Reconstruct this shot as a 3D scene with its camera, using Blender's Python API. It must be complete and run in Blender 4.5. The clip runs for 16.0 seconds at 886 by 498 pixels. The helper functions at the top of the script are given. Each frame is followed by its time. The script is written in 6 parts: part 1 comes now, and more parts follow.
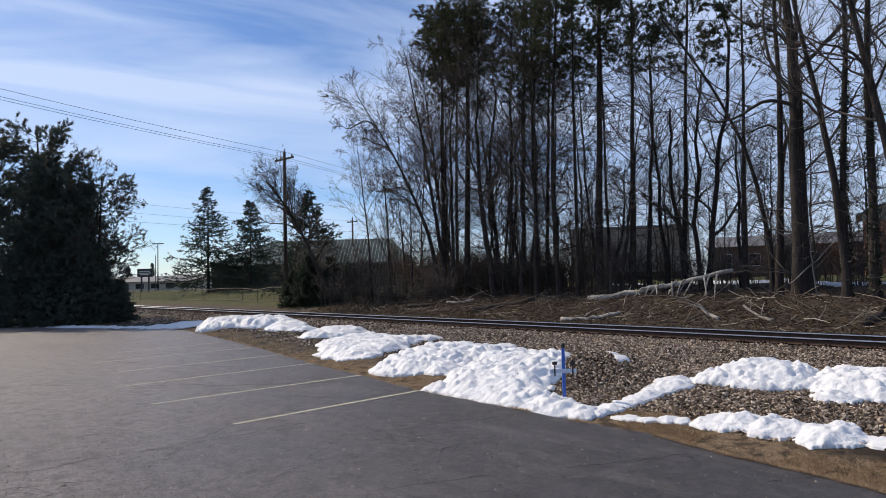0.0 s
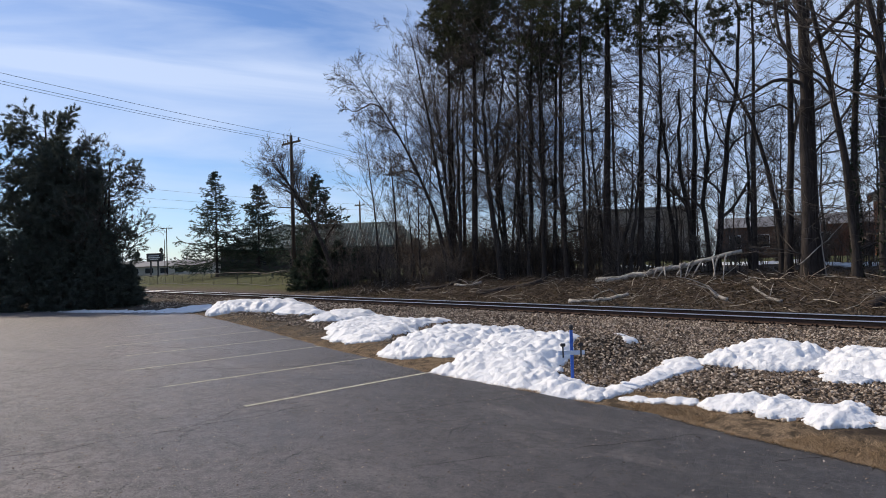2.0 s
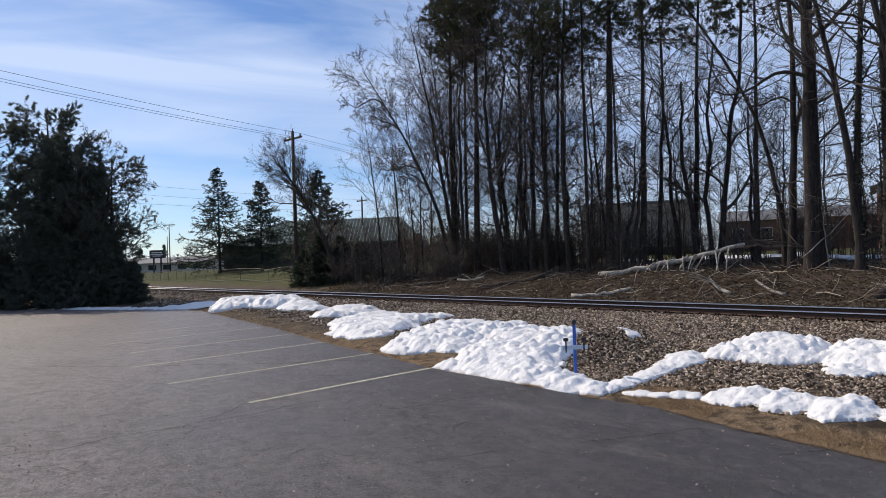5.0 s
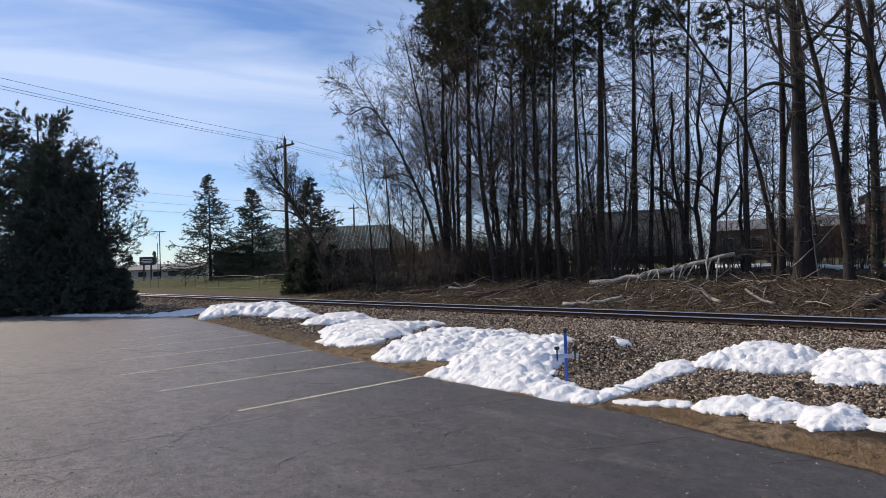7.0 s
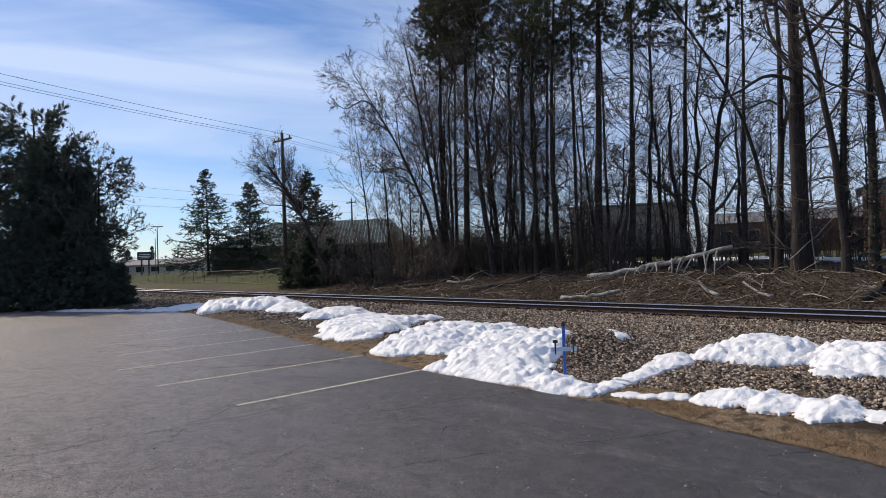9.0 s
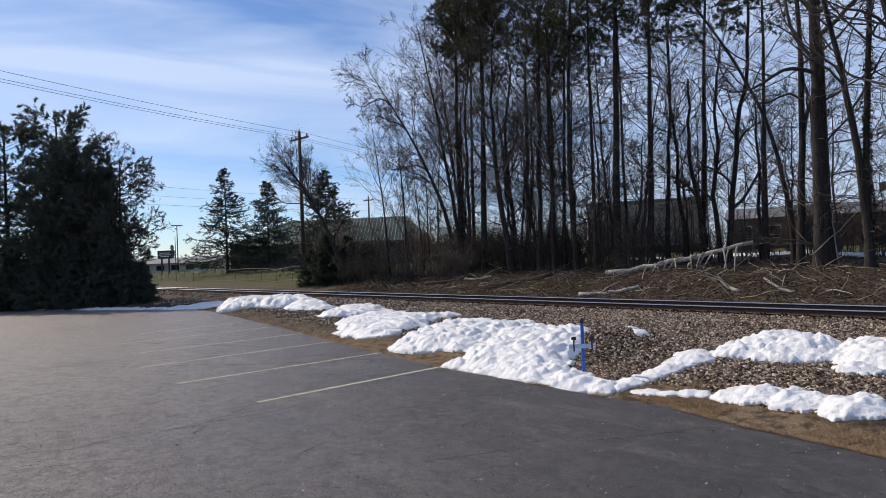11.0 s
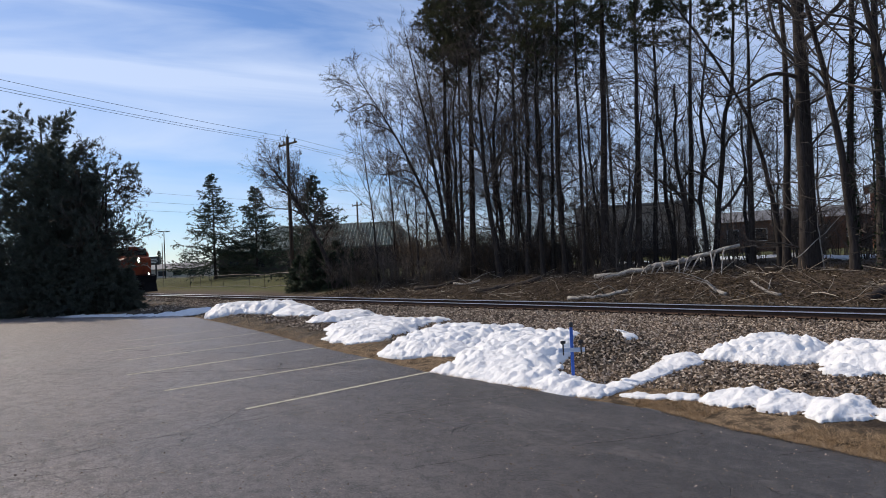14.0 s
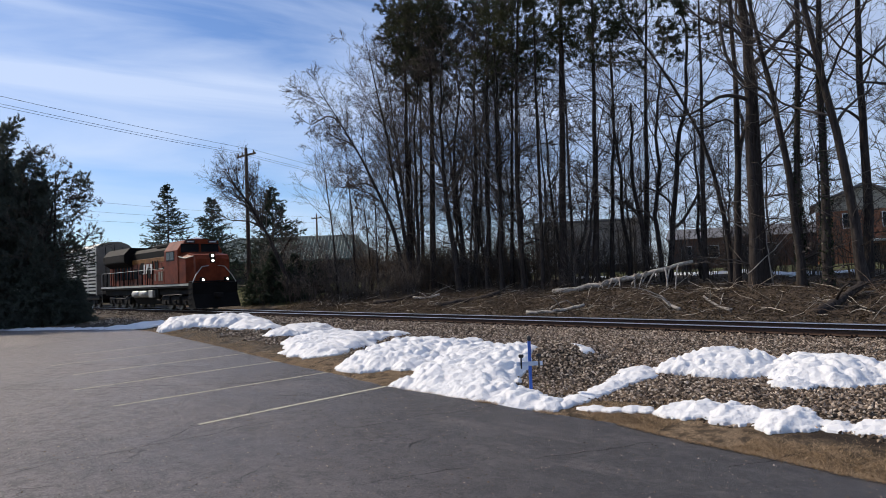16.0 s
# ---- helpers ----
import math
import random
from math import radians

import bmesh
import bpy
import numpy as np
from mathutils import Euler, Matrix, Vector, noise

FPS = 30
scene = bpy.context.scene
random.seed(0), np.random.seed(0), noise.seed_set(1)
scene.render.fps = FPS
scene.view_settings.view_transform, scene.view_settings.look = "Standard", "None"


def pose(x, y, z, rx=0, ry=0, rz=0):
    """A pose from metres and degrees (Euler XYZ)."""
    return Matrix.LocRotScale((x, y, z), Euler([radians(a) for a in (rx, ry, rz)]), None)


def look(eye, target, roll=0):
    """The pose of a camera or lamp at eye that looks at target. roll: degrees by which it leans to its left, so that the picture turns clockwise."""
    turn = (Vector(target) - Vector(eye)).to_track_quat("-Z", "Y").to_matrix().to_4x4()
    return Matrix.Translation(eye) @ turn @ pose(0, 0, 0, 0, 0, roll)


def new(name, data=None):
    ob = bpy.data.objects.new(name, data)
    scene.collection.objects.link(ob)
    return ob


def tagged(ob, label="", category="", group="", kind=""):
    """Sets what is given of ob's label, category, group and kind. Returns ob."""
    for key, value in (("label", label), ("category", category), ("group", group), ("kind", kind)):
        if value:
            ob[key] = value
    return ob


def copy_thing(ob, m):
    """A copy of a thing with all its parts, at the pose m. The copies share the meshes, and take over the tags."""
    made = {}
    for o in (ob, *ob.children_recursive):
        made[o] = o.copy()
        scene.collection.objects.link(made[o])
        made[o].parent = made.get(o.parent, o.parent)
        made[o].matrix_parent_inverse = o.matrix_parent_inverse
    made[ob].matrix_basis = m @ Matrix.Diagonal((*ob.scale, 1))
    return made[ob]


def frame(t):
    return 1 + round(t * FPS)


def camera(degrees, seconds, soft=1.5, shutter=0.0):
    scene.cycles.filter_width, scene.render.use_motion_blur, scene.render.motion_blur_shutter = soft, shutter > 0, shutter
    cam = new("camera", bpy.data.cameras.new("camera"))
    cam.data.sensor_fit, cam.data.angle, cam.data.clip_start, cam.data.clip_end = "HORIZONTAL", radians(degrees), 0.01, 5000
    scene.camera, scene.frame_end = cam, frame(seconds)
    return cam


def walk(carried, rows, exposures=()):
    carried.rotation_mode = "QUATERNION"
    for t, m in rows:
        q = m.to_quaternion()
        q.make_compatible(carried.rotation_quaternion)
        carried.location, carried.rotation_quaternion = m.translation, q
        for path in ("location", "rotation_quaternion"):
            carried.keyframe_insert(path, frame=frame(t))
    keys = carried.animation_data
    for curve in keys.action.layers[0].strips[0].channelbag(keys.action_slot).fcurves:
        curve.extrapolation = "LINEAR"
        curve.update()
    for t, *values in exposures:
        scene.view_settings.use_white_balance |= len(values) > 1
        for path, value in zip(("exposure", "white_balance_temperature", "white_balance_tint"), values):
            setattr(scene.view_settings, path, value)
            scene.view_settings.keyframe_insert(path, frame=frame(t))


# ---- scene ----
# The world's x runs along the railway, y across it away from the car park.
cam = camera(66.93, 16.0, soft=0.9)
EYE, TURN = 1.85, 50.4
ROWS = [
    (0.0, -0.000, 0.000, -0.000, 0.00, 2.80, 1.40),
    (0.5, -0.006, -0.003, 0.003, 0.06, 2.54, 1.42),
    (1.0, -0.009, 0.006, 0.001, 0.30, 2.13, 1.55),
    (1.5, -0.009, 0.007, 0.003, 0.54, 1.66, 1.68),
    (2.0, -0.005, -0.002, -0.004, 0.65, 1.36, 1.72),
    (2.5, -0.001, -0.002, 0.005, 0.79, 1.15, 1.72),
    (3.0, -0.006, 0.005, 0.004, 0.96, 0.98, 1.91),
    (3.5, 0.002, 0.003, 0.002, 1.03, 0.88, 2.19),
    (4.0, -0.007, -0.001, 0.006, 0.99, 0.88, 2.20),
    (6.5, -0.003, -0.009, 0.004, 0.40, 1.33, 1.87),
    (7.0, -0.005, -0.010, 0.007, 0.15, 1.59, 1.84),
    (7.5, 0.003, -0.005, 0.005, -0.11, 1.79, 1.77),
    (8.0, -0.003, -0.003, 0.008, -0.27, 1.65, 1.83),
    (8.5, -0.004, -0.006, 0.004, -0.20, 1.39, 1.95),
    (9.0, -0.002, 0.009, 0.003, -0.01, 1.07, 2.05),
    (9.5, 0.004, 0.008, 0.005, 0.41, 0.79, 2.07),
    (10.0, -0.013, -0.002, 0.007, 1.04, 0.88, 2.00),
    (12.5, -0.014, -0.006, 0.006, 1.61, 0.75, 2.53),
    (13.0, -0.016, -0.005, 0.006, 1.46, 0.81, 2.72),
    (13.5, -0.007, -0.007, 0.012, 1.11, 0.89, 2.74),
    (14.0, -0.016, -0.002, 0.006, 0.50, 1.25, 2.63),
    (14.5, -0.011, -0.002, 0.001, -0.24, 1.62, 2.61),
    (15.0, -0.019, -0.003, 0.002, -1.15, 1.84, 2.53),
    (15.5, -0.005, 0.003, -0.001, -2.02, 1.96, 2.44),
    (16.0, -0.008, -0.003, -0.005, -2.93, 2.31, 2.23),
]
walk(cam, [(t, pose(0, 0, EYE, 0, 0, TURN) @ pose(x, y, z, 90 + pitch, roll, yaw)) for t, x, y, z, yaw, pitch, roll in ROWS])

# ---- light ----
SUN_AZ, SUN_EL = 56.0, 40.0   # degrees to the left of the view at the start, and above the ground
az = radians(90 + TURN + SUN_AZ)
sun_way = Vector((math.cos(az) * math.cos(radians(SUN_EL)), math.sin(az) * math.cos(radians(SUN_EL)), math.sin(radians(SUN_EL))))
sun = new("sun", bpy.data.lights.new("sun", "SUN"))
sun.data.energy, sun.data.angle, sun.data.color = 4.1, radians(0.6), (1.0, 0.865, 0.70)
sun.matrix_world = look((0, 0, 60), Vector((0, 0, 60)) - sun_way)

world = bpy.data.worlds.new("sky")
scene.world = world
world.use_nodes = True
wt = world.node_tree
wt.nodes.clear()


def wnode(kind, **kw):
    nd = wt.nodes.new(kind)
    for k, v in kw.items():
        if k == "sky_type":
            nd.sky_type = v
        elif k == "operation":
            nd.operation = v
        elif k == "blend_type":
            nd.blend_type = v
        elif k == "data_type":
            nd.data_type = v
    return nd


sky = wnode("ShaderNodeTexSky", sky_type="NISHITA")
sky.sun_disc = False
sky.sun_elevation = radians(SUN_EL)
sky.sun_rotation = math.atan2(sun_way.x, sun_way.y)
sky.air_density, sky.dust_density, sky.ozone_density = 1.0, 0.08, 3.0
# thin streaks of high cloud, drawn out across the sky
tc = wnode("ShaderNodeTexCoord")
mp = wt.nodes.new("ShaderNodeMapping")
mp.vector_type = "POINT"
mp.inputs["Rotation"].default_value = (0, radians(-9), radians(-TURN - 20))
wt.links.new(tc.outputs["Generated"], mp.inputs["Vector"])
mp2 = wt.nodes.new("ShaderNodeMapping")
mp2.inputs["Scale"].default_value = (1.1, 1.1, 8.0)
mp2.inputs["Location"].default_value = (0.3, 1.7, 0.55)
wt.links.new(mp.outputs["Vector"], mp2.inputs["Vector"])
n1 = wt.nodes.new("ShaderNodeTexNoise")
n1.inputs["Scale"].default_value, n1.inputs["Detail"].default_value, n1.inputs["Roughness"].default_value = 1.5, 7.0, 0.5
n1.inputs["Distortion"].default_value = 0.5
wt.links.new(mp2.outputs["Vector"], n1.inputs["Vector"])
cr = wt.nodes.new("ShaderNodeValToRGB")
cr.color_ramp.elements[0].position, cr.color_ramp.elements[0].color = 0.42, (0, 0, 0, 1)
cr.color_ramp.elements[1].position, cr.color_ramp.elements[1].color = 0.68, (1, 1, 1, 1)
wt.links.new(n1.outputs["Fac"], cr.inputs["Fac"])
cm = wnode("ShaderNodeMath", operation="MULTIPLY")
cm.inputs[1].default_value = 0.75
wt.links.new(cr.outputs["Color"], cm.inputs[0])
mix = wnode("ShaderNodeMix", data_type="RGBA")
mix.inputs[7].default_value = (7.0, 8.15, 10.5, 1)
# a broad thin veil of the same high cloud over the railway's far end of the sky
vd = wt.nodes.new("ShaderNodeVectorMath")
vd.operation = "DOT_PRODUCT"
veil_way = Vector((math.cos(radians(90 + TURN - 34)), math.sin(radians(90 + TURN - 34)), 0.42)).normalized()
vd.inputs[1].default_value = veil_way
wt.links.new(tc.outputs["Generated"], vd.inputs[0])
vr = wt.nodes.new("ShaderNodeValToRGB")
vr.color_ramp.interpolation = "EASE"
vr.color_ramp.elements[0].position, vr.color_ramp.elements[0].color = 0.80, (0, 0, 0, 1)
vr.color_ramp.elements[1].position, vr.color_ramp.elements[1].color = 0.985, (1, 1, 1, 1)
wt.links.new(vd.outputs["Value"], vr.inputs["Fac"])
vm = wnode("ShaderNodeMath", operation="MULTIPLY")
wt.links.new(vr.outputs["Color"], vm.inputs[0])
vn = wnode("ShaderNodeMath", operation="ADD")
vn.inputs[1].default_value = 0.08
wt.links.new(n1.outputs["Fac"], vn.inputs[0])
wt.links.new(vn.outputs[0], vm.inputs[1])
vx = wnode("ShaderNodeMath", operation="MAXIMUM")
wt.links.new(vm.outputs[0], vx.inputs[0])
wt.links.new(cm.outputs[0], vx.inputs[1])
wt.links.new(vx.outputs[0], mix.inputs[0])
tint = wnode("ShaderNodeMix", data_type="RGBA", blend_type="MULTIPLY")
tint.inputs[0].default_value = 1.0
tint.inputs[7].default_value = (0.86, 0.94, 1.14, 1)   # clear cold winter air
wt.links.new(sky.outputs["Color"], tint.inputs[6])
wt.links.new(tint.outputs[2], mix.inputs[6])
bg = wt.nodes.new("ShaderNodeBackground")
bg.inputs["Strength"].default_value = 0.10
wt.links.new(mix.outputs[2], bg.inputs["Color"])
wo = wt.nodes.new("ShaderNodeOutputWorld")
wt.links.new(bg.outputs["Background"], wo.inputs["Surface"])


# ---- materials ----
class Mat:
    """A node material with a few shorthands."""

    def __init__(self, name, rough=0.8, metal=0.0, spec=0.5):
        self.m = bpy.data.materials.new(name)
        self.m.use_nodes = True
        self.t = self.m.node_tree
        self.b = self.t.nodes["Principled BSDF"]
        self.b.inputs["Roughness"].default_value = rough
        self.b.inputs["Metallic"].default_value = metal
        self.b.inputs["Specular IOR Level"].default_value = spec
        self.tc = self.t.nodes.new("ShaderNodeTexCoord")

    def link(self, a, b):
        self.t.links.new(a, b)

    def coords(self, scale=(1, 1, 1), rot=(0, 0, 0)):
        mp = self.t.nodes.new("ShaderNodeMapping")
        mp.inputs["Scale"].default_value = scale
        mp.inputs["Rotation"].default_value = rot
        self.link(self.tc.outputs["Object"], mp.inputs["Vector"])
        return mp.outputs["Vector"]

    def noise(self, scale, detail=4, rough=0.55, vec=None, distort=0.0):
        nd = self.t.nodes.new("ShaderNodeTexNoise")
        nd.inputs["Scale"].default_value, nd.inputs["Detail"].default_value = scale, detail
        nd.inputs["Roughness"].default_value, nd.inputs["Distortion"].default_value = rough, distort
        self.link(vec or self.tc.outputs["Object"], nd.inputs["Vector"])
        return nd.outputs["Fac"]

    def voronoi(self, scale, feature="F1", vec=None, rnd=1.0):
        nd = self.t.nodes.new("ShaderNodeTexVoronoi")
        nd.feature = feature
        nd.inputs["Scale"].default_value = scale
        nd.inputs["Randomness"].default_value = rnd
        self.link(vec or self.tc.outputs["Object"], nd.inputs["Vector"])
        return nd

    def ramp(self, fac, stops):
        nd = self.t.nodes.new("ShaderNodeValToRGB")
        e = nd.color_ramp.elements
        while len(e) < len(stops):
            e.new(0.5)
        for el, (p, c) in zip(e, stops):
            el.position = p
            el.color = (*c, 1) if len(c) == 3 else c
        self.link(fac, nd.inputs["Fac"])
        return nd.outputs["Color"]

    def mix(self, fac, a, b, mode="MIX"):
        nd = self.t.nodes.new("ShaderNodeMix")
        nd.data_type, nd.blend_type = "RGBA", mode
        for sock, v in ((nd.inputs[0], fac), (nd.inputs[6], a), (nd.inputs[7], b)):
            if isinstance(v, (int, float)):
                sock.default_value = v
            elif isinstance(v, tuple):
                sock.default_value = (*v, 1)
            else:
                self.link(v, sock)
        return nd.outputs[2]

    def maths(self, op, a, b=0.0, clamp=False):
        nd = self.t.nodes.new("ShaderNodeMath")
        nd.operation, nd.use_clamp = op, clamp
        for sock, v in ((nd.inputs[0], a), (nd.inputs[1], b)):
            if isinstance(v, (int, float)):
                sock.default_value = v
            else:
                self.link(v, sock)
        return nd.outputs[0]

    def island(self):
        nd = self.t.nodes.new("ShaderNodeNewGeometry")
        return nd.outputs["Random Per Island"]

    def rand(self):
        nd = self.t.nodes.new("ShaderNodeObjectInfo")
        return nd.outputs["Random"]

    def axis(self, which):
        nd = self.t.nodes.new("ShaderNodeSeparateXYZ")
        self.link(self.tc.outputs["Object"], nd.inputs[0])
        return nd.outputs[which]

    def color(self, c):
        if isinstance(c, tuple):
            self.b.inputs["Base Color"].default_value = (*c, 1)
        else:
            self.link(c, self.b.inputs["Base Color"])
        return self

    def rough(self, fac):
        self.link(fac, self.b.inputs["Roughness"])
        return self

    def bump(self, h, strength=0.4, dist=0.02):
        nd = self.t.nodes.new("ShaderNodeBump")
        nd.inputs["Strength"].default_value, nd.inputs["Distance"].default_value = strength, dist
        self.link(h, nd.inputs["Height"])
        self.link(nd.outputs["Normal"], self.b.inputs["Normal"])
        return self


def simple(name, c, rough=0.6, metal=0.0, var=0.25, scale=6.0, bump=0.0, spec=0.5):
    """A plain painted, plastic or metal surface with dirt at two scales."""
    a = Mat(name, rough, metal, spec)
    n = a.noise(scale, 5, 0.6)
    n2 = a.noise(scale * 9, 3, 0.6)
    lo = tuple(v * (1 - var) for v in c)
    hi = tuple(min(1, v * (1 + var * 0.6)) for v in c)
    col = a.mix(a.maths("MULTIPLY", n2, 0.5), a.ramp(n, [(0.3, lo), (0.7, hi)]), tuple(v * (1 - var) * 0.8 for v in c))
    a.color(col)
    if bump:
        a.bump(n2, bump, 0.01)
    return a.m


def bark(name, c1, c2, stretch=0.15, scale=14.0):
    a = Mat(name, 0.9, spec=0.2)
    v = a.coords((1, 1, stretch))
    n = a.noise(scale, 5, 0.65, v)
    big = a.noise(0.8, 3)
    col = a.mix(a.maths("MULTIPLY", big, 0.6), a.ramp(n, [(0.35, c1), (0.68, c2)]), tuple(x * 0.7 for x in c1))
    a.color(a.mix(a.maths("MULTIPLY", a.rand(), 0.35), col, tuple(x * 0.6 for x in c1)))
    a.bump(n, 0.9, 0.03)
    return a.m


def asphalt_mat():
    a = Mat("worn_asphalt", 0.82, spec=0.5)
    fine = a.noise(52, 3, 0.9)
    grit = a.noise(46, 4, 0.9)
    mid = a.noise(11, 7, 1.0)
    blot = a.noise(4.2, 5, 0.7, distort=0.6)
    big = a.noise(0.35, 4, 0.6, distort=0.4)
    # base colour raised to carry the sun's glare on the open, unsealed side
    base = a.ramp(big, [(0.32, (0.145, 0.125, 0.124)), (0.68, (0.255, 0.218, 0.212))])
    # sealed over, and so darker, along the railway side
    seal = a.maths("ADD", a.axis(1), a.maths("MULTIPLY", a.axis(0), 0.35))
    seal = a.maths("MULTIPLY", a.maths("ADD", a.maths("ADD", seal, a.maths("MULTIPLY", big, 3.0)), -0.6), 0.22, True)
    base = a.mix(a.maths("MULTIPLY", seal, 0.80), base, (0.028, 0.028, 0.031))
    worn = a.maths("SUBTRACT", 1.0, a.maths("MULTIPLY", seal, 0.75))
    base = a.mix(a.maths("MULTIPLY", a.ramp(blot, [(0.40, (1, 1, 1)), (0.56, (0, 0, 0))]), 0.55), base, (0.030, 0.028, 0.029))
    # loose grit and open pores at three sizes
    base = a.mix(a.maths("MULTIPLY", a.ramp(mid, [(0.40, (1, 1, 1)), (0.49, (0, 0, 0))]), 0.9), base, (0.010, 0.010, 0.011))
    base = a.mix(a.maths("MULTIPLY", a.ramp(mid, [(0.53, (0, 0, 0)), (0.62, (1, 1, 1))]), a.maths("MULTIPLY", worn, 0.5)), base, (0.34, 0.295, 0.275))
    base = a.mix(a.maths("MULTIPLY", a.ramp(grit, [(0.54, (0, 0, 0)), (0.60, (1, 1, 1))]), a.maths("MULTIPLY", worn, 0.8)), base, (0.46, 0.40, 0.37))
    base = a.mix(a.maths("MULTIPLY", a.ramp(fine, [(0.38, (1, 1, 1)), (0.46, (0, 0, 0))]), 0.95), base, (0.010, 0.010, 0.010))
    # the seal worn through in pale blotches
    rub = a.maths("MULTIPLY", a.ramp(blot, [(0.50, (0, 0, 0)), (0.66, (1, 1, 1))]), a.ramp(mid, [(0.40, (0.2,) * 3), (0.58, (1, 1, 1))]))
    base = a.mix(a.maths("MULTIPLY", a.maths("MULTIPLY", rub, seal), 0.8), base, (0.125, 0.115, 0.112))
    # a fine net of hair cracks in worn patches
    wv = a.t.nodes.new("ShaderNodeVectorMath")
    wv.operation = "MULTIPLY_ADD"
    nz = a.t.nodes.new("ShaderNodeTexNoise")
    nz.inputs["Scale"].default_value, nz.inputs["Detail"].default_value = 1.7, 6
    a.link(a.tc.outputs["Object"], nz.inputs["Vector"])
    a.link(nz.outputs["Color"], wv.inputs[0])
    wv.inputs[1].default_value = (0.9, 0.9, 0)
    a.link(a.tc.outputs["Object"], wv.inputs[2])
    net = a.voronoi(1.5, "DISTANCE_TO_EDGE", wv.outputs[0])
    net = a.ramp(net.outputs["Distance"], [(0.0, (1, 1, 1)), (0.016, (0, 0, 0))])
    gate = a.ramp(a.noise(0.7, 5, 0.65), [(0.47, (0, 0, 0)), (0.60, (1, 1, 1))])
    crack = a.maths("MULTIPLY", a.mix(1.0, net, gate, "MULTIPLY"), 0.75)
    # pale salt and dust worn into long scuffs
    sc = a.noise(1.2, 5, 0.6, a.coords((0.35, 1.3, 1), (0, 0, 0.5)))
    dust = a.maths("MULTIPLY", a.ramp(sc, [(0.55, (0, 0, 0)), (0.72, (1, 1, 1))]), a.ramp(mid, [(0.42, (0.1,) * 3), (0.60, (0.9,) * 3)]))
    base = a.mix(a.maths("MULTIPLY", dust, 0.95), base, (0.22, 0.195, 0.18))
    a.color(a.mix(crack, base, (0.012, 0.012, 0.012)))
    a.rough(a.ramp(big, [(0.3, (0.42,) * 3), (0.7, (0.58,) * 3)]))
    h = a.maths("SUBTRACT", a.maths("ADD", grit, a.maths("MULTIPLY", mid, 0.8)), a.maths("MULTIPLY", crack, 1.5))
    a.bump(h, 1.0, 0.02)
    return a.m


def ground_mat():
    """Bare soil and dry grass by the car park, stones about the track, leaf litter on the bank, turf beyond."""
    a = Mat("ground_surface", 0.95, spec=0.15)
    y = a.axis(1)
    x = a.axis(0)
    wob = a.maths("MULTIPLY", a.maths("SUBTRACT", a.noise(0.9, 5, 0.65), 0.5), 2.2)
    yy = a.maths("ADD", y, wob)
    fine = a.noise(70, 4, 0.7)
    mid = a.noise(6, 5, 0.6)
    straw = a.mix(a.ramp(fine, [(0.42, (0, 0, 0)), (0.58, (1, 1, 1))]), (0.058, 0.040, 0.026), (0.42, 0.300, 0.185))
    straw = a.mix(a.ramp(mid, [(0.45, (0, 0, 0)), (0.62, (1, 1, 1))]), straw, (0.07, 0.052, 0.034))
    wet = a.maths("MULTIPLY", a.maths("MULTIPLY", a.maths("ADD", a.maths("ADD", y, a.maths("MULTIPLY", wob, 0.35)), -7.35), 3.0, True), a.maths("MULTIPLY", a.maths("ADD", x, 3.5), 1.2, True))
    straw = a.mix(a.maths("MULTIPLY", wet, 0.9), straw, (0.030, 0.023, 0.018))
    # kept dark, with near-black cell rims: shade between the stones, put into the colour
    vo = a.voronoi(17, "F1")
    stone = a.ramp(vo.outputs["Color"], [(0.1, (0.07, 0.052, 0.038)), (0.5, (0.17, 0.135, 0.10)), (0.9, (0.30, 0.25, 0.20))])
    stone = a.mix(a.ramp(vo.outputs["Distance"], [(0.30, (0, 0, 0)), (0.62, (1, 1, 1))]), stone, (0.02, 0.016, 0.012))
    litter = a.mix(a.ramp(fine, [(0.4, (0, 0, 0)), (0.62, (1, 1, 1))]), (0.028, 0.021, 0.016), (0.165, 0.125, 0.095))
    litter = a.mix(a.ramp(mid, [(0.48, (0, 0, 0)), (0.68, (1, 1, 1))]), litter, (0.12, 0.092, 0.066))
    turf = a.mix(a.noise(0.25, 5), (0.065, 0.078, 0.026), (0.135, 0.122, 0.052))
    turf = a.mix(fine, turf, (0.06, 0.065, 0.025))
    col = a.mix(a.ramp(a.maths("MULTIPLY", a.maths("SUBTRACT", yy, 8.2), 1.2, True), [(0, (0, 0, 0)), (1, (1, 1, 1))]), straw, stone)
    col = a.mix(a.maths("MULTIPLY", a.maths("SUBTRACT", yy, 21.3), 1.5, True), col, litter)
    far = a.maths("MULTIPLY", a.maths("SUBTRACT", a.maths("MULTIPLY", x, -1.0), a.maths("ADD", 38.0, wob)), 0.4, True)
    col = a.mix(a.maths("MULTIPLY", far, a.maths("MULTIPLY", a.maths("SUBTRACT", yy, 21.9), 1.0, True)), col, turf)
    col = a.mix(a.maths("MULTIPLY", a.maths("SUBTRACT", yy, 37.5), 0.4, True), col, turf)
    col = a.mix(a.maths("MULTIPLY", a.maths("SUBTRACT", 4.0, y), 0.4, True), col, turf)
    a.color(col)
    h = a.maths("ADD", a.maths("MULTIPLY", vo.outputs["Distance"], -0.8), fine)
    a.bump(h, 0.8, 0.035)
    return a.m


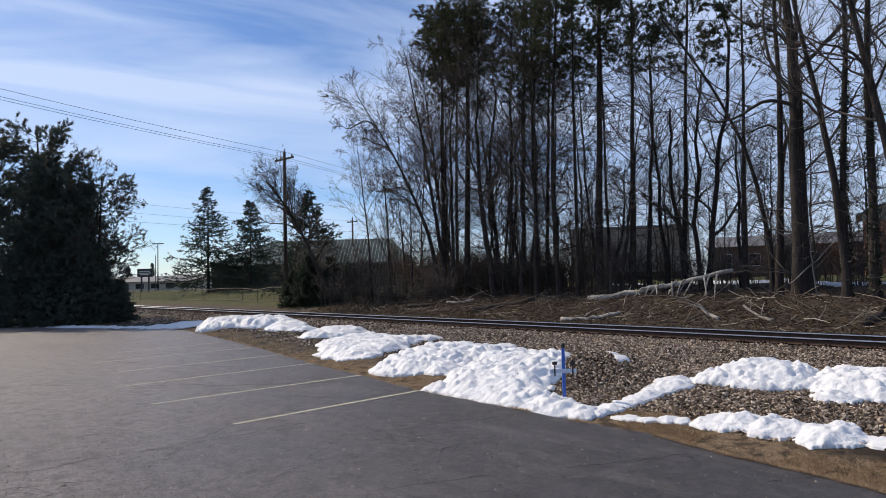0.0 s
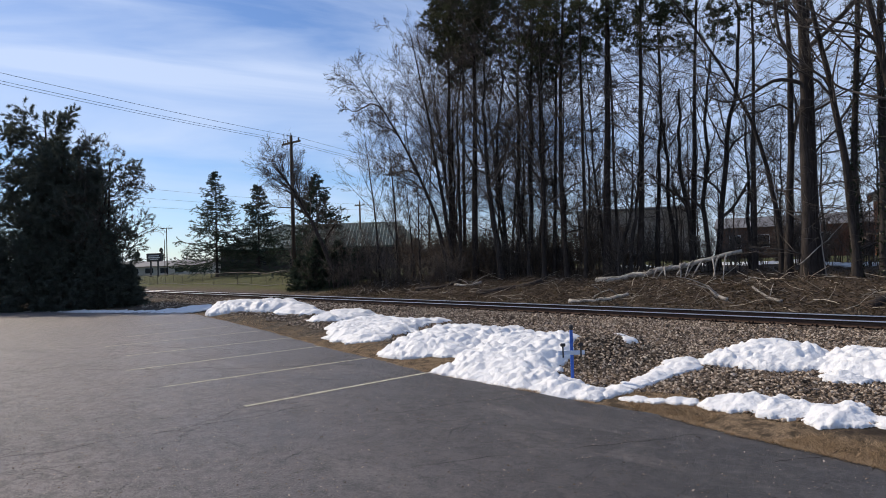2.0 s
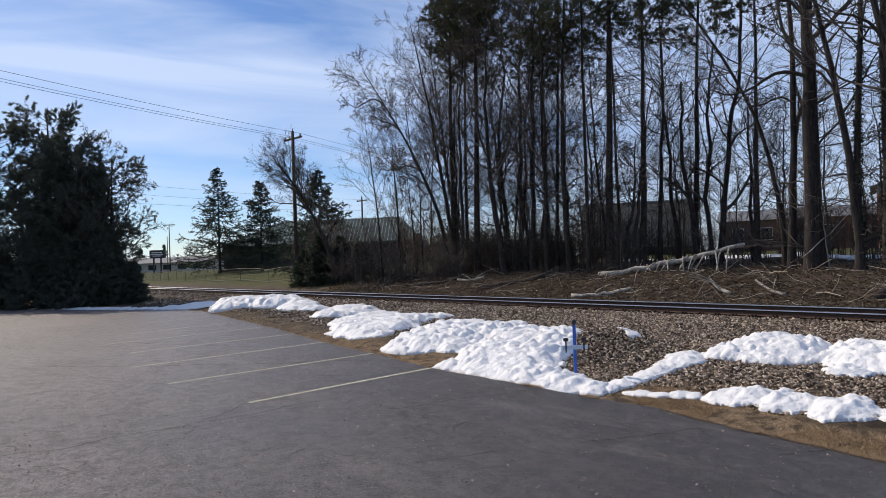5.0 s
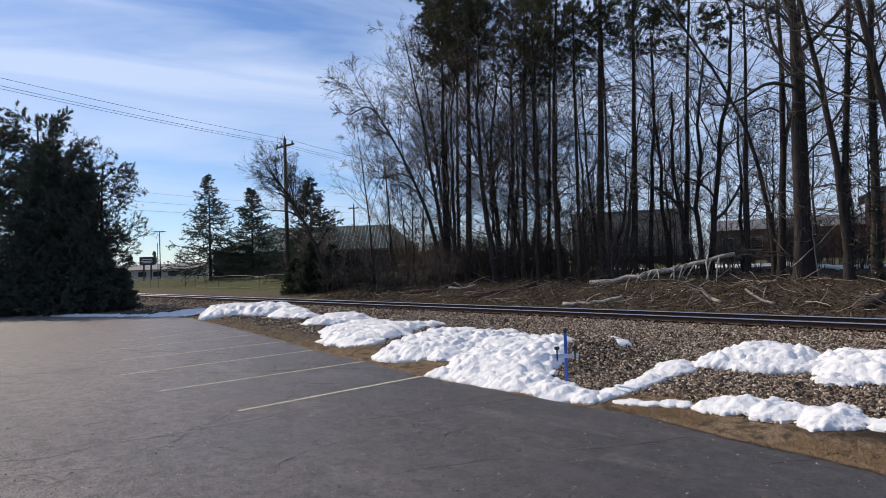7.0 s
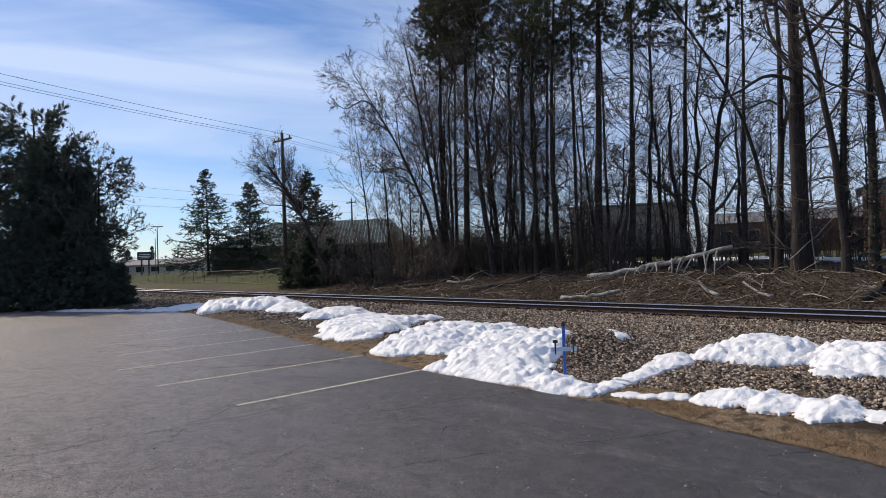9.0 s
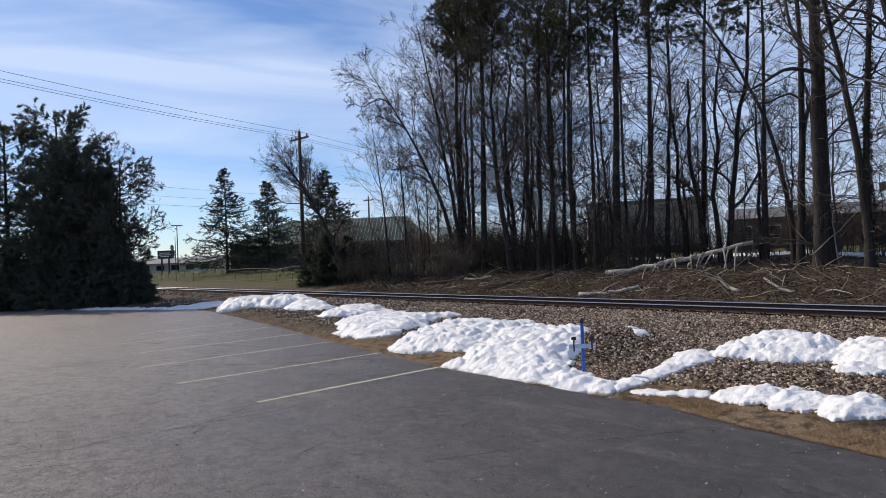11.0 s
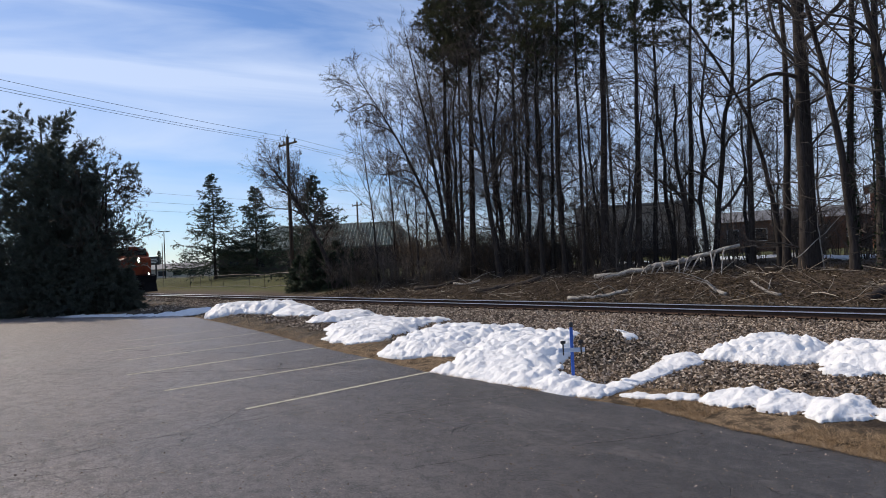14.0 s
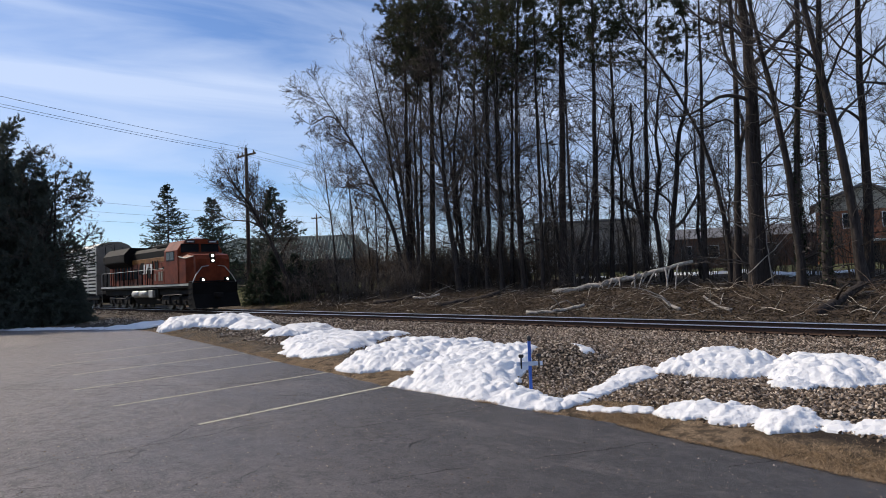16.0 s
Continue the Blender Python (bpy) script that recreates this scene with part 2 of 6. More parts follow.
def snow_mat():
    a = Mat("old_snow", 0.55, spec=0.3)
    n = a.noise(3.0, 5, 0.6)
    f = a.noise(30, 4, 0.65)
    d = a.ramp(a.noise(11, 5, 0.75), [(0.60, (0, 0, 0)), (0.70, (1, 1, 1))])
    col = a.ramp(n, [(0.3, (0.70, 0.71, 0.735)), (0.7, (0.82, 0.82, 0.82))])
    a.color(a.mix(a.maths("MULTIPLY", d, 0.35), col, (0.25, 0.21, 0.17)))
    a.b.inputs["Subsurface Weight"].default_value = 0.0
    g = a.noise(13, 4, 0.55)
    a.bump(a.maths("ADD", a.maths("MULTIPLY", f, 0.5), g), 0.65, 0.04)
    return a.m


def stone_mat():
    a = Mat("ballast_stone", 0.9, spec=0.25)
    col = a.ramp(a.island(), [(0.0, (0.028, 0.019, 0.013)), (0.35, (0.150, 0.107, 0.074)), (0.7, (0.38, 0.29, 0.212)), (1.0, (0.80, 0.67, 0.53))])
    a.color(a.mix(a.maths("MULTIPLY", a.noise(40, 3), 0.5), col, (0.09, 0.07, 0.055)))
    return a.m


def leaf_mat(name, c1, c2, rough=0.6):
    a = Mat(name, rough, spec=0.25)
    col = a.ramp(a.island(), [(0.0, c1), (1.0, c2)])
    col = a.mix(a.maths("MULTIPLY", a.noise(1.3, 3), 0.6), col, tuple(v * 0.55 for v in c1))
    a.color(col)
    # thin leaves and needles pass some of the light on
    tl = a.t.nodes.new("ShaderNodeBsdfTranslucent")
    a.link(col, tl.inputs["Color"])
    ms = a.t.nodes.new("ShaderNodeMixShader")
    ms.inputs[0].default_value = 0.4
    a.link(a.b.outputs[0], ms.inputs[1])
    a.link(tl.outputs[0], ms.inputs[2])
    a.link(ms.outputs[0], a.t.nodes["Material Output"].inputs["Surface"])
    return a.m


def twig_mat(name, c1, c2):
    a = Mat(name, 0.85, spec=0.2)
    a.color(a.ramp(a.island(), [(0.0, c1), (1.0, c2)]))
    return a.m


def brick_mat():
    a = Mat("red_brick", 0.9, spec=0.2)
    nd = a.t.nodes.new("ShaderNodeTexBrick")
    nd.inputs["Scale"].default_value = 4.0
    nd.inputs["Color1"].default_value = (0.30, 0.105, 0.05, 1)
    nd.inputs["Color2"].default_value = (0.38, 0.15, 0.075, 1)
    nd.inputs["Mortar"].default_value = (0.3, 0.25, 0.2, 1)
    a.link(a.coords((1, 1, 1), (radians(90), 0, 0)), nd.inputs["Vector"])
    a.color(a.mix(a.maths("MULTIPLY", a.noise(0.7, 4), 0.4), nd.outputs["Color"], (0.2, 0.08, 0.045)))
    return a.m


M = {}
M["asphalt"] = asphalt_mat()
M["ground"] = ground_mat()
M["snow"] = snow_mat()
M["stone"] = stone_mat()
M["brick"] = brick_mat()
M["line"] = simple("worn_road_paint", (0.52, 0.49, 0.38), 0.85, var=0.5, scale=9)
M["tar"] = simple("crack_tar", (0.014, 0.013, 0.013), 0.85, var=0.3, scale=9, spec=0.2)
M["rail_head"] = simple("polished_rail_head", (0.96, 0.91, 0.86), 0.36, 1.0, var=0.06)
M["rail_web"] = simple("rusty_rail_web", (0.095, 0.062, 0.047), 0.9, 0.0, var=0.4, scale=14, spec=0.1)
M["spike"] = simple("dark_spike_iron", (0.018, 0.013, 0.011), 0.9, 0.0, var=0.3, scale=14, spec=0.1)
M["sleeper"] = simple("creosoted_sleeper", (0.075, 0.058, 0.045), 0.9, var=0.4, scale=8, bump=0.5)
M["bark_oak"] = bark("grey_brown_bark", (0.026, 0.021, 0.019), (0.100, 0.082, 0.072))
M["bark_pine"] = bark("reddish_pine_bark", (0.027, 0.021, 0.018), (0.100, 0.079, 0.068), 0.3, 10)
M["bark_pale"] = bark("pale_dead_wood", (0.22, 0.195, 0.17), (0.76, 0.71, 0.64), 0.8, 7)
M["twig"] = twig_mat("bare_twigs", (0.036, 0.030, 0.027), (0.130, 0.110, 0.097))
M["twig_red"] = twig_mat("reddish_brush_twigs", (0.040, 0.029, 0.022), (0.125, 0.092, 0.068))
M["twig_pale"] = twig_mat("dry_sticks", (0.10, 0.08, 0.06), (0.50, 0.44, 0.36))
M["needle"] = leaf_mat("pine_needles", (0.034, 0.043, 0.022), (0.098, 0.104, 0.054))
M["needle_blue"] = leaf_mat("spruce_needles", (0.024, 0.040, 0.028), (0.060, 0.082, 0.052))
# needles lifted and greyed: glare haze over the clump, put into their colour
M["needle_hazed"] = leaf_mat("hazed_evergreen_needles", (0.070, 0.086, 0.074), (0.150, 0.170, 0.135))
M["leaf_brown"] = leaf_mat("dry_brown_foliage", (0.05, 0.036, 0.022), (0.14, 0.105, 0.065))
M["ivy"] = leaf_mat("ivy_leaves", (0.012, 0.022, 0.010), (0.04, 0.06, 0.025), 0.4)
M["straw"] = leaf_mat("dead_grass", (0.19, 0.128, 0.074), (0.70, 0.52, 0.33), 0.9)
M["pole"] = bark("weathered_pole_wood", (0.07, 0.052, 0.04), (0.17, 0.135, 0.105), 0.06, 12)
M["wire"] = simple("black_wire", (0.02, 0.02, 0.022), 0.6)
M["porcelain"] = simple("brown_porcelain", (0.12, 0.07, 0.05), 0.3)
M["galv"] = simple("galvanised_steel", (0.36, 0.37, 0.38), 0.45, 0.7, var=0.2)
M["fence"] = simple("weathered_fence_steel", (0.065, 0.058, 0.048), 0.6, 0.4, var=0.3)
M["brownbrick"] = simple("dull_brown_brick", (0.17, 0.10, 0.07), 0.9, var=0.3, scale=2)
M["blue"] = simple("blue_painted_stake", (0.03, 0.12, 0.50), 0.5, var=0.25, scale=20)
M["blue_pale"] = simple("pale_blue_paint", (0.52, 0.62, 0.80), 0.5, var=0.25, scale=20)
M["white"] = simple("white_paint", (0.78, 0.78, 0.76), 0.6, var=0.12)
M["cream"] = simple("cream_siding", (0.46, 0.42, 0.35), 0.8, var=0.15, scale=1.5)
M["beige"] = simple("beige_wall", (0.36, 0.32, 0.28), 0.85, var=0.2, scale=0.8)
M["brownwall"] = simple("dark_brown_wall", (0.045, 0.038, 0.033), 0.85, var=0.3, scale=1.0)
M["green_roof"] = simple("green_metal_roof", (0.030, 0.058, 0.046), 0.5, 0.1, var=0.2, scale=0.7)
M["seam"] = simple("pale_roof_seam", (0.13, 0.18, 0.155), 0.5, 0.1, var=0.2, scale=0.7)
M["roof_grey"] = simple("grey_roof", (0.18, 0.18, 0.19), 0.7, var=0.2, scale=0.6)
M["glass"] = simple("dark_window_glass", (0.015, 0.018, 0.022), 0.25, var=0.1, spec=0.2)
M["sign"] = simple("black_sign_board", (0.02, 0.02, 0.022), 0.5)
M["orange"] = simple("orange_locomotive_paint", (0.225, 0.046, 0.018), 0.55, var=0.5, scale=1.6, spec=0.15)
M["yellow"] = simple("yellow_stripe_paint", (0.28, 0.12, 0.03), 0.55, var=0.5, scale=1.1, spec=0.2)
M["black"] = simple("black_locomotive_paint", (0.009, 0.0085, 0.0085), 0.7, var=0.35, scale=2, spec=0.10)
M["grime"] = simple("grimy_undergear", (0.018, 0.016, 0.015), 0.8, var=0.4, scale=3, spec=0.15)
M["tank"] = simple("silver_air_tank", (0.50, 0.49, 0.46), 0.45, 0.3, var=0.25, scale=3)
M["autorack"] = simple("galvanised_carrier_panel", (0.55, 0.54, 0.49), 0.55, 0.3, var=0.3, scale=1.5)
M["autorack_end"] = simple("tan_end_door", (0.27, 0.23, 0.18), 0.65, var=0.3, scale=1.2)
M["steel"] = simple("worn_wheel_steel", (0.14, 0.12, 0.10), 0.5, 0.8, var=0.3)


def glow(name, c, strength):
    a = Mat(name, 0.3)
    a.color((0.8, 0.8, 0.8))
    a.b.inputs["Emission Color"].default_value = (*c, 1)
    a.b.inputs["Emission Strength"].default_value = strength
    return a.m


M["headlight"] = glow("lit_headlight", (1.0, 0.93, 0.75), 14.0)


# ---- mesh helpers ----
class Build:
    """Collects vertices and faces for one mesh."""

    def __init__(self):
        self.v, self.f = [], []

    def box(self, c, s, rot=None, bevel=0.0):
        hx, hy, hz = s[0] / 2, s[1] / 2, s[2] / 2
        b = min(bevel, hx * 0.9, hy * 0.9, hz * 0.9)
        if b <= 0:
            pts = [(x, y, z) for z in (-hz, hz) for x, y in ((-hx, -hy), (hx, -hy), (hx, hy), (-hx, hy))]
            fs = [(3, 2, 1, 0), (4, 5, 6, 7), (0, 1, 5, 4), (1, 2, 6, 5), (2, 3, 7, 6), (3, 0, 4, 7)]
        else:
            ring = [(-hx + b, -hy), (hx - b, -hy), (hx, -hy + b), (hx, hy - b), (hx - b, hy), (-hx + b, hy), (-hx, hy - b), (-hx, -hy + b)]
            inner = [(x * (hx - b) / hx, y * (hy - b) / hy) for x, y in ring]
            pts = [(x, y, -hz) for x, y in inner] + [(x, y, -hz + b) for x, y in ring] + [(x, y, hz - b) for x, y in ring] + [(x, y, hz) for x, y in inner]
            fs = [tuple(range(7, -1, -1)), tuple(range(24, 32))]
            for k in range(3):
                for i in range(8):
                    j = (i + 1) % 8
                    fs.append((k * 8 + i, k * 8 + j, k * 8 + 8 + j, k * 8 + 8 + i))
        o = len(self.v)
        m = (Matrix.Translation(c) @ rot) if rot is not None else Matrix.Translation(c)
        self.v += [tuple(m @ Vector(p)) for p in pts]
        self.f += [tuple(i + o for i in f) for f in fs]
        return self

    def prism(self, outline, axis, a, b):
        """Extrudes a closed outline of 2D points along an axis from a to b."""
        o, k = len(self.v), len(outline)
        for t in (a, b):
            for p, q in outline:
                self.v.append({"x": (t, p, q), "y": (p, t, q), "z": (p, q, t)}[axis])
        self.f += [tuple(o + i for i in range(k)), tuple(o + k + i for i in range(k - 1, -1, -1))]
        self.f += [(o + i, o + k + i, o + k + (i + 1) % k, o + (i + 1) % k) for i in range(k)]
        return self

    def tube(self, pts, rad, sides=8, cap=True):
        o, k = len(self.v), len(pts)
        pts = [Vector(p) for p in pts]
        for i, p in enumerate(pts):
            d = (pts[min(i + 1, k - 1)] - pts[max(i - 1, 0)]).normalized()
            a = d.cross(Vector((0, 0, 1)) if abs(d.z) < 0.9 else Vector((1, 0, 0))).normalized()
            b = d.cross(a)
            r = rad[i] if isinstance(rad, (list, tuple)) else rad
            for j in range(sides):
                an = 2 * math.pi * j / sides
                self.v.append(tuple(p + (a * math.cos(an) + b * math.sin(an)) * r))
        for i in range(k - 1):
            for j in range(sides):
                j2 = (j + 1) % sides
                self.f.append((o + i * sides + j, o + (i + 1) * sides + j, o + (i + 1) * sides + j2, o + i * sides + j2))
        if cap:
            self.f += [tuple(o + j for j in range(sides)), tuple(o + (k - 1) * sides + j for j in range(sides - 1, -1, -1))]
        return self

    def quad(self, a, b, c, d):
        o = len(self.v)
        self.v += [tuple(a), tuple(b), tuple(c), tuple(d)]
        self.f.append((o, o + 1, o + 2, o + 3))
        return self

    def mesh(self, name, smooth=False):
        me = bpy.data.meshes.new(name)
        me.from_pydata(self.v, [], self.f)
        bm = bmesh.new()
        bm.from_mesh(me)
        bmesh.ops.recalc_face_normals(bm, faces=bm.faces)
        bm.to_mesh(me)
        bm.free()
        if smooth:
            me.shade_smooth()
        return me


def part(name, b, material, parent, label="", smooth=False):
    """Links a builder or mesh as one object under a thing or a part."""
    me = b if isinstance(b, bpy.types.Mesh) else b.mesh(name, smooth)
    if not me.materials:
        me.materials.append(material)
    ob = new(name, me)
    ob.parent = parent
    if label:
        tagged(ob, label)
    return ob


def thing(name, m, label, category, group="", kind=""):
    ob = new(name)
    ob.empty_display_size = 0.2
    ob.matrix_world = m
    return tagged(ob, label, category, group, kind)


def solid(name, b, material, label, category, group="", kind="", smooth=False, m=None):
    ob = part(name, b, material, None, "", smooth)
    if m is not None:
        ob.matrix_world = m
    return tagged(ob, label, category, group, kind)


GQ = [-2000, 6.4, 7.3, 9, 12, 15, 16.6, 20.9, 21.5, 23, 25, 32, 60, 2500]
GZ = [-0.10, -0.10, -0.015, 0.07, 0.09, 0.02, 0.0, 0.0, 0.05, 0.5, 0.85, 1.3, 1.5, 1.5]


def hill(x, y):
    """The ground's height, without its small bumps."""
    return float(np.interp(y, GQ, GZ))


def land(x, y):
    """The ground's height with its bumps."""
    z = hill(x, y)
    if -10 < y < 16:
        # the soil falls away to the asphalt's edge
        z = -0.10 + (z + 0.10) * min(1.0, max(0.0, (y - lot_edge(x)) / 0.9))
    if lot_edge(x) < y < 16.4 and y > 7.0:
        e = min(1, (y - lot_edge(x)) / 1.2, (y - 7.0) / 1.2, (16.4 - y) / 1.0)
        z += e * 0.07 * (noise.noise((x * 0.55, y * 0.55, 3.1)) + 0.5 * noise.noise((x * 1.7, y * 1.7, 7.7)))
        # a heap of stones by the blue stake
        z += 0.40 * math.exp(-(((x + 7.85) / 0.85) ** 2 + ((y - 10.1) / 1.15) ** 2))
    elif y > 21.2 and y < 200:
        z += min(1, (y - 21.2) / 2) * 0.16 * (noise.noise((x * 0.35, y * 0.35, 1.3)) + 0.4 * noise.noise((x * 1.3, y * 1.3, 5.2)))
    return z

# ---- ground, car park, railway ----
def ground():
    xs = np.concatenate([[-2500, -1200, -600, -300, -200, -150, -120], np.arange(-100, -40, 1.5), np.arange(-40, 8, 0.3), np.arange(8, 40, 2.0), [60, 100, 200, 500, 1200, 2500]])
    ys = np.concatenate([[-2000, -900, -400, -150, -60, -30, -15, -5, 0, 4, 6.4], np.arange(6.7, 16.6, 0.2), [16.8, 17.6, 18.8, 20, 20.8], np.arange(21, 34, 0.4), np.arange(34, 70, 3), [80, 100, 150, 250, 500, 1000, 2500]])
    v = [(x, y, land(x, y)) for y in ys for x in xs]
    n = len(xs)
    f = [(j * n + i, j * n + i + 1, (j + 1) * n + i + 1, (j + 1) * n + i) for j in range(len(ys) - 1) for i in range(n - 1)]
    me = bpy.data.meshes.new("ground")
    me.from_pydata(v, [], f)
    me.shade_smooth()
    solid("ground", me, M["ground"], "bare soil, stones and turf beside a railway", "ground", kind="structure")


def lot_edge(x):
    """How far across the car park reaches at x."""
    base = np.interp(x, [-46, -42, -38, -34.7, -32.9, -29.5, -23.3, -19.8, -14, -9.3, -5.5, -4.7, -2.1, 0, 30], [4.6, 5.4, 6.9, 8.9, 9.9, 10.1, 9.25, 8.77, 7.75, 7.1, 6.95, 6.98, 6.48, 6.3, 6.0])
    return float(base) + 0.07 * noise.noise((x * 0.6, 2.2, 0)) + 0.06 * noise.noise((x * 2.7, 9.2, 0))


def car_park():
    b = Build()
    xs = np.concatenate([np.arange(-46, 6, 0.2), np.arange(6, 31, 1.0)])
    edge = [lot_edge(x) for x in xs]
    for x, e in zip(xs, edge):
        b.v += [(x, e + 0.05, -0.09), (x, e, -0.012), (x, e - 0.12, 0.0), (x, 0.0, 0.0), (x, -30.0, 0.0), (x, -30.0, -0.09)]
    for i in range(len(xs) - 1):
        for k in range(5):
            b.f.append((i * 6 + k, i * 6 + 6 + k, i * 6 + 7 + k, i * 6 + k + 1))
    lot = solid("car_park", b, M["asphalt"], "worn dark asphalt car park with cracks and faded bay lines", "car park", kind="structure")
    # bay lines, the nearest first
    rows = [(-8.87, 3.62, -9.2, 7.0), (-11.4, 3.3, -11.62, 7.4), (-13.9, 3.35, -14.3, 7.8), (-16.4, 3.95, -16.75, 8.2), (-18.95, 4.05, -19.5, 8.5), (-21.4, 5.2, -22.2, 8.7), (-25.1, 6.6, -25.9, 9.0)]
    for x0, y0, x1, y1 in rows:
        d = Vector((x1 - x0, y1 - y0, 0))
        side = d.normalized().cross(Vector((0, 0, 1))) * 0.048
        b = Build()
        k = 14
        for i in range(k + 1):
            p = Vector((x0, y0, 0)) + d * (i / k)
            w = 0.88 + 0.3 * noise.noise((p.x * 3, p.y * 3, 1))
            b.v += [tuple(p + side * w + Vector((0, 0, 0.0045))), tuple(p - side * w + Vector((0, 0, 0.0045)))]
        b.f = [(2 * i, 2 * i + 1, 2 * i + 3, 2 * i + 2) for i in range(k)]
        part("bay_line", b, M["line"], lot, "faded cream bay line")
    # long wandering cracks, filled with tar
    seams = [(-8.3, 0.2, -8.15, 4.5, 0.007), (-7.12, 4.4, -6.53, 7.1, 0.008), (-4.3, 5.0, -3.8, 6.6, 0.006), (-13.8, 3.6, -10.8, 6.9, 0.013), (-15.4, 0.7, -15.6, 3.6, 0.013), (-10.6, 5.1, -9.1, 6.0, 0.008),
             (-7.8, 0.7, -7.3, 1.7, 0.006), (-5.1, 3.4, -4.6, 4.6, 0.005), (-19.1, 4.4, -14.8, 6.2, 0.013), (-2.9, 5.9, -2.5, 6.9, 0.005), (-13.7, 3.7, -15.5, 2.2, 0.010), (-8.2, 2.6, -9.4, 4.9, 0.006)]
    for i, (x0, y0, x1, y1, w) in enumerate(seams):
        d = Vector((x1 - x0, y1 - y0, 0))
        side = d.normalized().cross(Vector((0, 0, 1)))
        k = int(d.length * 9) + 2
        b = Build()
        for j in range(k + 1):
            p = Vector((x0, y0, 0.003)) + d * (j / k)
            p += side * (0.22 * noise.noise((p.x * 1.1, p.y * 1.1, i)) + 0.07 * noise.noise((p.x * 5, p.y * 5, i)))
            half = w * (0.55 + 0.9 * abs(noise.noise((p.x * 4, p.y * 4, 9.0 + i)))) * min(1.0, (j + 0.3) / 3, (k - j + 0.3) / 3)
            b.v += [tuple(p + side * half), tuple(p - side * half)]
        b.f = [(2 * j, 2 * j + 1, 2 * j + 3, 2 * j + 2) for j in range(k)]
        part("crack", b, M["tar"], lot, "dark wandering crack")
    return lot


TRACK_Y, RAIL_Z = 18.76, 0.20


def rail_profile(side):
    y = TRACK_Y + side * 0.755
    h = [(-0.036, 0.150), (0.036, 0.150), (0.036, 0.135), (0.010, 0.120), (0.010, 0.030), (0.075, 0.012), (0.075, 0.0), (-0.075, 0.0), (-0.075, 0.012), (-0.010, 0.030), (-0.010, 0.120), (-0.036, 0.135)]
    return [(y + p, RAIL_Z - 0.17 + q) for p, q in h]


def railway():
    tr = thing("railway_track", pose(0, 0, 0), "single railway track with shiny rails on stone ballast", "railway track", kind="structure")
    for side in (-1, 1):
        r = part("rail", Build().prism(rail_profile(side), "x", -420, 60), M["rail_web"], tr, "rusty steel rail")
        y = TRACK_Y + side * 0.755
        top = [(y + 0.041 * math.copysign(abs(math.sin(a)) ** 0.8, a), RAIL_Z - 0.024 + 0.026 * math.cos(a) ** 0.8) for a in np.linspace(-1.55, 1.55, 15)]
        top = [(float(p), float(q)) for p, q in top]
        part("rail_head", Build().prism(top, "x", -420, 60), M["rail_head"], r, "polished running surface", True)
    sl = Build().box((0, 0, -0.085), (0.225, 2.6, 0.17), bevel=0.012).mesh("sleeper")
    sl.materials.append(M["sleeper"])
    b = Build()
    for s in (-1, 1):
        b.box((0, s * 0.755, 0.012), (0.19, 0.36, 0.022))
        for e in (-1, 1):
            b.box((e * 0.05, s * 0.755 + 0.10, 0.04), (0.03, 0.05, 0.05))
            b.box((e * 0.05, s * 0.755 - 0.10, 0.04), (0.03, 0.05, 0.05))
        # anchors clipped to the rail foot beside each sleeper
        b.box((0.16, s * 0.755, 0.005), (0.035, 0.20, 0.05))
        b.box((-0.16, s * 0.755, 0.005), (0.035, 0.20, 0.05))
    pl = b.mesh("tie_plate")
    pl.materials.append(M["spike"])
    rng = random.Random(4)
    for i in range(150):
        o = part("sleeper", sl, M["sleeper"], tr)
        o.matrix_basis = pose(-72 + i * 0.53 + rng.uniform(-0.02, 0.02), TRACK_Y + rng.uniform(-0.03, 0.03), RAIL_Z - 0.195, 0, 0, rng.uniform(-1, 1))
        p = part("fastening", pl, M["spike"], o)
        p.matrix_basis = pose(0, 0, 0.001)


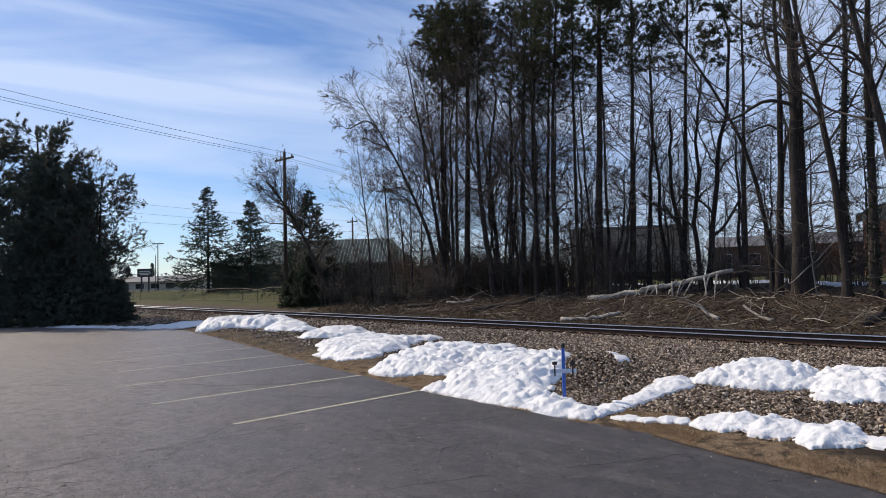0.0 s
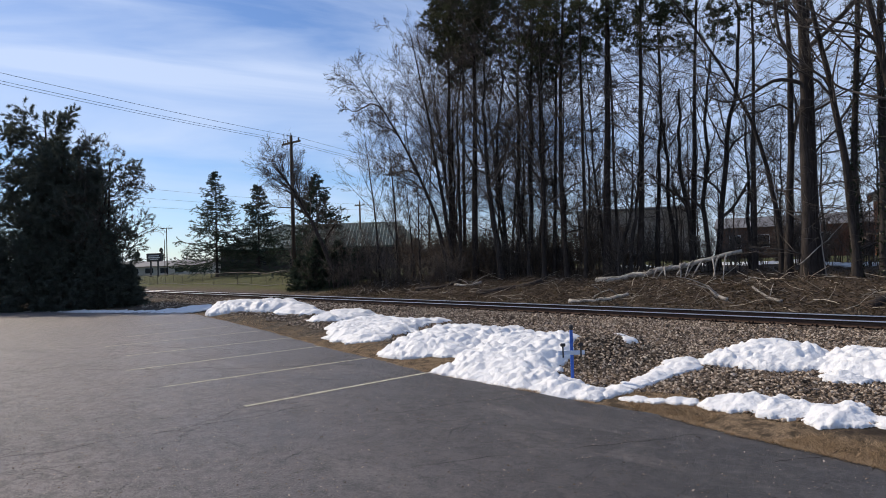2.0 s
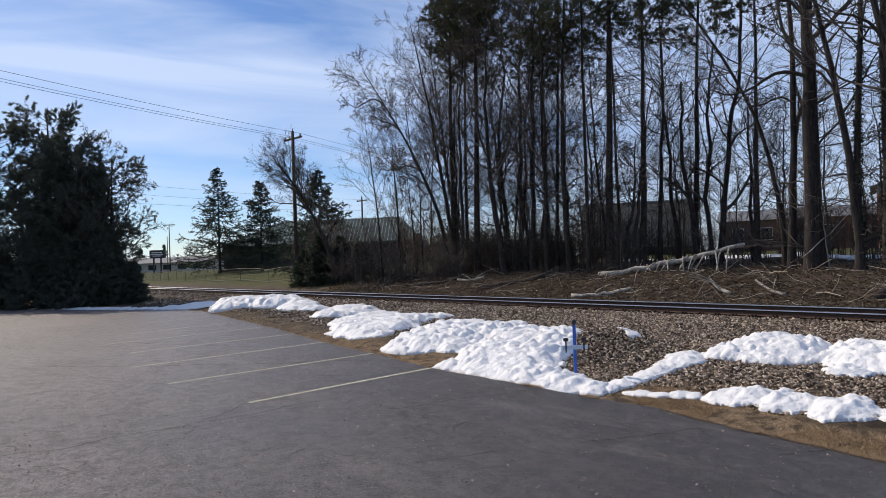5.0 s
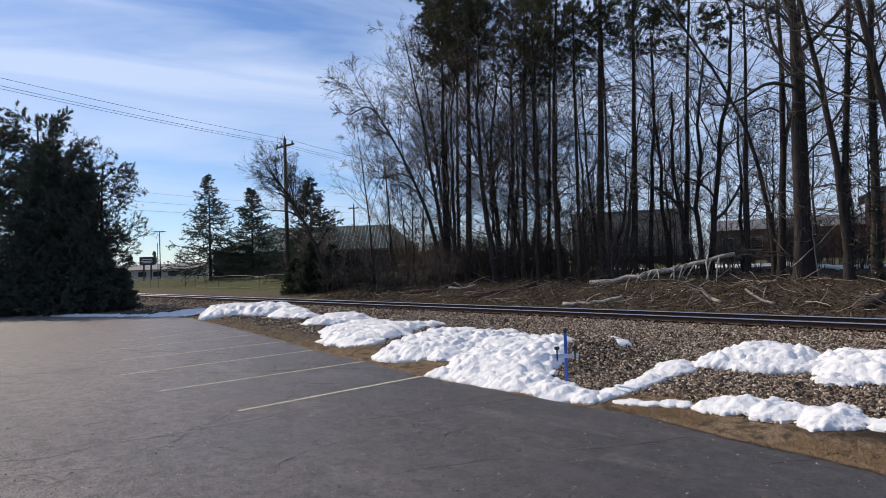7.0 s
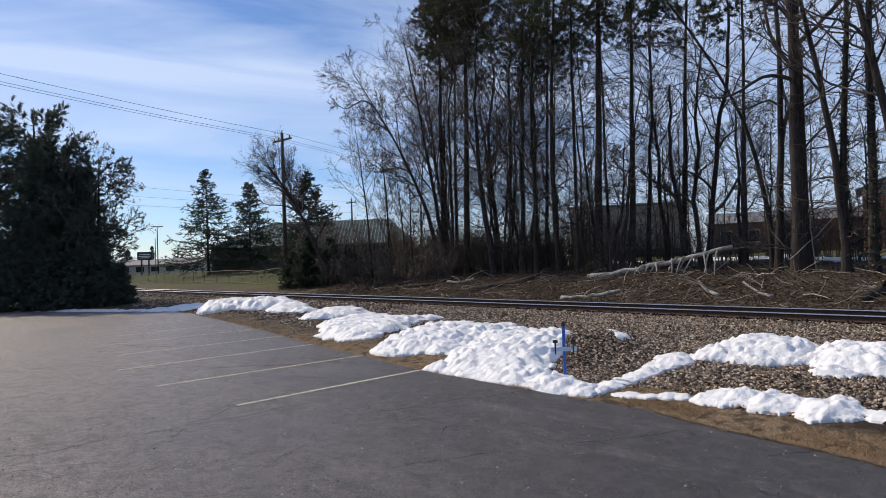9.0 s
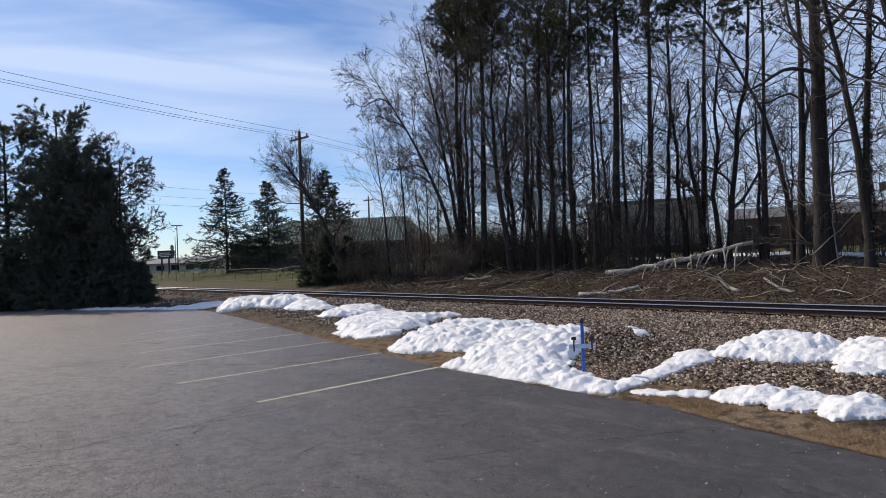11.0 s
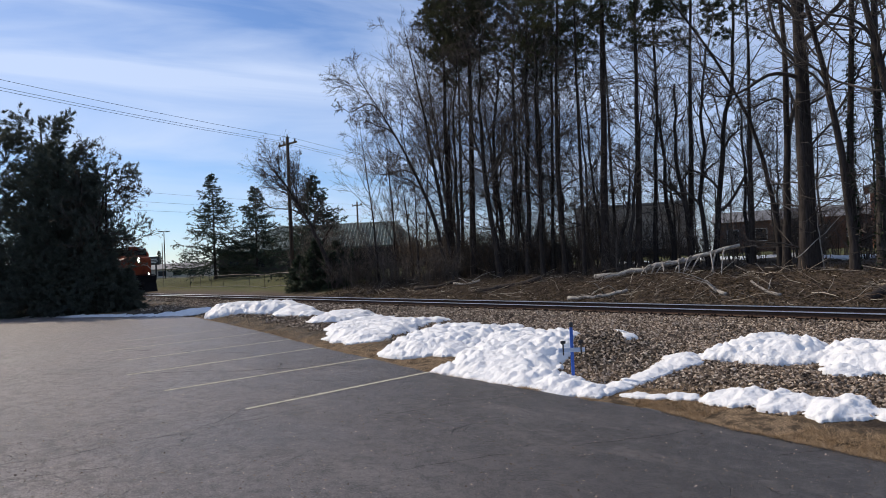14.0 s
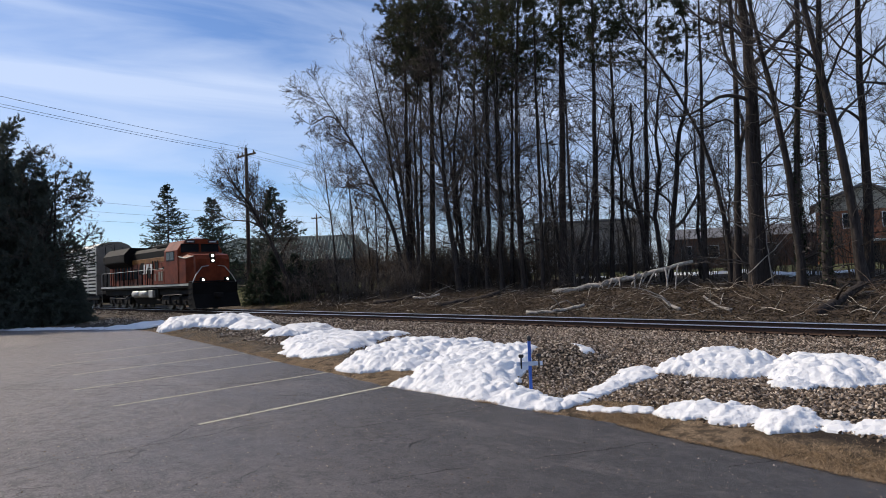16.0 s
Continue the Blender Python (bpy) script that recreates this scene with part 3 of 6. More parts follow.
def rocks(name, spots, label, seed, plain=False):
    """Angular stones, one mesh: spots is an array of x, y, z, size."""
    rng = np.random.RandomState(seed)
    k = len(spots)
    t = (1 + 5 ** 0.5) / 2
    base = np.array([(-1, t, 0), (1, t, 0), (-1, -t, 0), (1, -t, 0), (0, -1, t), (0, 1, t), (0, -1, -t), (0, 1, -t), (t, 0, -1), (t, 0, 1), (-t, 0, -1), (-t, 0, 1)]) / 1.9
    tri = np.array([(0, 11, 5), (0, 5, 1), (0, 1, 7), (0, 7, 10), (0, 10, 11), (1, 5, 9), (5, 11, 4), (11, 10, 2), (10, 7, 6), (7, 1, 8), (3, 9, 4), (3, 4, 2), (3, 2, 6), (3, 6, 8), (3, 8, 9), (4, 9, 5), (2, 4, 11), (6, 2, 10), (8, 6, 7), (9, 8, 1)])
    if plain:
        base = np.array([(1, 0, 0), (-1, 0, 0), (0, 1, 0), (0, -1, 0), (0, 0, 1), (0, 0, -1)]) * 1.15
        tri = np.array([(0, 2, 4), (2, 1, 4), (1, 3, 4), (3, 0, 4), (2, 0, 5), (1, 2, 5), (3, 1, 5), (0, 3, 5)])
    nb = len(base)
    v = base[None] * rng.uniform(0.65, 1.35, (k, nb, 1)) * rng.uniform((0.9, 0.55, 0.45), (1.55, 1.0, 0.85), (k, 3))[:, None, :]
    # tipped about one axis, then turned about the upright
    an = rng.uniform(-0.9, 0.9, k)
    c, s = np.cos(an)[:, None], np.sin(an)[:, None]
    v = np.stack([v[:, :, 0] * c - v[:, :, 2] * s, v[:, :, 1], v[:, :, 0] * s + v[:, :, 2] * c], 2)
    an = rng.uniform(0, 6.28, k)
    c, s = np.cos(an), np.sin(an)
    x = v[:, :, 0] * c[:, None] - v[:, :, 1] * s[:, None]
    y = v[:, :, 0] * s[:, None] + v[:, :, 1] * c[:, None]
    v = np.stack([x, y, v[:, :, 2]], 2) * (spots[:, 3] / 2)[:, None, None] + spots[:, None, :3]
    f = tri[None] + (np.arange(k) * nb)[:, None, None]
    return raw_mesh(name, v.reshape(-1, 3), f.reshape(-1, 3))


def raw_mesh(name, v, f, smooth=False):
    """A mesh from arrays of vertices and of faces that all have the same number of corners."""
    me = bpy.data.meshes.new(name)
    v, f = np.asarray(v, np.float32), np.asarray(f, np.int32)
    k = f.shape[1]
    me.vertices.add(len(v))
    me.vertices.foreach_set("co", v.ravel())
    me.loops.add(f.size)
    me.loops.foreach_set("vertex_index", f.ravel())
    me.polygons.add(len(f))
    me.polygons.foreach_set("loop_start", np.arange(0, f.size, k, dtype=np.int32))
    me.polygons.foreach_set("loop_total", np.full(len(f), k, np.int32))
    me.update(calc_edges=True)
    if smooth:
        me.shade_smooth()
    else:
        me.shade_flat()
    return me


def ballast():
    rng = np.random.RandomState(11)
    spots = []

    def scatter(x0, x1, y0, y1, count, s0, s1):
        for _ in range(count):
            x, y = rng.uniform(x0, x1), rng.uniform(y0, y1)
            lo = lot_edge(x) + 1.0 + 0.7 * noise.noise((x * 0.8, y * 0.2, 4))
            if y < lo or 17.75 < y < 18.2 or 19.3 < y < 19.8:
                continue
            s = rng.uniform(s0, s1)
            spots.append((x, y, land(x, y) + s * 0.2, s))

    scatter(-9, 3, 7.5, 12.2, 30000, 0.026, 0.060)
    scatter(-13, 3, 12, 17.6, 24000, 0.032, 0.068)
    scatter(-22, -9, 9, 17.6, 17000, 0.04, 0.085)
    scatter(-45, -22, 10, 17.6, 9000, 0.06, 0.12)
    scatter(-25, 3, 17.4, 20.9, 9000, 0.05, 0.09)
    scatter(-70, -25, 15, 21, 4500, 0.07, 0.14)
    spots = np.array(spots)
    near = (spots[:, 0] > -10) & (spots[:, 1] < 11)
    solid("ballast_stones", rocks("ballast_stones", spots[near], "", 5, True), M["stone"], "loose angular brown and grey ballast stones by the car park", "ballast", kind="stuff")
    solid("ballast_stones", rocks("ballast_stones", spots[~near], "", 6, True), M["stone"], "angular brown and grey ballast stones about the track", "ballast", kind="stuff")


# Snow: each patch is a union of round lumps (x, y, radius, height).
def snow_patch(lumps, label, step, seed):
    x0, x1 = min(m[0] - m[2] for m in lumps) - 0.3, max(m[0] + m[2] for m in lumps) + 0.3
    y0, y1 = min(m[1] - m[2] for m in lumps) - 0.3, max(m[1] + m[2] for m in lumps) + 0.3
    X, Y = np.meshgrid(np.arange(x0, x1, step), np.arange(y0, y1, step))
    D = np.full(X.shape, -9.0)
    top, weight = np.zeros(X.shape), np.zeros(X.shape) + 1e-9
    for mx, my, r, h in lumps:
        d = np.hypot(X - mx, Y - my)
        D = np.maximum(D, r - d)
        k = np.exp(-(d / (r * 0.9)) ** 2)
        top, weight = top + k * h, weight + k
    top /= weight
    N, F, G = np.zeros(X.shape), np.zeros(X.shape), np.zeros(X.shape)
    for j, i in np.argwhere(D > -0.3):
        x, y, q = X[j, i], Y[j, i], seed * 3.7
        N[j, i] = noise.noise((x * 2.2, y * 2.2, q)) + 0.6 * noise.noise((x * 5.5, y * 5.5, q))
        F[j, i] = abs(noise.noise((x * 2.3, y * 2.3, q))) + 0.75 * abs(noise.noise((x * 5.6, y * 5.6, q))) - 0.40
        G[j, i] = 0.35 * noise.noise((x * 4.4, y * 4.4, q)) + 0.9 * abs(noise.noise((x * 7.5, y * 7.5, q))) + 0.75 * abs(noise.noise((x * 14, y * 14, q))) - 0.38
    fine = min(1.0, float(np.median([m[2] for m in lumps])) / 0.35)
    D = D + fine * (0.10 * N + 0.10 * F) + (0.02 + 0.05 * fine) * G
    keep = D > 0
    wide = 0.16 + 0.50 * fine
    H = top * (1 - (1 - np.clip(D / wide, 0, 1)) ** 2)
    soft = np.clip(D / (0.12 + 0.15 * fine), 0, 1)
    L = np.array([[land(x, y) if k else 0 for x, y, k in zip(rx, ry, rk)] for rx, ry, rk in zip(X, Y, keep)])
    F = 0.30 * np.tanh(F / 0.30)
    G = G * np.clip(0.75 + 0.9 * N, 0.15, 1.6)
    Z = L + 0.02 + 0.66 * H * (1 + 0.55 * F) + soft * fine * (0.030 * F + 0.026 * np.tanh(G * 1.3)) + soft * 0.012 * G
    Z = np.maximum(Z, L + 0.015)
    vid = -np.ones(X.shape, int)
    v, f = [], []
    for j in range(X.shape[0] - 1):
        for i in range(X.shape[1] - 1):
            if keep[j, i] and keep[j, i + 1] and keep[j + 1, i] and keep[j + 1, i + 1]:
                q = []
                for jj, ii in ((j, i), (j, i + 1), (j + 1, i + 1), (j + 1, i)):
                    if vid[jj, ii] < 0:
                        vid[jj, ii] = len(v)
                        v.append([X[jj, ii], Y[jj, ii], Z[jj, ii]])
                    q.append(vid[jj, ii])
                f.append(q)
    # the rim drops to the ground, so that the patch has a thickness
    count = {}
    for q in f:
        for a, b in zip(q, q[1:] + q[:1]):
            count[(a, b)] = count.get((a, b), 0) + 1
    low = {}
    skirts = []
    for a, b in list(count):
        if (b, a) not in count:
            for p in (a, b):
                if p not in low:
                    low[p] = len(v)
                    v.append([v[p][0], v[p][1], land(v[p][0], v[p][1]) - 0.04])
            skirts.append([b, a, low[a], low[b]])
    me = raw_mesh("snow_patch", np.array(v), np.array(f + skirts), smooth=True)
    return solid("snow_patch", me, M["snow"], label, "snow", group="melting snow banks")


def snow():
    lumps = [(-9.78, 10.17, 1.23, 0.36), (-8.58, 8.37, 1.14, 0.35), (-7.44, 7.59, 0.59, 0.24), (-10.62, 11.13, 0.58, 0.24), (-6.42, 7.47, 0.42, 0.2), (-9.18, 9.33, 1.14, 0.35), (-8.1, 7.89, 0.9, 0.3), (-11.28, 11.49, 0.28, 0.17),
             (-9.9, 10.59, 1.06, 0.33), (-6.72, 7.47, 0.46, 0.21), (-6.12, 7.53, 0.36, 0.19), (-9.24, 7.53, 0.34, 0.18), (-11.58, 11.79, 0.24, 0.16), (-11.88, 12.09, 0.18, 0.16), (-12.06, 12.27, 0.15, 0.16)]
    snow_patch(lumps, "large heap of melting white snow by the blue stake", 0.028, 1)
    lumps = [(-11.86, 10.01, 1.34, 0.39), (-11.38, 8.93, 1.12, 0.36), (-13, 10.91, 0.85, 0.31), (-12.1, 11.63, 0.5, 0.23), (-13.72, 11.45, 0.5, 0.23), (-10.48, 8.69, 0.55, 0.24), (-12.46, 12.23, 0.37, 0.2), (-12.04, 10.31, 1.35, 0.39),
             (-14.08, 11.75, 0.33, 0.17), (-10, 8.51, 0.27, 0.17), (-11.86, 8.21, 0.43, 0.21), (-12.58, 12.41, 0.31, 0.17)]
    snow_patch(lumps, "broad snow bank lying against the large heap", 0.032, 2)
    lumps = [(-16.36, 10.76, 1.48, 0.31), (-14.92, 9.56, 1.12, 0.26), (-17.8, 11.56, 0.96, 0.25), (-16.44, 12.6, 0.69, 0.2), (-18.52, 12.12, 0.66, 0.2), (-14.36, 9.08, 0.73, 0.21), (-15.56, 10.04, 1.3, 0.29), (-16.84, 10.84, 1.37, 0.3),
             (-16.68, 13, 0.58, 0.18), (-19.08, 12.52, 0.48, 0.16), (-16.2, 11.96, 0.79, 0.22), (-19.48, 12.76, 0.36, 0.14), (-13.8, 8.92, 0.36, 0.14), (-17, 13.32, 0.32, 0.14), (-16.36, 12.92, 0.5, 0.16), (-17.24, 9.8, 0.4, 0.14)]
    snow_patch(lumps, "long ragged snow bank thinning to dirty edges", 0.04, 3)
    lumps = [(-21.37, 12.78, 1.05, 0.32), (-20.27, 11.68, 0.93, 0.3), (-22.37, 13.38, 0.74, 0.26), (-20.87, 12.28, 1, 0.31), (-19.97, 11.18, 0.74, 0.26), (-22.97, 13.68, 0.51, 0.2), (-21.77, 13.08, 0.94, 0.3), (-23.27, 13.88, 0.41, 0.18),
             (-23.57, 14.08, 0.26, 0.15)]
    snow_patch(lumps, "slanting tongue of snow on the stones", 0.05, 4)
    lumps = [(-28.94, 12.32, 1.91, 0.62), (-27.38, 12.8, 1.4, 0.54), (-24.38, 12.2, 0.98, 0.38), (-25.58, 12.8, 0.84, 0.34), (-31.1, 13.64, 0.71, 0.32), (-31.46, 12.32, 0.71, 0.32), (-32.18, 14.12, 0.58, 0.28), (-32.54, 12.8, 0.5, 0.25),
             (-23.3, 12.32, 0.56, 0.28), (-28.58, 13.4, 1.21, 0.49), (-33.26, 14.6, 0.45, 0.24), (-29.3, 12.32, 1.81, 0.61), (-29.54, 14.48, 0.47, 0.3), (-32.66, 14.36, 0.49, 0.25), (-28.82, 11.24, 1.1, 0.48), (-33.86, 14.84, 0.36, 0.24),
             (-33.26, 13.16, 0.34, 0.24), (-31.94, 12.56, 0.63, 0.29), (-29.9, 14.72, 0.35, 0.28), (-31.7, 13.88, 0.64, 0.3), (-30.86, 11.84, 0.6, 0.29), (-30.5, 13.4, 0.83, 0.34), (-26.42, 13.16, 0.76, 0.39), (-24.86, 12.44, 0.95, 0.37)]
    snow_patch(lumps, "low heap of ploughed snow at the end of the car park", 0.06, 5)
    lumps = [(-32.68, 10.85, 1.1, 0.17), (-43.36, 5.57, 1.03, 0.16), (-33.52, 9.53, 0.89, 0.14), (-41.8, 6.05, 0.8, 0.14), (-44.92, 5.57, 0.75, 0.13), (-33.76, 11.57, 0.81, 0.14), (-36.16, 8.09, 0.72, 0.13), (-34.84, 8.69, 0.7, 0.13),
             (-37.36, 7.61, 0.67, 0.13), (-40.48, 6.53, 0.64, 0.12), (-38.68, 7.13, 0.61, 0.12), (-45.76, 5.45, 0.64, 0.12), (-39.52, 6.89, 0.6, 0.12), (-31.6, 10.97, 0.61, 0.12), (-38.08, 7.37, 0.6, 0.12), (-42.52, 5.81, 0.92, 0.16),
             (-34.24, 9.05, 0.72, 0.13), (-35.56, 8.33, 0.69, 0.13), (-44.2, 5.57, 0.88, 0.14), (-41.08, 6.29, 0.68, 0.13), (-34.6, 11.93, 0.48, 0.11), (-46.48, 5.33, 0.45, 0.1), (-33.04, 9.89, 0.95, 0.16), (-36.76, 7.85, 0.7, 0.13)]
    snow_patch(lumps, "thin line of snow along the car park's end", 0.11, 6)
    lumps = [(-6.06, 9.73, 0.34, 0.22), (-5.88, 7.87, 0.25, 0.19), (-5.94, 8.47, 0.26, 0.19), (-5.94, 8.89, 0.23, 0.18), (-6, 9.31, 0.25, 0.19), (-6.18, 9.97, 0.33, 0.22), (-5.88, 8.17, 0.24, 0.18), (-5.88, 7.63, 0.18, 0.15),
             (-6, 8.71, 0.21, 0.17), (-5.94, 9.01, 0.23, 0.18)]
    snow_patch(lumps, "curving bank of snow over the stones", 0.026, 7)
    lumps = [(-5.19, 11.12, 0.96, 0.4), (-3.81, 11.48, 0.93, 0.4), (-5.43, 12.2, 0.58, 0.3), (-3.57, 10.94, 0.82, 0.36), (-3.57, 12.26, 0.49, 0.28), (-5.67, 10.7, 0.57, 0.3), (-4.17, 12.02, 0.54, 0.29), (-3.75, 10.1, 0.32, 0.21),
             (-5.31, 11.54, 0.82, 0.36), (-5.55, 12.74, 0.27, 0.19), (-3.45, 12.68, 0.25, 0.19), (-4.53, 12.38, 0.21, 0.18), (-2.6, 11.4, 0.66, 0.33), (-1.7, 11.6, 0.66, 0.31), (-0.7, 11.7, 0.61, 0.29)]
    snow_patch(lumps, "bright snow heap lying on the ballast", 0.03, 8)
    lumps = [(-3.08, 8.01, 0.43, 0.24), (-4.16, 8.01, 0.39, 0.23), (-3.62, 8.01, 0.39, 0.23), (-2.6, 8.13, 0.24, 0.18), (-4.4, 7.89, 0.26, 0.19), (-2.3, 8.13, 0.16, 0.13), (-3.08, 8.31, 0.24, 0.18), (-2.2, 8.2, 0.32, 0.19),
             (-1.75, 8.3, 0.3, 0.21), (-1.2, 8.4, 0.34, 0.22)]
    snow_patch(lumps, "low snow ridge between stones and dead grass", 0.024, 9)
    lumps = [(-4.9, 7.76, 0.15, 0.07), (-5.38, 7.61, 0.14, 0.07), (-5.14, 7.64, 0.12, 0.06), (-4.75, 7.82, 0.13, 0.07), (-5.53, 7.55, 0.09, 0.05), (-5.08, 7.64, 0.11, 0.06)]
    snow_patch(lumps, "thin remnant of snow on dead grass", 0.025, 10)
    lumps = [(-8.34, 10.9, 0.21, 0.1), (-8.67, 11.08, 0.2, 0.1), (-8.04, 10.72, 0.19, 0.1), (-7.71, 10.51, 0.18, 0.09), (-7.47, 10.36, 0.18, 0.09), (-8.79, 11.14, 0.19, 0.1), (-7.89, 10.6, 0.17, 0.09), (-8.49, 10.96, 0.18, 0.09),
             (-8.1, 10.75, 0.19, 0.1), (-7.38, 10.21, 0.1, 0.07)]
    snow_patch(lumps, "narrow streak of snow down the stone heap", 0.03, 11)
    lumps = [(-15.66, 8.72, 0.17, 0.06), (-15.46, 8.67, 0.14, 0.05), (-15.81, 8.72, 0.14, 0.05)]
    snow_patch(lumps, "small patch of snow on bare soil", 0.04, 12)
    woods = [((-24.5, 36.0), 2.2), ((-20.0, 37.5), 2.6), ((-16.5, 36.5), 2.0), ((-12.5, 33.5), 1.6), ((-10.2, 31.8), 1.3), ((-30.5, 29.4), 0.8)]
    for i, ((x, y), r) in enumerate(woods):
        snow_patch([(x + (k - 1.5) * r * 0.5, y + 0.1 * (k % 2), r * 0.42, 0.14) for k in range(4)], "patch of snow on the floor of the wood", 0.14, 20 + i)


def loose_grit():
    """Small stones lying loose on the asphalt."""
    rng = np.random.RandomState(21)
    k = 9000
    x, y = -13 + 13.5 * rng.rand(k) ** 0.8, rng.uniform(0.5, 7.4, k)
    ok = np.array([b < lot_edge(a) - 0.05 for a, b in zip(x, y)])
    x, y = x[ok], y[ok]
    size = 0.006 + 0.014 * rng.rand(len(x)) ** 3
    solid("loose_grit", rocks("loose_grit", np.stack([x, y, size * 0.2, size], 1), "", 22, True), M["stone"], "loose pale grit scattered on worn asphalt", "grit", kind="stuff")


def dead_grass():
    rng = np.random.RandomState(8)
    v, f = [], []
    for _ in range(75000):
        x = rng.uniform(-34, 2) if rng.rand() < 0.45 else rng.uniform(-7, 0.5)
        y = lot_edge(x) + abs(rng.normal(0, 0.55)) - 0.08
        if x > -3.5 and y > 7.4 and rng.rand() < 0.85:
            continue
        if noise.noise((x * 0.9, y * 0.9, 5)) < -0.25:
            continue
        z = max(land(x, y), 0.0 if y < lot_edge(x) else -1)
        a, l = rng.uniform(0, 6.28), rng.uniform(0.025, 0.085)
        w = 0.002 + 0.003 * rng.rand()
        up = rng.uniform(0.05, 0.5)
        dx, dy = math.cos(a), math.sin(a)
        o = len(v)
        v += [(x - dy * w, y + dx * w, z), (x + dy * w, y - dx * w, z), (x + dx * l, y + dy * l, z + l * up + 0.008)]
        f.append((o, o + 1, o + 2))
    solid("dead_grass", raw_mesh("dead_grass", v, f), M["straw"], "flattened straw-coloured dead grass along the asphalt", "grass", kind="stuff")


def blue_stake():
    t = thing("marker_stake", pose(-6.72, 7.88, land(-6.72, 7.88) - 0.03, 0, 0, 50.4), "blue marker stake with a pale crosspiece and dark caps", "marker")
    part("post", Build().box((0, 0, 0.42), (0.048, 0.03, 0.84), bevel=0.006), M["blue"], t, "blue painted post")
    part("crosspiece", Build().box((-0.01, -0.024, 0.50), (0.40, 0.014, 0.065), bevel=0.005), M["blue_pale"], t, "pale blue crosspiece")
    for x in (-0.14, 0.13):
        d = part("dial", Build().box((x, -0.05, 0.52), (0.022, 0.02, 0.19), bevel=0.008), M["sign"], t, "dark clip on the crosspiece")
        part("cap", Build().box((x, -0.05, 0.622), (0.075, 0.045, 0.05), bevel=0.01), M["sign"], d)
    part("finial", Build().tube([(0, 0, 0.84), (0, 0, 0.86), (0, 0, 0.90), (0, 0, 0.925)], [0.02, 0.034, 0.034, 0.012], 10), M["sign"], t, "dark rounded cap", True)


ground()
car_park()
railway()
snow()
ballast()
loose_grit()
dead_grass()
blue_stake()

# ---- trees ----
class Wood:
    """Gathers many thin tubes of a tree and makes one mesh of them."""

    def __init__(self):
        self.v, self.f, self.t, self.n = [], [], [], 0

    def add(self, pts, rad, sides):
        """pts: (K, N, 3) centre lines; rad: (K, N)."""
        K, N, _ = pts.shape
        d = np.gradient(pts, axis=1)
        d /= np.linalg.norm(d, axis=2, keepdims=True) + 1e-9
        ref = np.where(np.abs(d[..., 2:3]) < 0.9, np.array([0, 0, 1.0]), np.array([1.0, 0, 0]))
        a = np.cross(d, ref)
        a /= np.linalg.norm(a, axis=2, keepdims=True) + 1e-9
        b = np.cross(d, a)
        an = np.arange(sides) * 2 * np.pi / sides
        ring = a[:, :, None] * np.cos(an)[None, None, :, None] + b[:, :, None] * np.sin(an)[None, None, :, None]
        v = pts[:, :, None] + ring * rad[:, :, None, None]
        idx = np.arange(K * N * sides).reshape(K, N, sides) + self.n
        i0, i1 = idx[:, :-1], idx[:, 1:]
        f = np.stack([i0, i1, np.roll(i1, -1, 2), np.roll(i0, -1, 2)], -1).reshape(-1, 4)
        self.v.append(v.reshape(-1, 3))
        self.f.append(f)
        self.n += K * N * sides

    def spikes(self, pts, rad):
        """Pointed three-sided twigs along the first and last points of each line."""
        a, b = pts[:, 0], pts[:, -1]
        K = len(a)
        d = unit(b - a)
        s = unit(np.cross(d, np.array([0.31, 0.57, 0.76])))
        q = np.cross(d, s)
        r = rad[:, :1]
        v = np.stack([a + s * r, a + (-0.5 * s + 0.87 * q) * r, a + (-0.5 * s - 0.87 * q) * r, b], 1)
        o = (np.arange(K) * 4)[:, None] + self.n
        for i, j in ((0, 1), (1, 2), (2, 0)):
            self.t.append(np.concatenate([o + i, o + j, o + 3], 1))
        self.v.append(v.reshape(-1, 3))
        self.n += K * 4

    def mesh(self, name):
        f = np.concatenate(self.f)
        f = np.concatenate([f[:, [0, 1, 2]], f[:, [0, 2, 3]]] + self.t)
        return raw_mesh(name, np.concatenate(self.v), f, smooth=True)


def unit(a):
    return a / (np.linalg.norm(a, axis=-1, keepdims=True) + 1e-9)


def stem(rng, height, radius, N=12, wander=0.02, lean=(0, 0), bow=(0, 0), flare=1.5, tip=0.15):
    """A trunk's centre line and radii, from the origin up."""
    t = np.linspace(0, 1, N)
    w = np.cumsum(rng.normal(0, wander, (N, 2)), 0) * height / N * 2
    w -= w[0]
    p = np.stack([lean[0] * t * height + bow[0] * t * t * height + w[:, 0], lean[1] * t * height + bow[1] * t * t * height + w[:, 1], t * height], 1)
    r = radius * (1 - t * (1 - tip))
    r[0] *= flare
    p[0, 2] -= 0.25
    return p[None], r[None]


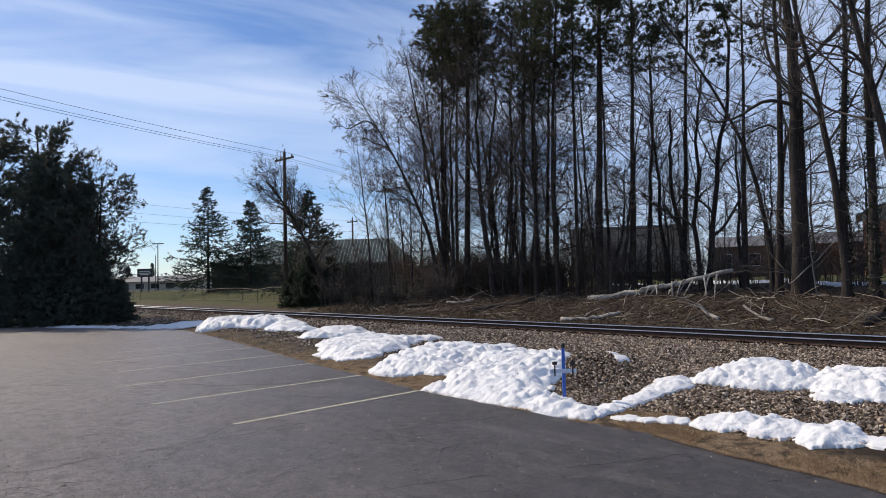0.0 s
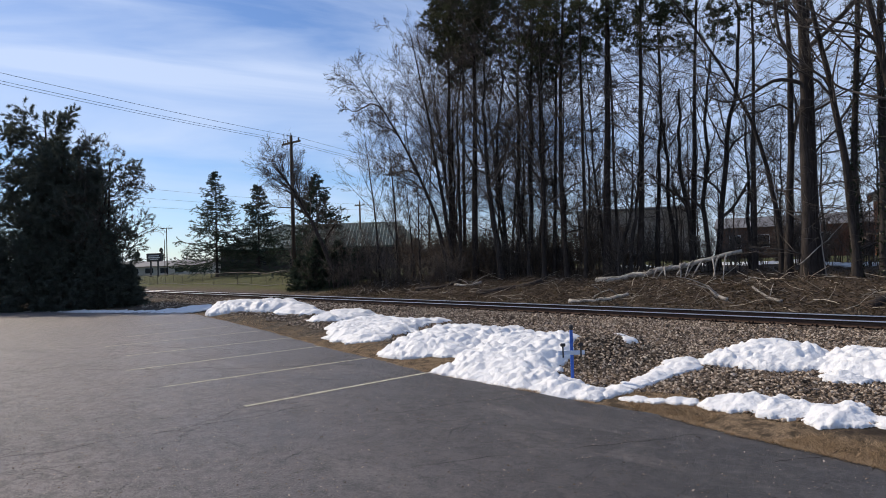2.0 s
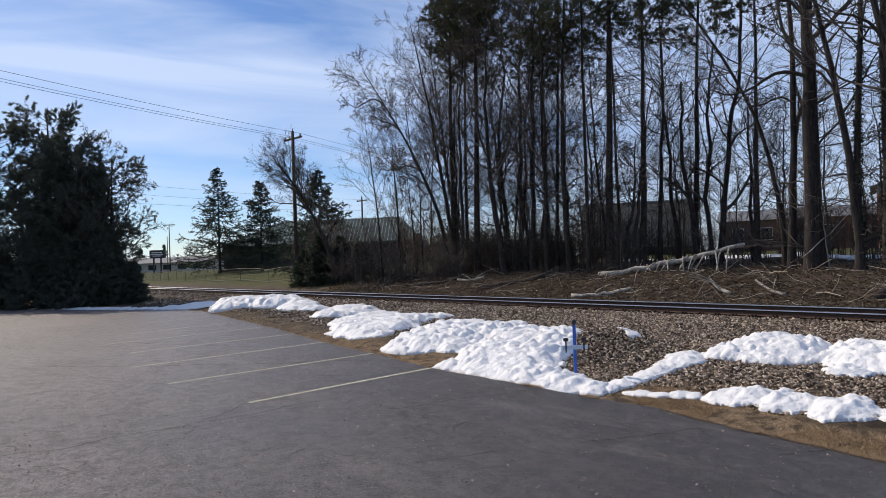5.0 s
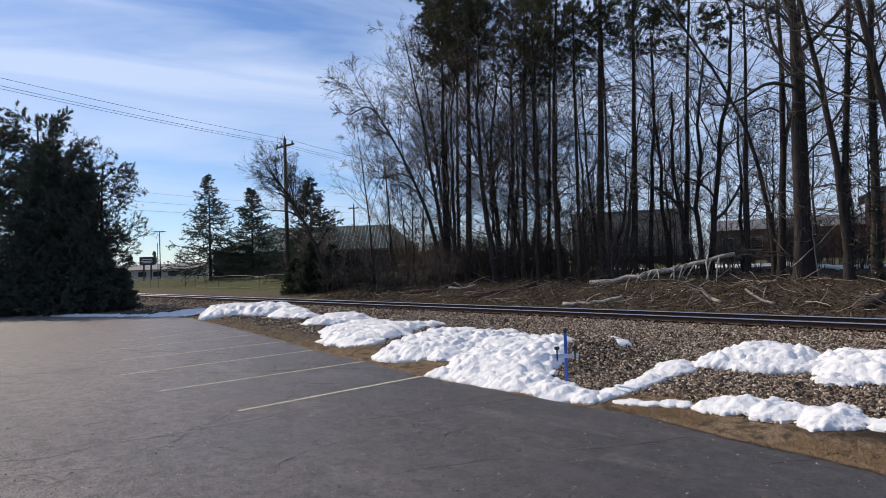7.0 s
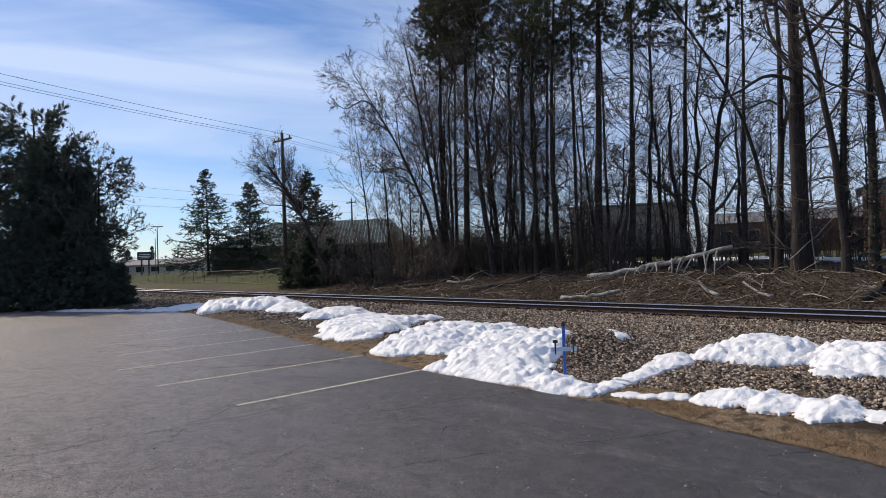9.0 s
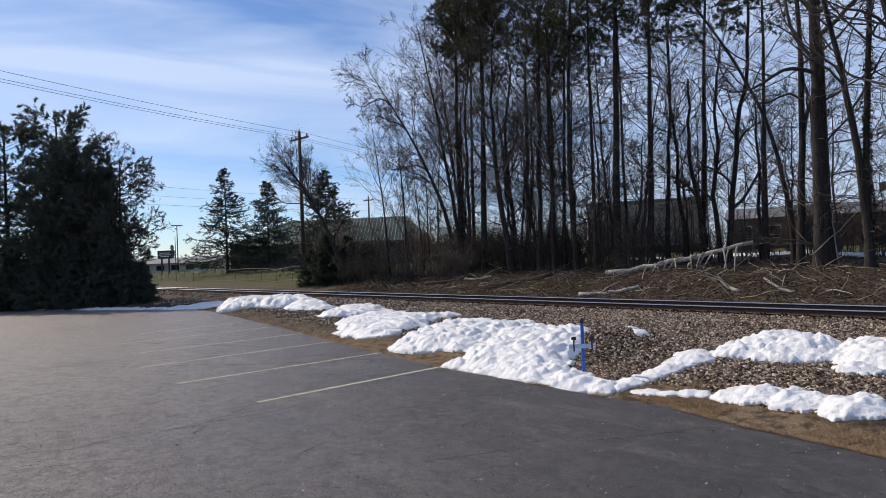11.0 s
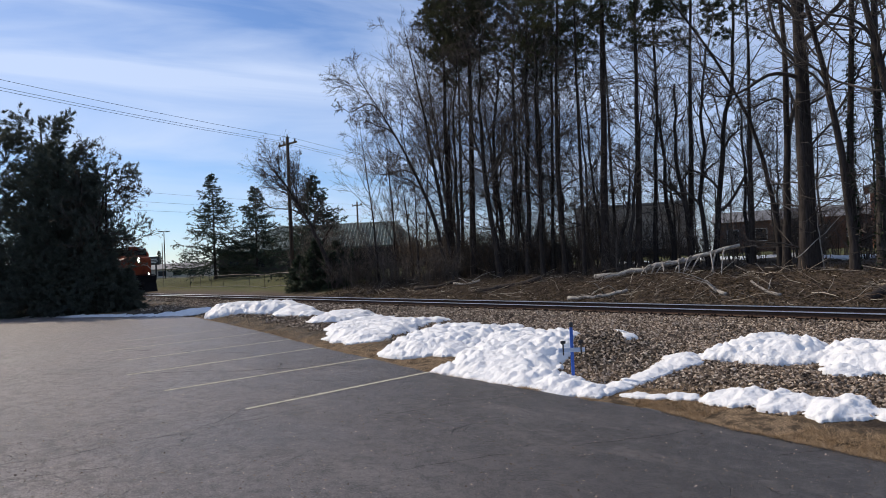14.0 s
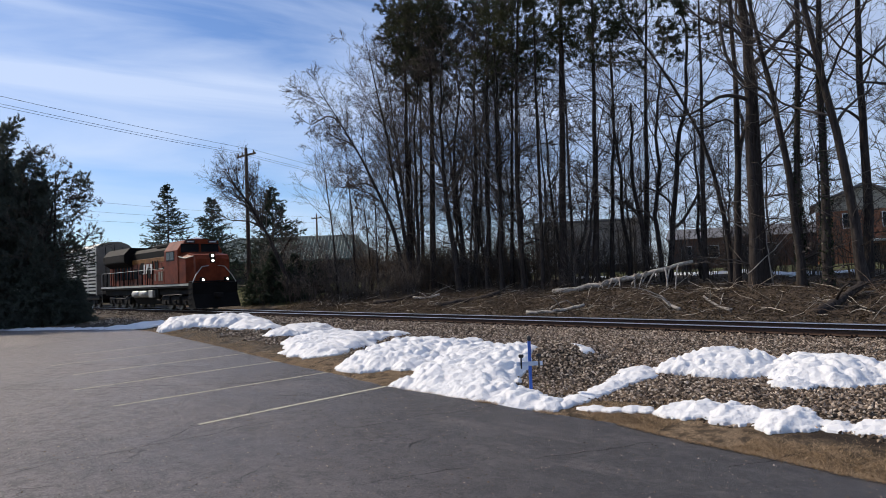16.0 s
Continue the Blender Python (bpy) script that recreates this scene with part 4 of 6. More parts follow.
def shoots(rng, pts, rad, c, t0, t1, ratio, ang, N=4, up=0.1, wander=0.15, thin=0.5, rmin=0.004, length=None, power=1.0):
    """c side shoots on each parent line."""
    K, NP, _ = pts.shape
    seg = np.linalg.norm(np.diff(pts, axis=1), axis=2).sum(1)
    t = (t0 + (t1 - t0) * rng.rand(K, c) ** power)
    x = t * (NP - 1)
    i = np.minimum(x.astype(int), NP - 2)
    fr = (x - i)[..., None]
    k = np.arange(K)[:, None]
    p0, p1 = pts[k, i], pts[k, i + 1]
    start = p0 * (1 - fr) + p1 * fr
    r0 = rad[k, i] * (1 - fr[..., 0]) + rad[k, i + 1] * fr[..., 0]
    tan = unit(p1 - p0)
    perp = rng.normal(size=tan.shape)
    perp = unit(perp - (perp * tan).sum(-1, keepdims=True) * tan)
    a = np.radians(ang + rng.normal(0, 10, t.shape))[..., None]
    d = unit(tan * np.cos(a) + perp * np.sin(a))
    L = (seg[:, None] if length is None else length) * ratio * (1.15 - 0.65 * t) * rng.uniform(0.6, 1.25, t.shape)
    d, start, L, r0 = d.reshape(-1, 3), start.reshape(-1, 3), L.reshape(-1), r0.reshape(-1)
    out = [start]
    for j in range(N - 1):
        out.append(out[-1] + d * (L / (N - 1))[:, None])
        d = unit(d + rng.normal(0, wander, d.shape) + np.array([0, 0, up]))
    q = np.stack(out, 1)
    rr = np.maximum(r0 * thin, rmin)[:, None] * np.linspace(1, 0.35, N)[None]
    return q, np.maximum(rr, rmin * 0.6)


def blades(rng, centers, k, length, width, spread=1.0, flat=0.0, axis=None, bend=None):
    """k thin blades about each centre: vertices and triangles."""
    C = len(centers)
    d = rng.normal(size=(C, k, 3))
    if axis is not None:
        d = d * spread + axis[:, None] * 1.0
    d[..., 2] *= 1 - flat
    d = unit(d)
    l = length * rng.uniform(0.6, 1.2, (C, k, 1))
    s = unit(np.cross(d, rng.normal(size=d.shape))) * width
    o = centers[:, None] + rng.normal(0, length * 0.15, (C, k, 3))
    v = np.stack([o - s * 1.3, o + s * 1.3, o + d * l], 2).reshape(-1, 3)
    f = np.arange(C * k * 3).reshape(-1, 3)
    return v, f


def along(rng, pts, per, t0=0.3, power=1.0):
    """Points and headings spread along centre lines."""
    K, N, _ = pts.shape
    t = (t0 + (1 - t0) * rng.rand(K, per) ** power) * (N - 1)
    i = np.minimum(t.astype(int), N - 2)
    fr = (t - i)[..., None]
    k = np.arange(K)[:, None]
    p = pts[k, i] * (1 - fr) + pts[k, i + 1] * fr
    d = unit(pts[k, i + 1] - pts[k, i])
    return p.reshape(-1, 3), d.reshape(-1, 3)


SIDE = (math.cos(radians(TURN)), math.sin(radians(TURN)))


def sway(k):
    """A lean along the first view's right-hand side, as x and y."""
    return (SIDE[0] * k, SIDE[1] * k)


def bare_tree(name, m, seed, height, radius, label, lean=(0, 0), bow=(0, 0), clear=0.35, limbs=13, dense=1.0, spread=1.0, group="bare trees of the wood", bark_m="bark_oak", twig_m="twig", ivy=False, tip=0.06, leaves=0.0, bold=1.0, crook=False, ang=56, boughs=(), up=0.10, wander=0.04):
    rng = np.random.RandomState(seed)
    t = thing(name, m, label, "tree", group)
    tp, tr = stem(rng, height, radius * 0.92, 14, wander, lean, bow, flare=1.3, tip=tip)
    w = Wood()
    w.add(tp, tr, 10)
    part("trunk", w.mesh("trunk"), M[bark_m], t)
    w = Wood()
    l1, r1 = shoots(rng, tp, tr, limbs, clear, 0.97, 0.36 * spread, ang, 7, up, 0.16, 0.42)
    w.add(l1, r1, 6)
    if crook:
        lc, rc = shoots(rng, tp, tr, 4, clear * 0.8, 0.75, 0.34, 62, 10, 0.05, 0.30, 0.55)
        w.add(lc, rc, 6)
        ls, rs = shoots(rng, lc, rc, 3, 0.3, 0.9, 0.5, 50, 7, 0.08, 0.22, 0.6, 0.012)
        w.add(ls, rs, 5)
        l1, r1 = np.concatenate([l1, ls]), np.concatenate([r1, rs])
    if boughs:
        # heavy boughs: height, length to the right of the view or, if negative, to the left, rise and sag along it, radius
        u = np.linspace(0, 1, 10)
        bp, br = [], []
        for h, ln, rise, sag, r in boughs:
            f = h / height * 13
            i = min(int(f), 12)
            o = tp[0][i] * (1 - (f - i)) + tp[0][i + 1] * (f - i)
            q = o[None] + np.stack([SIDE[0] * ln * u, SIDE[1] * ln * u, rise * u + sag * np.sin(u * 6.28)], 1)
            q[1:] += np.cumsum(rng.normal(0, 0.035, (9, 3)), 0)
            bp.append(q)
            br.append(r * (1 - 0.72 * u))
        bp, br = np.array(bp), np.array(br)
        w.add(bp, br, 7)
        l1c, r1c = shoots(rng, bp, br, 7, 0.25, 1.0, 0.42, 46, 7, 0.10, 0.18, 0.5, 0.012)
        w.add(l1c, r1c, 5)
        l1, r1 = np.concatenate([l1, l1c]), np.concatenate([r1, r1c])
    # thin dead twigs low on the trunk
    ld, rd = shoots(rng, tp, tr, 26, 0.04, max(clear, 0.3) + 0.25, 0.13, 70, 6, 0.04, 0.22, 0.14, 0.010)
    w.add(ld, rd, 3)
    le, re = shoots(rng, ld, rd, 4, 0.2, 1.0, 0.5, 48, 3, 0.02, 0.2, 0.6, 0.006)
    w.spikes(le, re * 1.3)
    l2, r2 = shoots(rng, l1, r1, int(7 * dense), 0.2, 1.0, 0.50, 46, 5, 0.08, 0.17, 0.5, 0.009)
    w.add(l2, r2, 4)
    l3, r3 = shoots(rng, l2, r2, int(6 * dense), 0.15, 1.0, 0.62, 38, 2, 0.08, 0.16, 0.6, 0.0065)
    r3 = r3 * bold
    w.spikes(l3, r3 * 1.3)
    l4, r4 = shoots(rng, l3, r3, 2, 0.2, 1.0, 0.62, 34, 2, 0.06, 0.14, 0.8, 0.0055)
    w.spikes(l4, r4 * bold * 1.35)
    part("crown", w.mesh("crown"), M[twig_m], t, "fine leafless branches")
    if leaves:
        c, _ = along(rng, l4, 1, 0.3)
        c = c[rng.rand(len(c)) < leaves]
        v, f = blades(rng, c, 3, 0.10, 0.022)
        part("foliage", raw_mesh("foliage", v, f), M["leaf_brown"], t, "dry brown leaves still hanging")
    if ivy:
        k = 750
        h = 0.62 * rng.rand(k) ** 1.4
        x = h * 13
        i = np.minimum(x.astype(int), 12)
        fr = (x - i)[:, None]
        c = tp[0][i] * (1 - fr) + tp[0][i + 1] * fr
        an = rng.uniform(0, 6.28, k)
        rr = radius * (1 - h * 0.7) + rng.uniform(0.0, 0.06, k)
        c = c + np.stack([np.cos(an) * rr, np.sin(an) * rr, np.zeros(k)], 1)
        v, f = blades(rng, c, 2, 0.075, 0.028)
        part("ivy", raw_mesh("ivy", v, f), M["ivy"], t, "dark green ivy climbing the trunk")
    return t


def pine_tree(name, m, seed, height, radius, label, lean=(0, 0), bow=(0, 0), clumps=5, brushy=0.7, bare=0.55, reach=0.17, tufts=1.0, group="tall pines of the wood", needle="needle", dead=26, width=0.011, length=0.20):
    rng = np.random.RandomState(seed)
    t = thing(name, m, label, "pine tree", group)
    tp, tr = stem(rng, height, radius * 0.88, 14, 0.008, lean, bow, flare=1.25, tip=0.2)
    w = Wood()
    w.add(tp, tr, 10)
    part("trunk", w.mesh("trunk"), M["bark_pine"], t)
    w = Wood()
    if dead:
        l, r = shoots(rng, tp, tr, dead, 0.14, bare, 0.11, 84, 5, -0.02, 0.14, 0.16, 0.010)
        w.add(l, r, 4)
        l2, r2 = shoots(rng, l, r, 4, 0.25, 1.0, 0.5, 50, 4, 0.0, 0.16, 0.6, 0.006)
        w.add(l2, r2, 3)
        l3, r3 = shoots(rng, l2, r2, 3, 0.25, 1.0, 0.5, 45, 3, 0.0, 0.16, 0.6, 0.004)
        w.add(l3, r3, 3)
    n = int(46 * tufts)
    l, r = shoots(rng, tp, tr, n, bare, 0.99, reach, 72, 6, 0.09, 0.10, 0.22, 0.014)
    w.add(l, r, 4)
    l2, r2 = shoots(rng, l, r, 7, 0.3, 1.0, 0.42, 48, 3, 0.10, 0.12, 0.6, 0.006)
    w.add(l2, r2, 3)
    part("crown", w.mesh("crown"), M["twig"], t, "thin dead and living branches")
    c, d = along(rng, l2, clumps, 0.3)
    c2, d2 = along(rng, l, 7, 0.45)
    c, d = np.concatenate([c, c2]), np.concatenate([d, d2])
    v, f = blades(rng, c, 8, length, width, brushy, 0.0, d)
    part("foliage", raw_mesh("foliage", v, f), M[needle], t, "clumps of dark green needles")
    return t


def spruce_tree(name, m, seed, height, reach, label, group, needle="needle_blue", gaps=0.26, blade=0.17, thick=10.0):
    rng = np.random.RandomState(seed)
    t = thing(name, m, label, "spruce tree", group)
    tp, tr = stem(rng, height, height * 0.014, 12, 0.004, tip=0.06)
    w = Wood()
    w.add(tp, tr, 8)
    part("trunk", w.mesh("trunk"), M["bark_oak"], t)
    w = Wood()
    L, R = [], []
    z = height * 0.07
    while z < height * 0.985:
        f = z / height
        cnt = rng.randint(4, 7)
        for k in range(cnt):
            if rng.rand() < gaps:
                continue
            an = rng.uniform(0, 6.28)
            ln = reach * (1 - f) ** 0.9 * rng.uniform(0.55, 1.2) + 0.12
            s = np.linspace(0, 1, 6)
            droop = 0.10 + 0.28 * (1 - f)
            pz = z + ln * (-droop * s + 0.26 * s ** 2.4)
            L.append(np.stack([np.cos(an) * ln * s, np.sin(an) * ln * s, pz], 1))
            R.append(0.02 * (1.2 - s))
        z += height * 0.021 * rng.uniform(0.7, 1.4) * (1.2 - 0.5 * f)
    L, R = np.array(L), np.array(R)
    w.add(L, R, 4)
    l2, r2 = shoots(rng, L, R, 7, 0.2, 1.0, 0.36, 52, 2, -0.12, 0.08, 0.5, 0.006)
    l2[:, :, 2] -= (np.linspace(0, 1, 2) ** 1.5)[None] * 0.10
    w.add(l2, r2, 3)
    part("crown", w.mesh("crown"), M["twig"], t, "drooping branches")
    def weighted(lines, per_metre, power):
        ln = np.linalg.norm(np.diff(lines, axis=1), axis=2).sum(1)
        k = rng.choice(len(lines), int(ln.sum() * per_metre), p=ln / ln.sum())
        return along(rng, lines[k], 1, 0.0, power)
    c, d = weighted(l2, thick, 0.9)
    c2, d2 = weighted(L, thick * 1.3, 0.75)
    v, f = blades(rng, np.concatenate([c, c2]), 6, blade, 0.017, 0.6, 0.3, np.concatenate([d, d2]))
    part("foliage", raw_mesh("foliage", v, f), M[needle], t, "layered drooping sprays of needles")
    return t


def shrub(name, m, seed, height, stems, label, group, mat="twig_red"):
    rng = np.random.RandomState(seed)
    w = Wood()
    a = rng.uniform(0, 6.28, stems)
    r = rng.uniform(0, 0.6, stems)
    h = height * rng.uniform(0.5, 1.1, stems)
    s = np.linspace(0, 1, 6)
    out = rng.uniform(0.05, 0.45, stems)
    p = np.stack([(r * np.cos(a))[:, None] + (out * h * np.cos(a))[:, None] * s ** 1.4, (r * np.sin(a))[:, None] + (out * h * np.sin(a))[:, None] * s ** 1.4, h[:, None] * s - 0.15], 2)
    p[:, 1:, :] += rng.normal(0, 0.05, p[:, 1:, :].shape) * height / 3
    rad = np.maximum(0.024 * (1.1 - s)[None] * (h / height)[:, None], 0.004)
    w.add(p, rad, 4)
    l2, r2 = shoots(rng, p, rad, 7, 0.25, 1.0, 0.40, 38, 4, 0.05, 0.15, 0.6, 0.008)
    w.add(l2, r2, 3)
    l3, r3 = shoots(rng, l2, r2, 5, 0.2, 1.0, 0.6, 40, 2, 0.03, 0.15, 0.7, 0.0065)
    w.spikes(l3, r3 * 1.3)
    t = thing(name, m, label, "shrub", group)
    part("thicket", w.mesh("thicket"), M[mat], t)
    return t


VIEW = pose(0, 0, 0, 0, 0, TURN)


def spot(px, py):
    """From metres right of and ahead of the first view to the world's x and y."""
    p = VIEW @ Vector((px, py, 0))
    return p.x, p.y


def on_land(x, y, turn=0.0, sink=0.05):
    return pose(x, y, land(x, y) - sink, 0, 0, turn)


def wood():
    # pines along the bank: x, y, radius, lean, bow per metre of height, height, where the living crown begins, its fullness
    pines = [(-31.44, 26.2, 0.21, 0.000, 0.0008, 17.5, 0.70, 1.0), (-29.69, 26.4, 0.23, 0.038, -0.0010, 20.5, 0.62, 2.1), (-32.98, 28.5, 0.15, 0.017, 0.0, 18.5, 0.62, 1.5), (-28.0, 29.5, 0.12, 0.030, 0.0, 20.0, 0.60, 1.3),
             (-22.42, 26.2, 0.16, -0.040, 0.0038, 19.0, 0.55, 0.9), (-24.88, 28.0, 0.13, 0.050, -0.0004, 19.0, 0.50, 0.9), (-21.11, 26.0, 0.12, 0.020, -0.0007, 18.0, 0.60, 0.6), (-20.58, 27.0, 0.24, 0.023, 0.0006, 21.0, 0.66, 1.0),
             (-19.03, 27.5, 0.19, 0.052, -0.0008, 17.0, 0.58, 1.1), (-17.9, 30.2, 0.16, 0.045, 0.0, 18.0, 0.60, 1.2), (-14.2, 29.0, 0.13, 0.030, 0.0, 16.0, 0.62, 0.4)]
    for i, (x, y, r, lean, q, h, b, full) in enumerate(pines):
        pine_tree("pine_tree", on_land(x, y), 20 + i, h, r, "tall pine with bare lower trunk and high dark crown", sway(lean), sway(q * h), bare=b, tufts=full * 1.35, dead=28, reach=0.18, width=0.013)
    for i, (x, y, h, b) in enumerate([(-29.5, 32.5, 20.0, 0.6), (-24.0, 32.5, 20.0, 0.55)]):
        pine_tree("pine_tree", on_land(x, y), 60 + i, h, 0.12, "tall pine standing deeper in the wood", bare=b, tufts=0.9, dead=40)
    # broadleaf trunks: x, y, radius, lean, bow, height, where the limbs begin
    oaks = [(-26.93, 26.0, 0.20, -0.181, 0.0091, 14.0, 0.35), (-28.61, 28.0, 0.17, -0.071, 0.0037, 15.5, 0.3), (-26.91, 27.0, 0.17, 0.090, -0.0022, 16.5, 0.35), (-25.43, 26.6, 0.16, 0.022, -0.0001, 17.0, 0.35),
            (-23.77, 26.0, 0.14, -0.033, 0.0031, 14.0, 0.25), (-20.29, 27.2, 0.13, 0.354, -0.0300, 6.5, 0.4), (-19.29, 27.0, 0.12, 0.105, 0.0074, 9.0, 0.4), (-19.05, 29.0, 0.14, 0.103, -0.0011, 13.0, 0.3),
            (-18.71, 30.0, 0.13, -0.056, -0.0002, 14.0, 0.3), (-29.9, 25.4, 0.13, 0.010, 0.001, 15.0, 0.3)]
    for i, (x, y, r, lean, q, h, cl) in enumerate(oaks):
        bare_tree("bare_tree", on_land(x, y), 100 + i, h, r, "leafless dark-barked broadleaf tree on the bank", sway(lean), sway(q * h), clear=cl, limbs=17, dense=1.0, crook=i % 2 == 0, ang=44, up=0.13, tip=0.15)
    # dark crooked trees behind the birch log
    crooked = [(-17.39, 30.0, 0.16, -0.164, 0.0096, 9.0, ((3.2, -1.6, 1.6, 0.15, 0.07),)), (-16.80, 30.0, 0.14, -0.040, 0.0063, 10.5, ((3.0, -1.9, 1.3, 0.2, 0.07), (4.2, 1.3, 1.7, 0.1, 0.06))),
               (-16.63, 30.0, 0.16, 0.131, -0.0035, 13.5, ((2.6, 2.4, 2.5, -0.3, 0.09), (3.6, -1.6, 1.7, 0.15, 0.07), (5.4, 1.7, 1.9, 0.2, 0.06))), (-15.6, 31.5, 0.11, 0.04, 0.0, 8.0, ((2.4, 1.8, 1.4, -0.2, 0.05),))]
    for i, (x, y, r, lean, q, h, bo) in enumerate(crooked):
        bare_tree("bare_tree", on_land(x, y), 160 + i, h, r, "stunted dark tree with crooked limbs", sway(lean), sway(q * h), clear=0.35, limbs=9, dense=0.9, tip=0.35, boughs=bo, ang=48, wander=0.06)
    # the tall trees where the bank is open: x, y, radius, lean, bow, height, boughs
    tall = [(-10.94, 26.5, 0.30, 0.040, -0.0036, 18.0, ((7.4, -3.6, -0.3, 0.30, 0.085), (8.6, 2.9, 2.4, -0.15, 0.10), (6.1, 3.0, 1.9, 0.1, 0.055), (9.6, -2.6, 1.8, 0.2, 0.07))),
            (-10.62, 26.7, 0.14, -0.021, 0.0030, 17.0, ((4.6, 1.5, 1.6, 0.1, 0.05),)),
            (-9.32, 26.5, 0.17, -0.031, -0.0104, 13.5, ((6.6, -2.2, 1.6, 0.1, 0.05), (4.0, 1.2, 1.1, 0.1, 0.04))),
            (-7.22, 26.5, 0.20, -0.066, -0.0067, 14.5, ((8.0, -2.4, 1.4, 0.15, 0.06), (5.8, 1.6, 1.5, 0.1, 0.06))),
            (-7.84, 29.0, 0.20, 0.034, -0.0004, 17.0, ((6.0, -2.6, 1.2, 0.2, 0.06),)),
            (-5.9, 27.6, 0.19, -0.02, 0.0, 17.0, ((6.4, -2.4, 1.4, 0.2, 0.06),))]
    for i, (x, y, r, lean, q, h, bo) in enumerate(tall):
        bare_tree("bare_tree", on_land(x, y), 140 + i, h, r, "tall leafless tree with grey-brown furrowed bark", sway(lean), sway(q * h), clear=0.40, limbs=11, dense=0.85, boughs=bo, ang=50, tip=0.25, wander=0.02)
    bare_tree("bare_tree", on_land(-12.39, 27.5), 152, 11.5, 0.12, "bare tree leaning far over", sway(0.083), sway(-0.0374 * 11.5), clear=0.55, limbs=8, dense=0.9, tip=0.3, wander=0.015)
    bare_tree("bare_tree", on_land(-11.93, 27.0), 151, 15.5, 0.17, "leafless tree forking into two tall stems", sway(0.04), sway(-0.002 * 15.5), clear=0.5, limbs=8, dense=0.85, tip=0.25, wander=0.015, boughs=((5.0, 0.9, 3.8, 0.0, 0.10), (6.6, -2.0, 0.2, 0.25, 0.05)))
    for i, (x, y, r, lean, q) in enumerate([(-9.33, 26.6, 0.15, 0.004, 0.0021), (-8.41, 26.5, 0.18, -0.006, 0.0049)]):
        bare_tree("bare_tree", on_land(x, y), 155 + i, 16.0, r, "leafless tree with an ivy-covered trunk", sway(lean), sway(q * 16), clear=0.45, limbs=9, dense=0.85, ivy=True, tip=0.3, wander=0.015)
    # trees at the wood's corner, their limbs arching out over the bank
    bare_tree("bare_tree", on_land(-31.09, 25.6), 171, 12.6, 0.16, "bare tree with long limbs arching out over the bank", sway(-0.128), sway(-0.021 * 12.6), clear=0.4, limbs=22, dense=1.4, spread=0.95, ang=42, up=0.06, tip=0.1, wander=0.015,
              boughs=((10.4, -2.6, 0.4, 0.35, 0.06), (8.6, -2.0, 1.8, 0.2, 0.05), (6.4, -2.8, 0.4, 0.25, 0.06), (5.6, -1.8, 0.9, 0.1, 0.05)))
    bare_tree("bare_tree", on_land(-30.64, 25.8), 172, 15.2, 0.16, "bare tree with a full head of fine upright twigs", sway(-0.117), sway(-0.0031 * 15.2), clear=0.3, limbs=26, dense=1.4, spread=0.95, ang=36, up=0.16, tip=0.1, wander=0.015)
    bare_tree("bare_tree", on_land(-32.2, 27.2), 173, 15.0, 0.14, "bare tree with a full head of fine upright twigs", sway(-0.10), sway(-0.03), clear=0.35, limbs=26, dense=1.4, spread=0.95, ang=36, up=0.16, tip=0.1, wander=0.02)
    for i, (x, y, h, lean) in enumerate([(-36.11, 24.0, 11.0, -0.06), (-35.2, 24.8, 10.0, -0.02), (-34.5, 25.5, 7.5, -0.05), (-33.2, 25.0, 7.0, 0.02), (-37.6, 26.6, 9.0, -0.05)]):
        bare_tree("young_tree", on_land(x, y), 180 + i, h, 0.085, "slender young bare tree at the edge of the wood", sway(lean), sway(-0.02), clear=0.22, limbs=16, dense=1.0, ang=38, up=0.12, group="young trees", wander=0.02)
    # deeper rows: a few shapes repeated with turns and sizes of their own
    kinds = [bare_tree("bare_tree", on_land(-26, 44), 200, 14.0, 0.12, "slim bare tree in the depth of the wood", clear=0.2, limbs=14, dense=0.6, ang=40, up=0.14, group="trees in the depth of the wood"),
             bare_tree("bare_tree", on_land(-18, 46), 201, 12.0, 0.10, "slim bare tree in the depth of the wood", clear=0.15, limbs=14, dense=0.6, ang=40, up=0.14, group="trees in the depth of the wood"),
             bare_tree("bare_tree", on_land(-10, 42), 202, 13.0, 0.11, "slim bare tree in the depth of the wood", (0.04, 0), clear=0.2, limbs=14, dense=0.6, ang=40, up=0.14, group="trees in the depth of the wood")]
    rng = random.Random(31)
    for i in range(66):
        x, y = rng.uniform(-44, 2), rng.uniform(35, 62)
        if x < -36 and y < 40:
            continue
        s = rng.uniform(0.45, 0.85) * (0.75 if x > -18 else 1.0)
        copy_thing(kinds[i % 3], on_land(x, y, rng.uniform(0, 360)) @ Matrix.Diagonal((s, s, s * rng.uniform(0.9, 1.15), 1)))
    for i in range(12):
        x, y = spot(rng.uniform(4.0, 13.0), rng.uniform(40, 50))
        s = rng.uniform(0.5, 0.75)
        copy_thing(kinds[i % 3], on_land(x, y, rng.uniform(0, 360)) @ Matrix.Diagonal((s, s, s * 0.9, 1)))
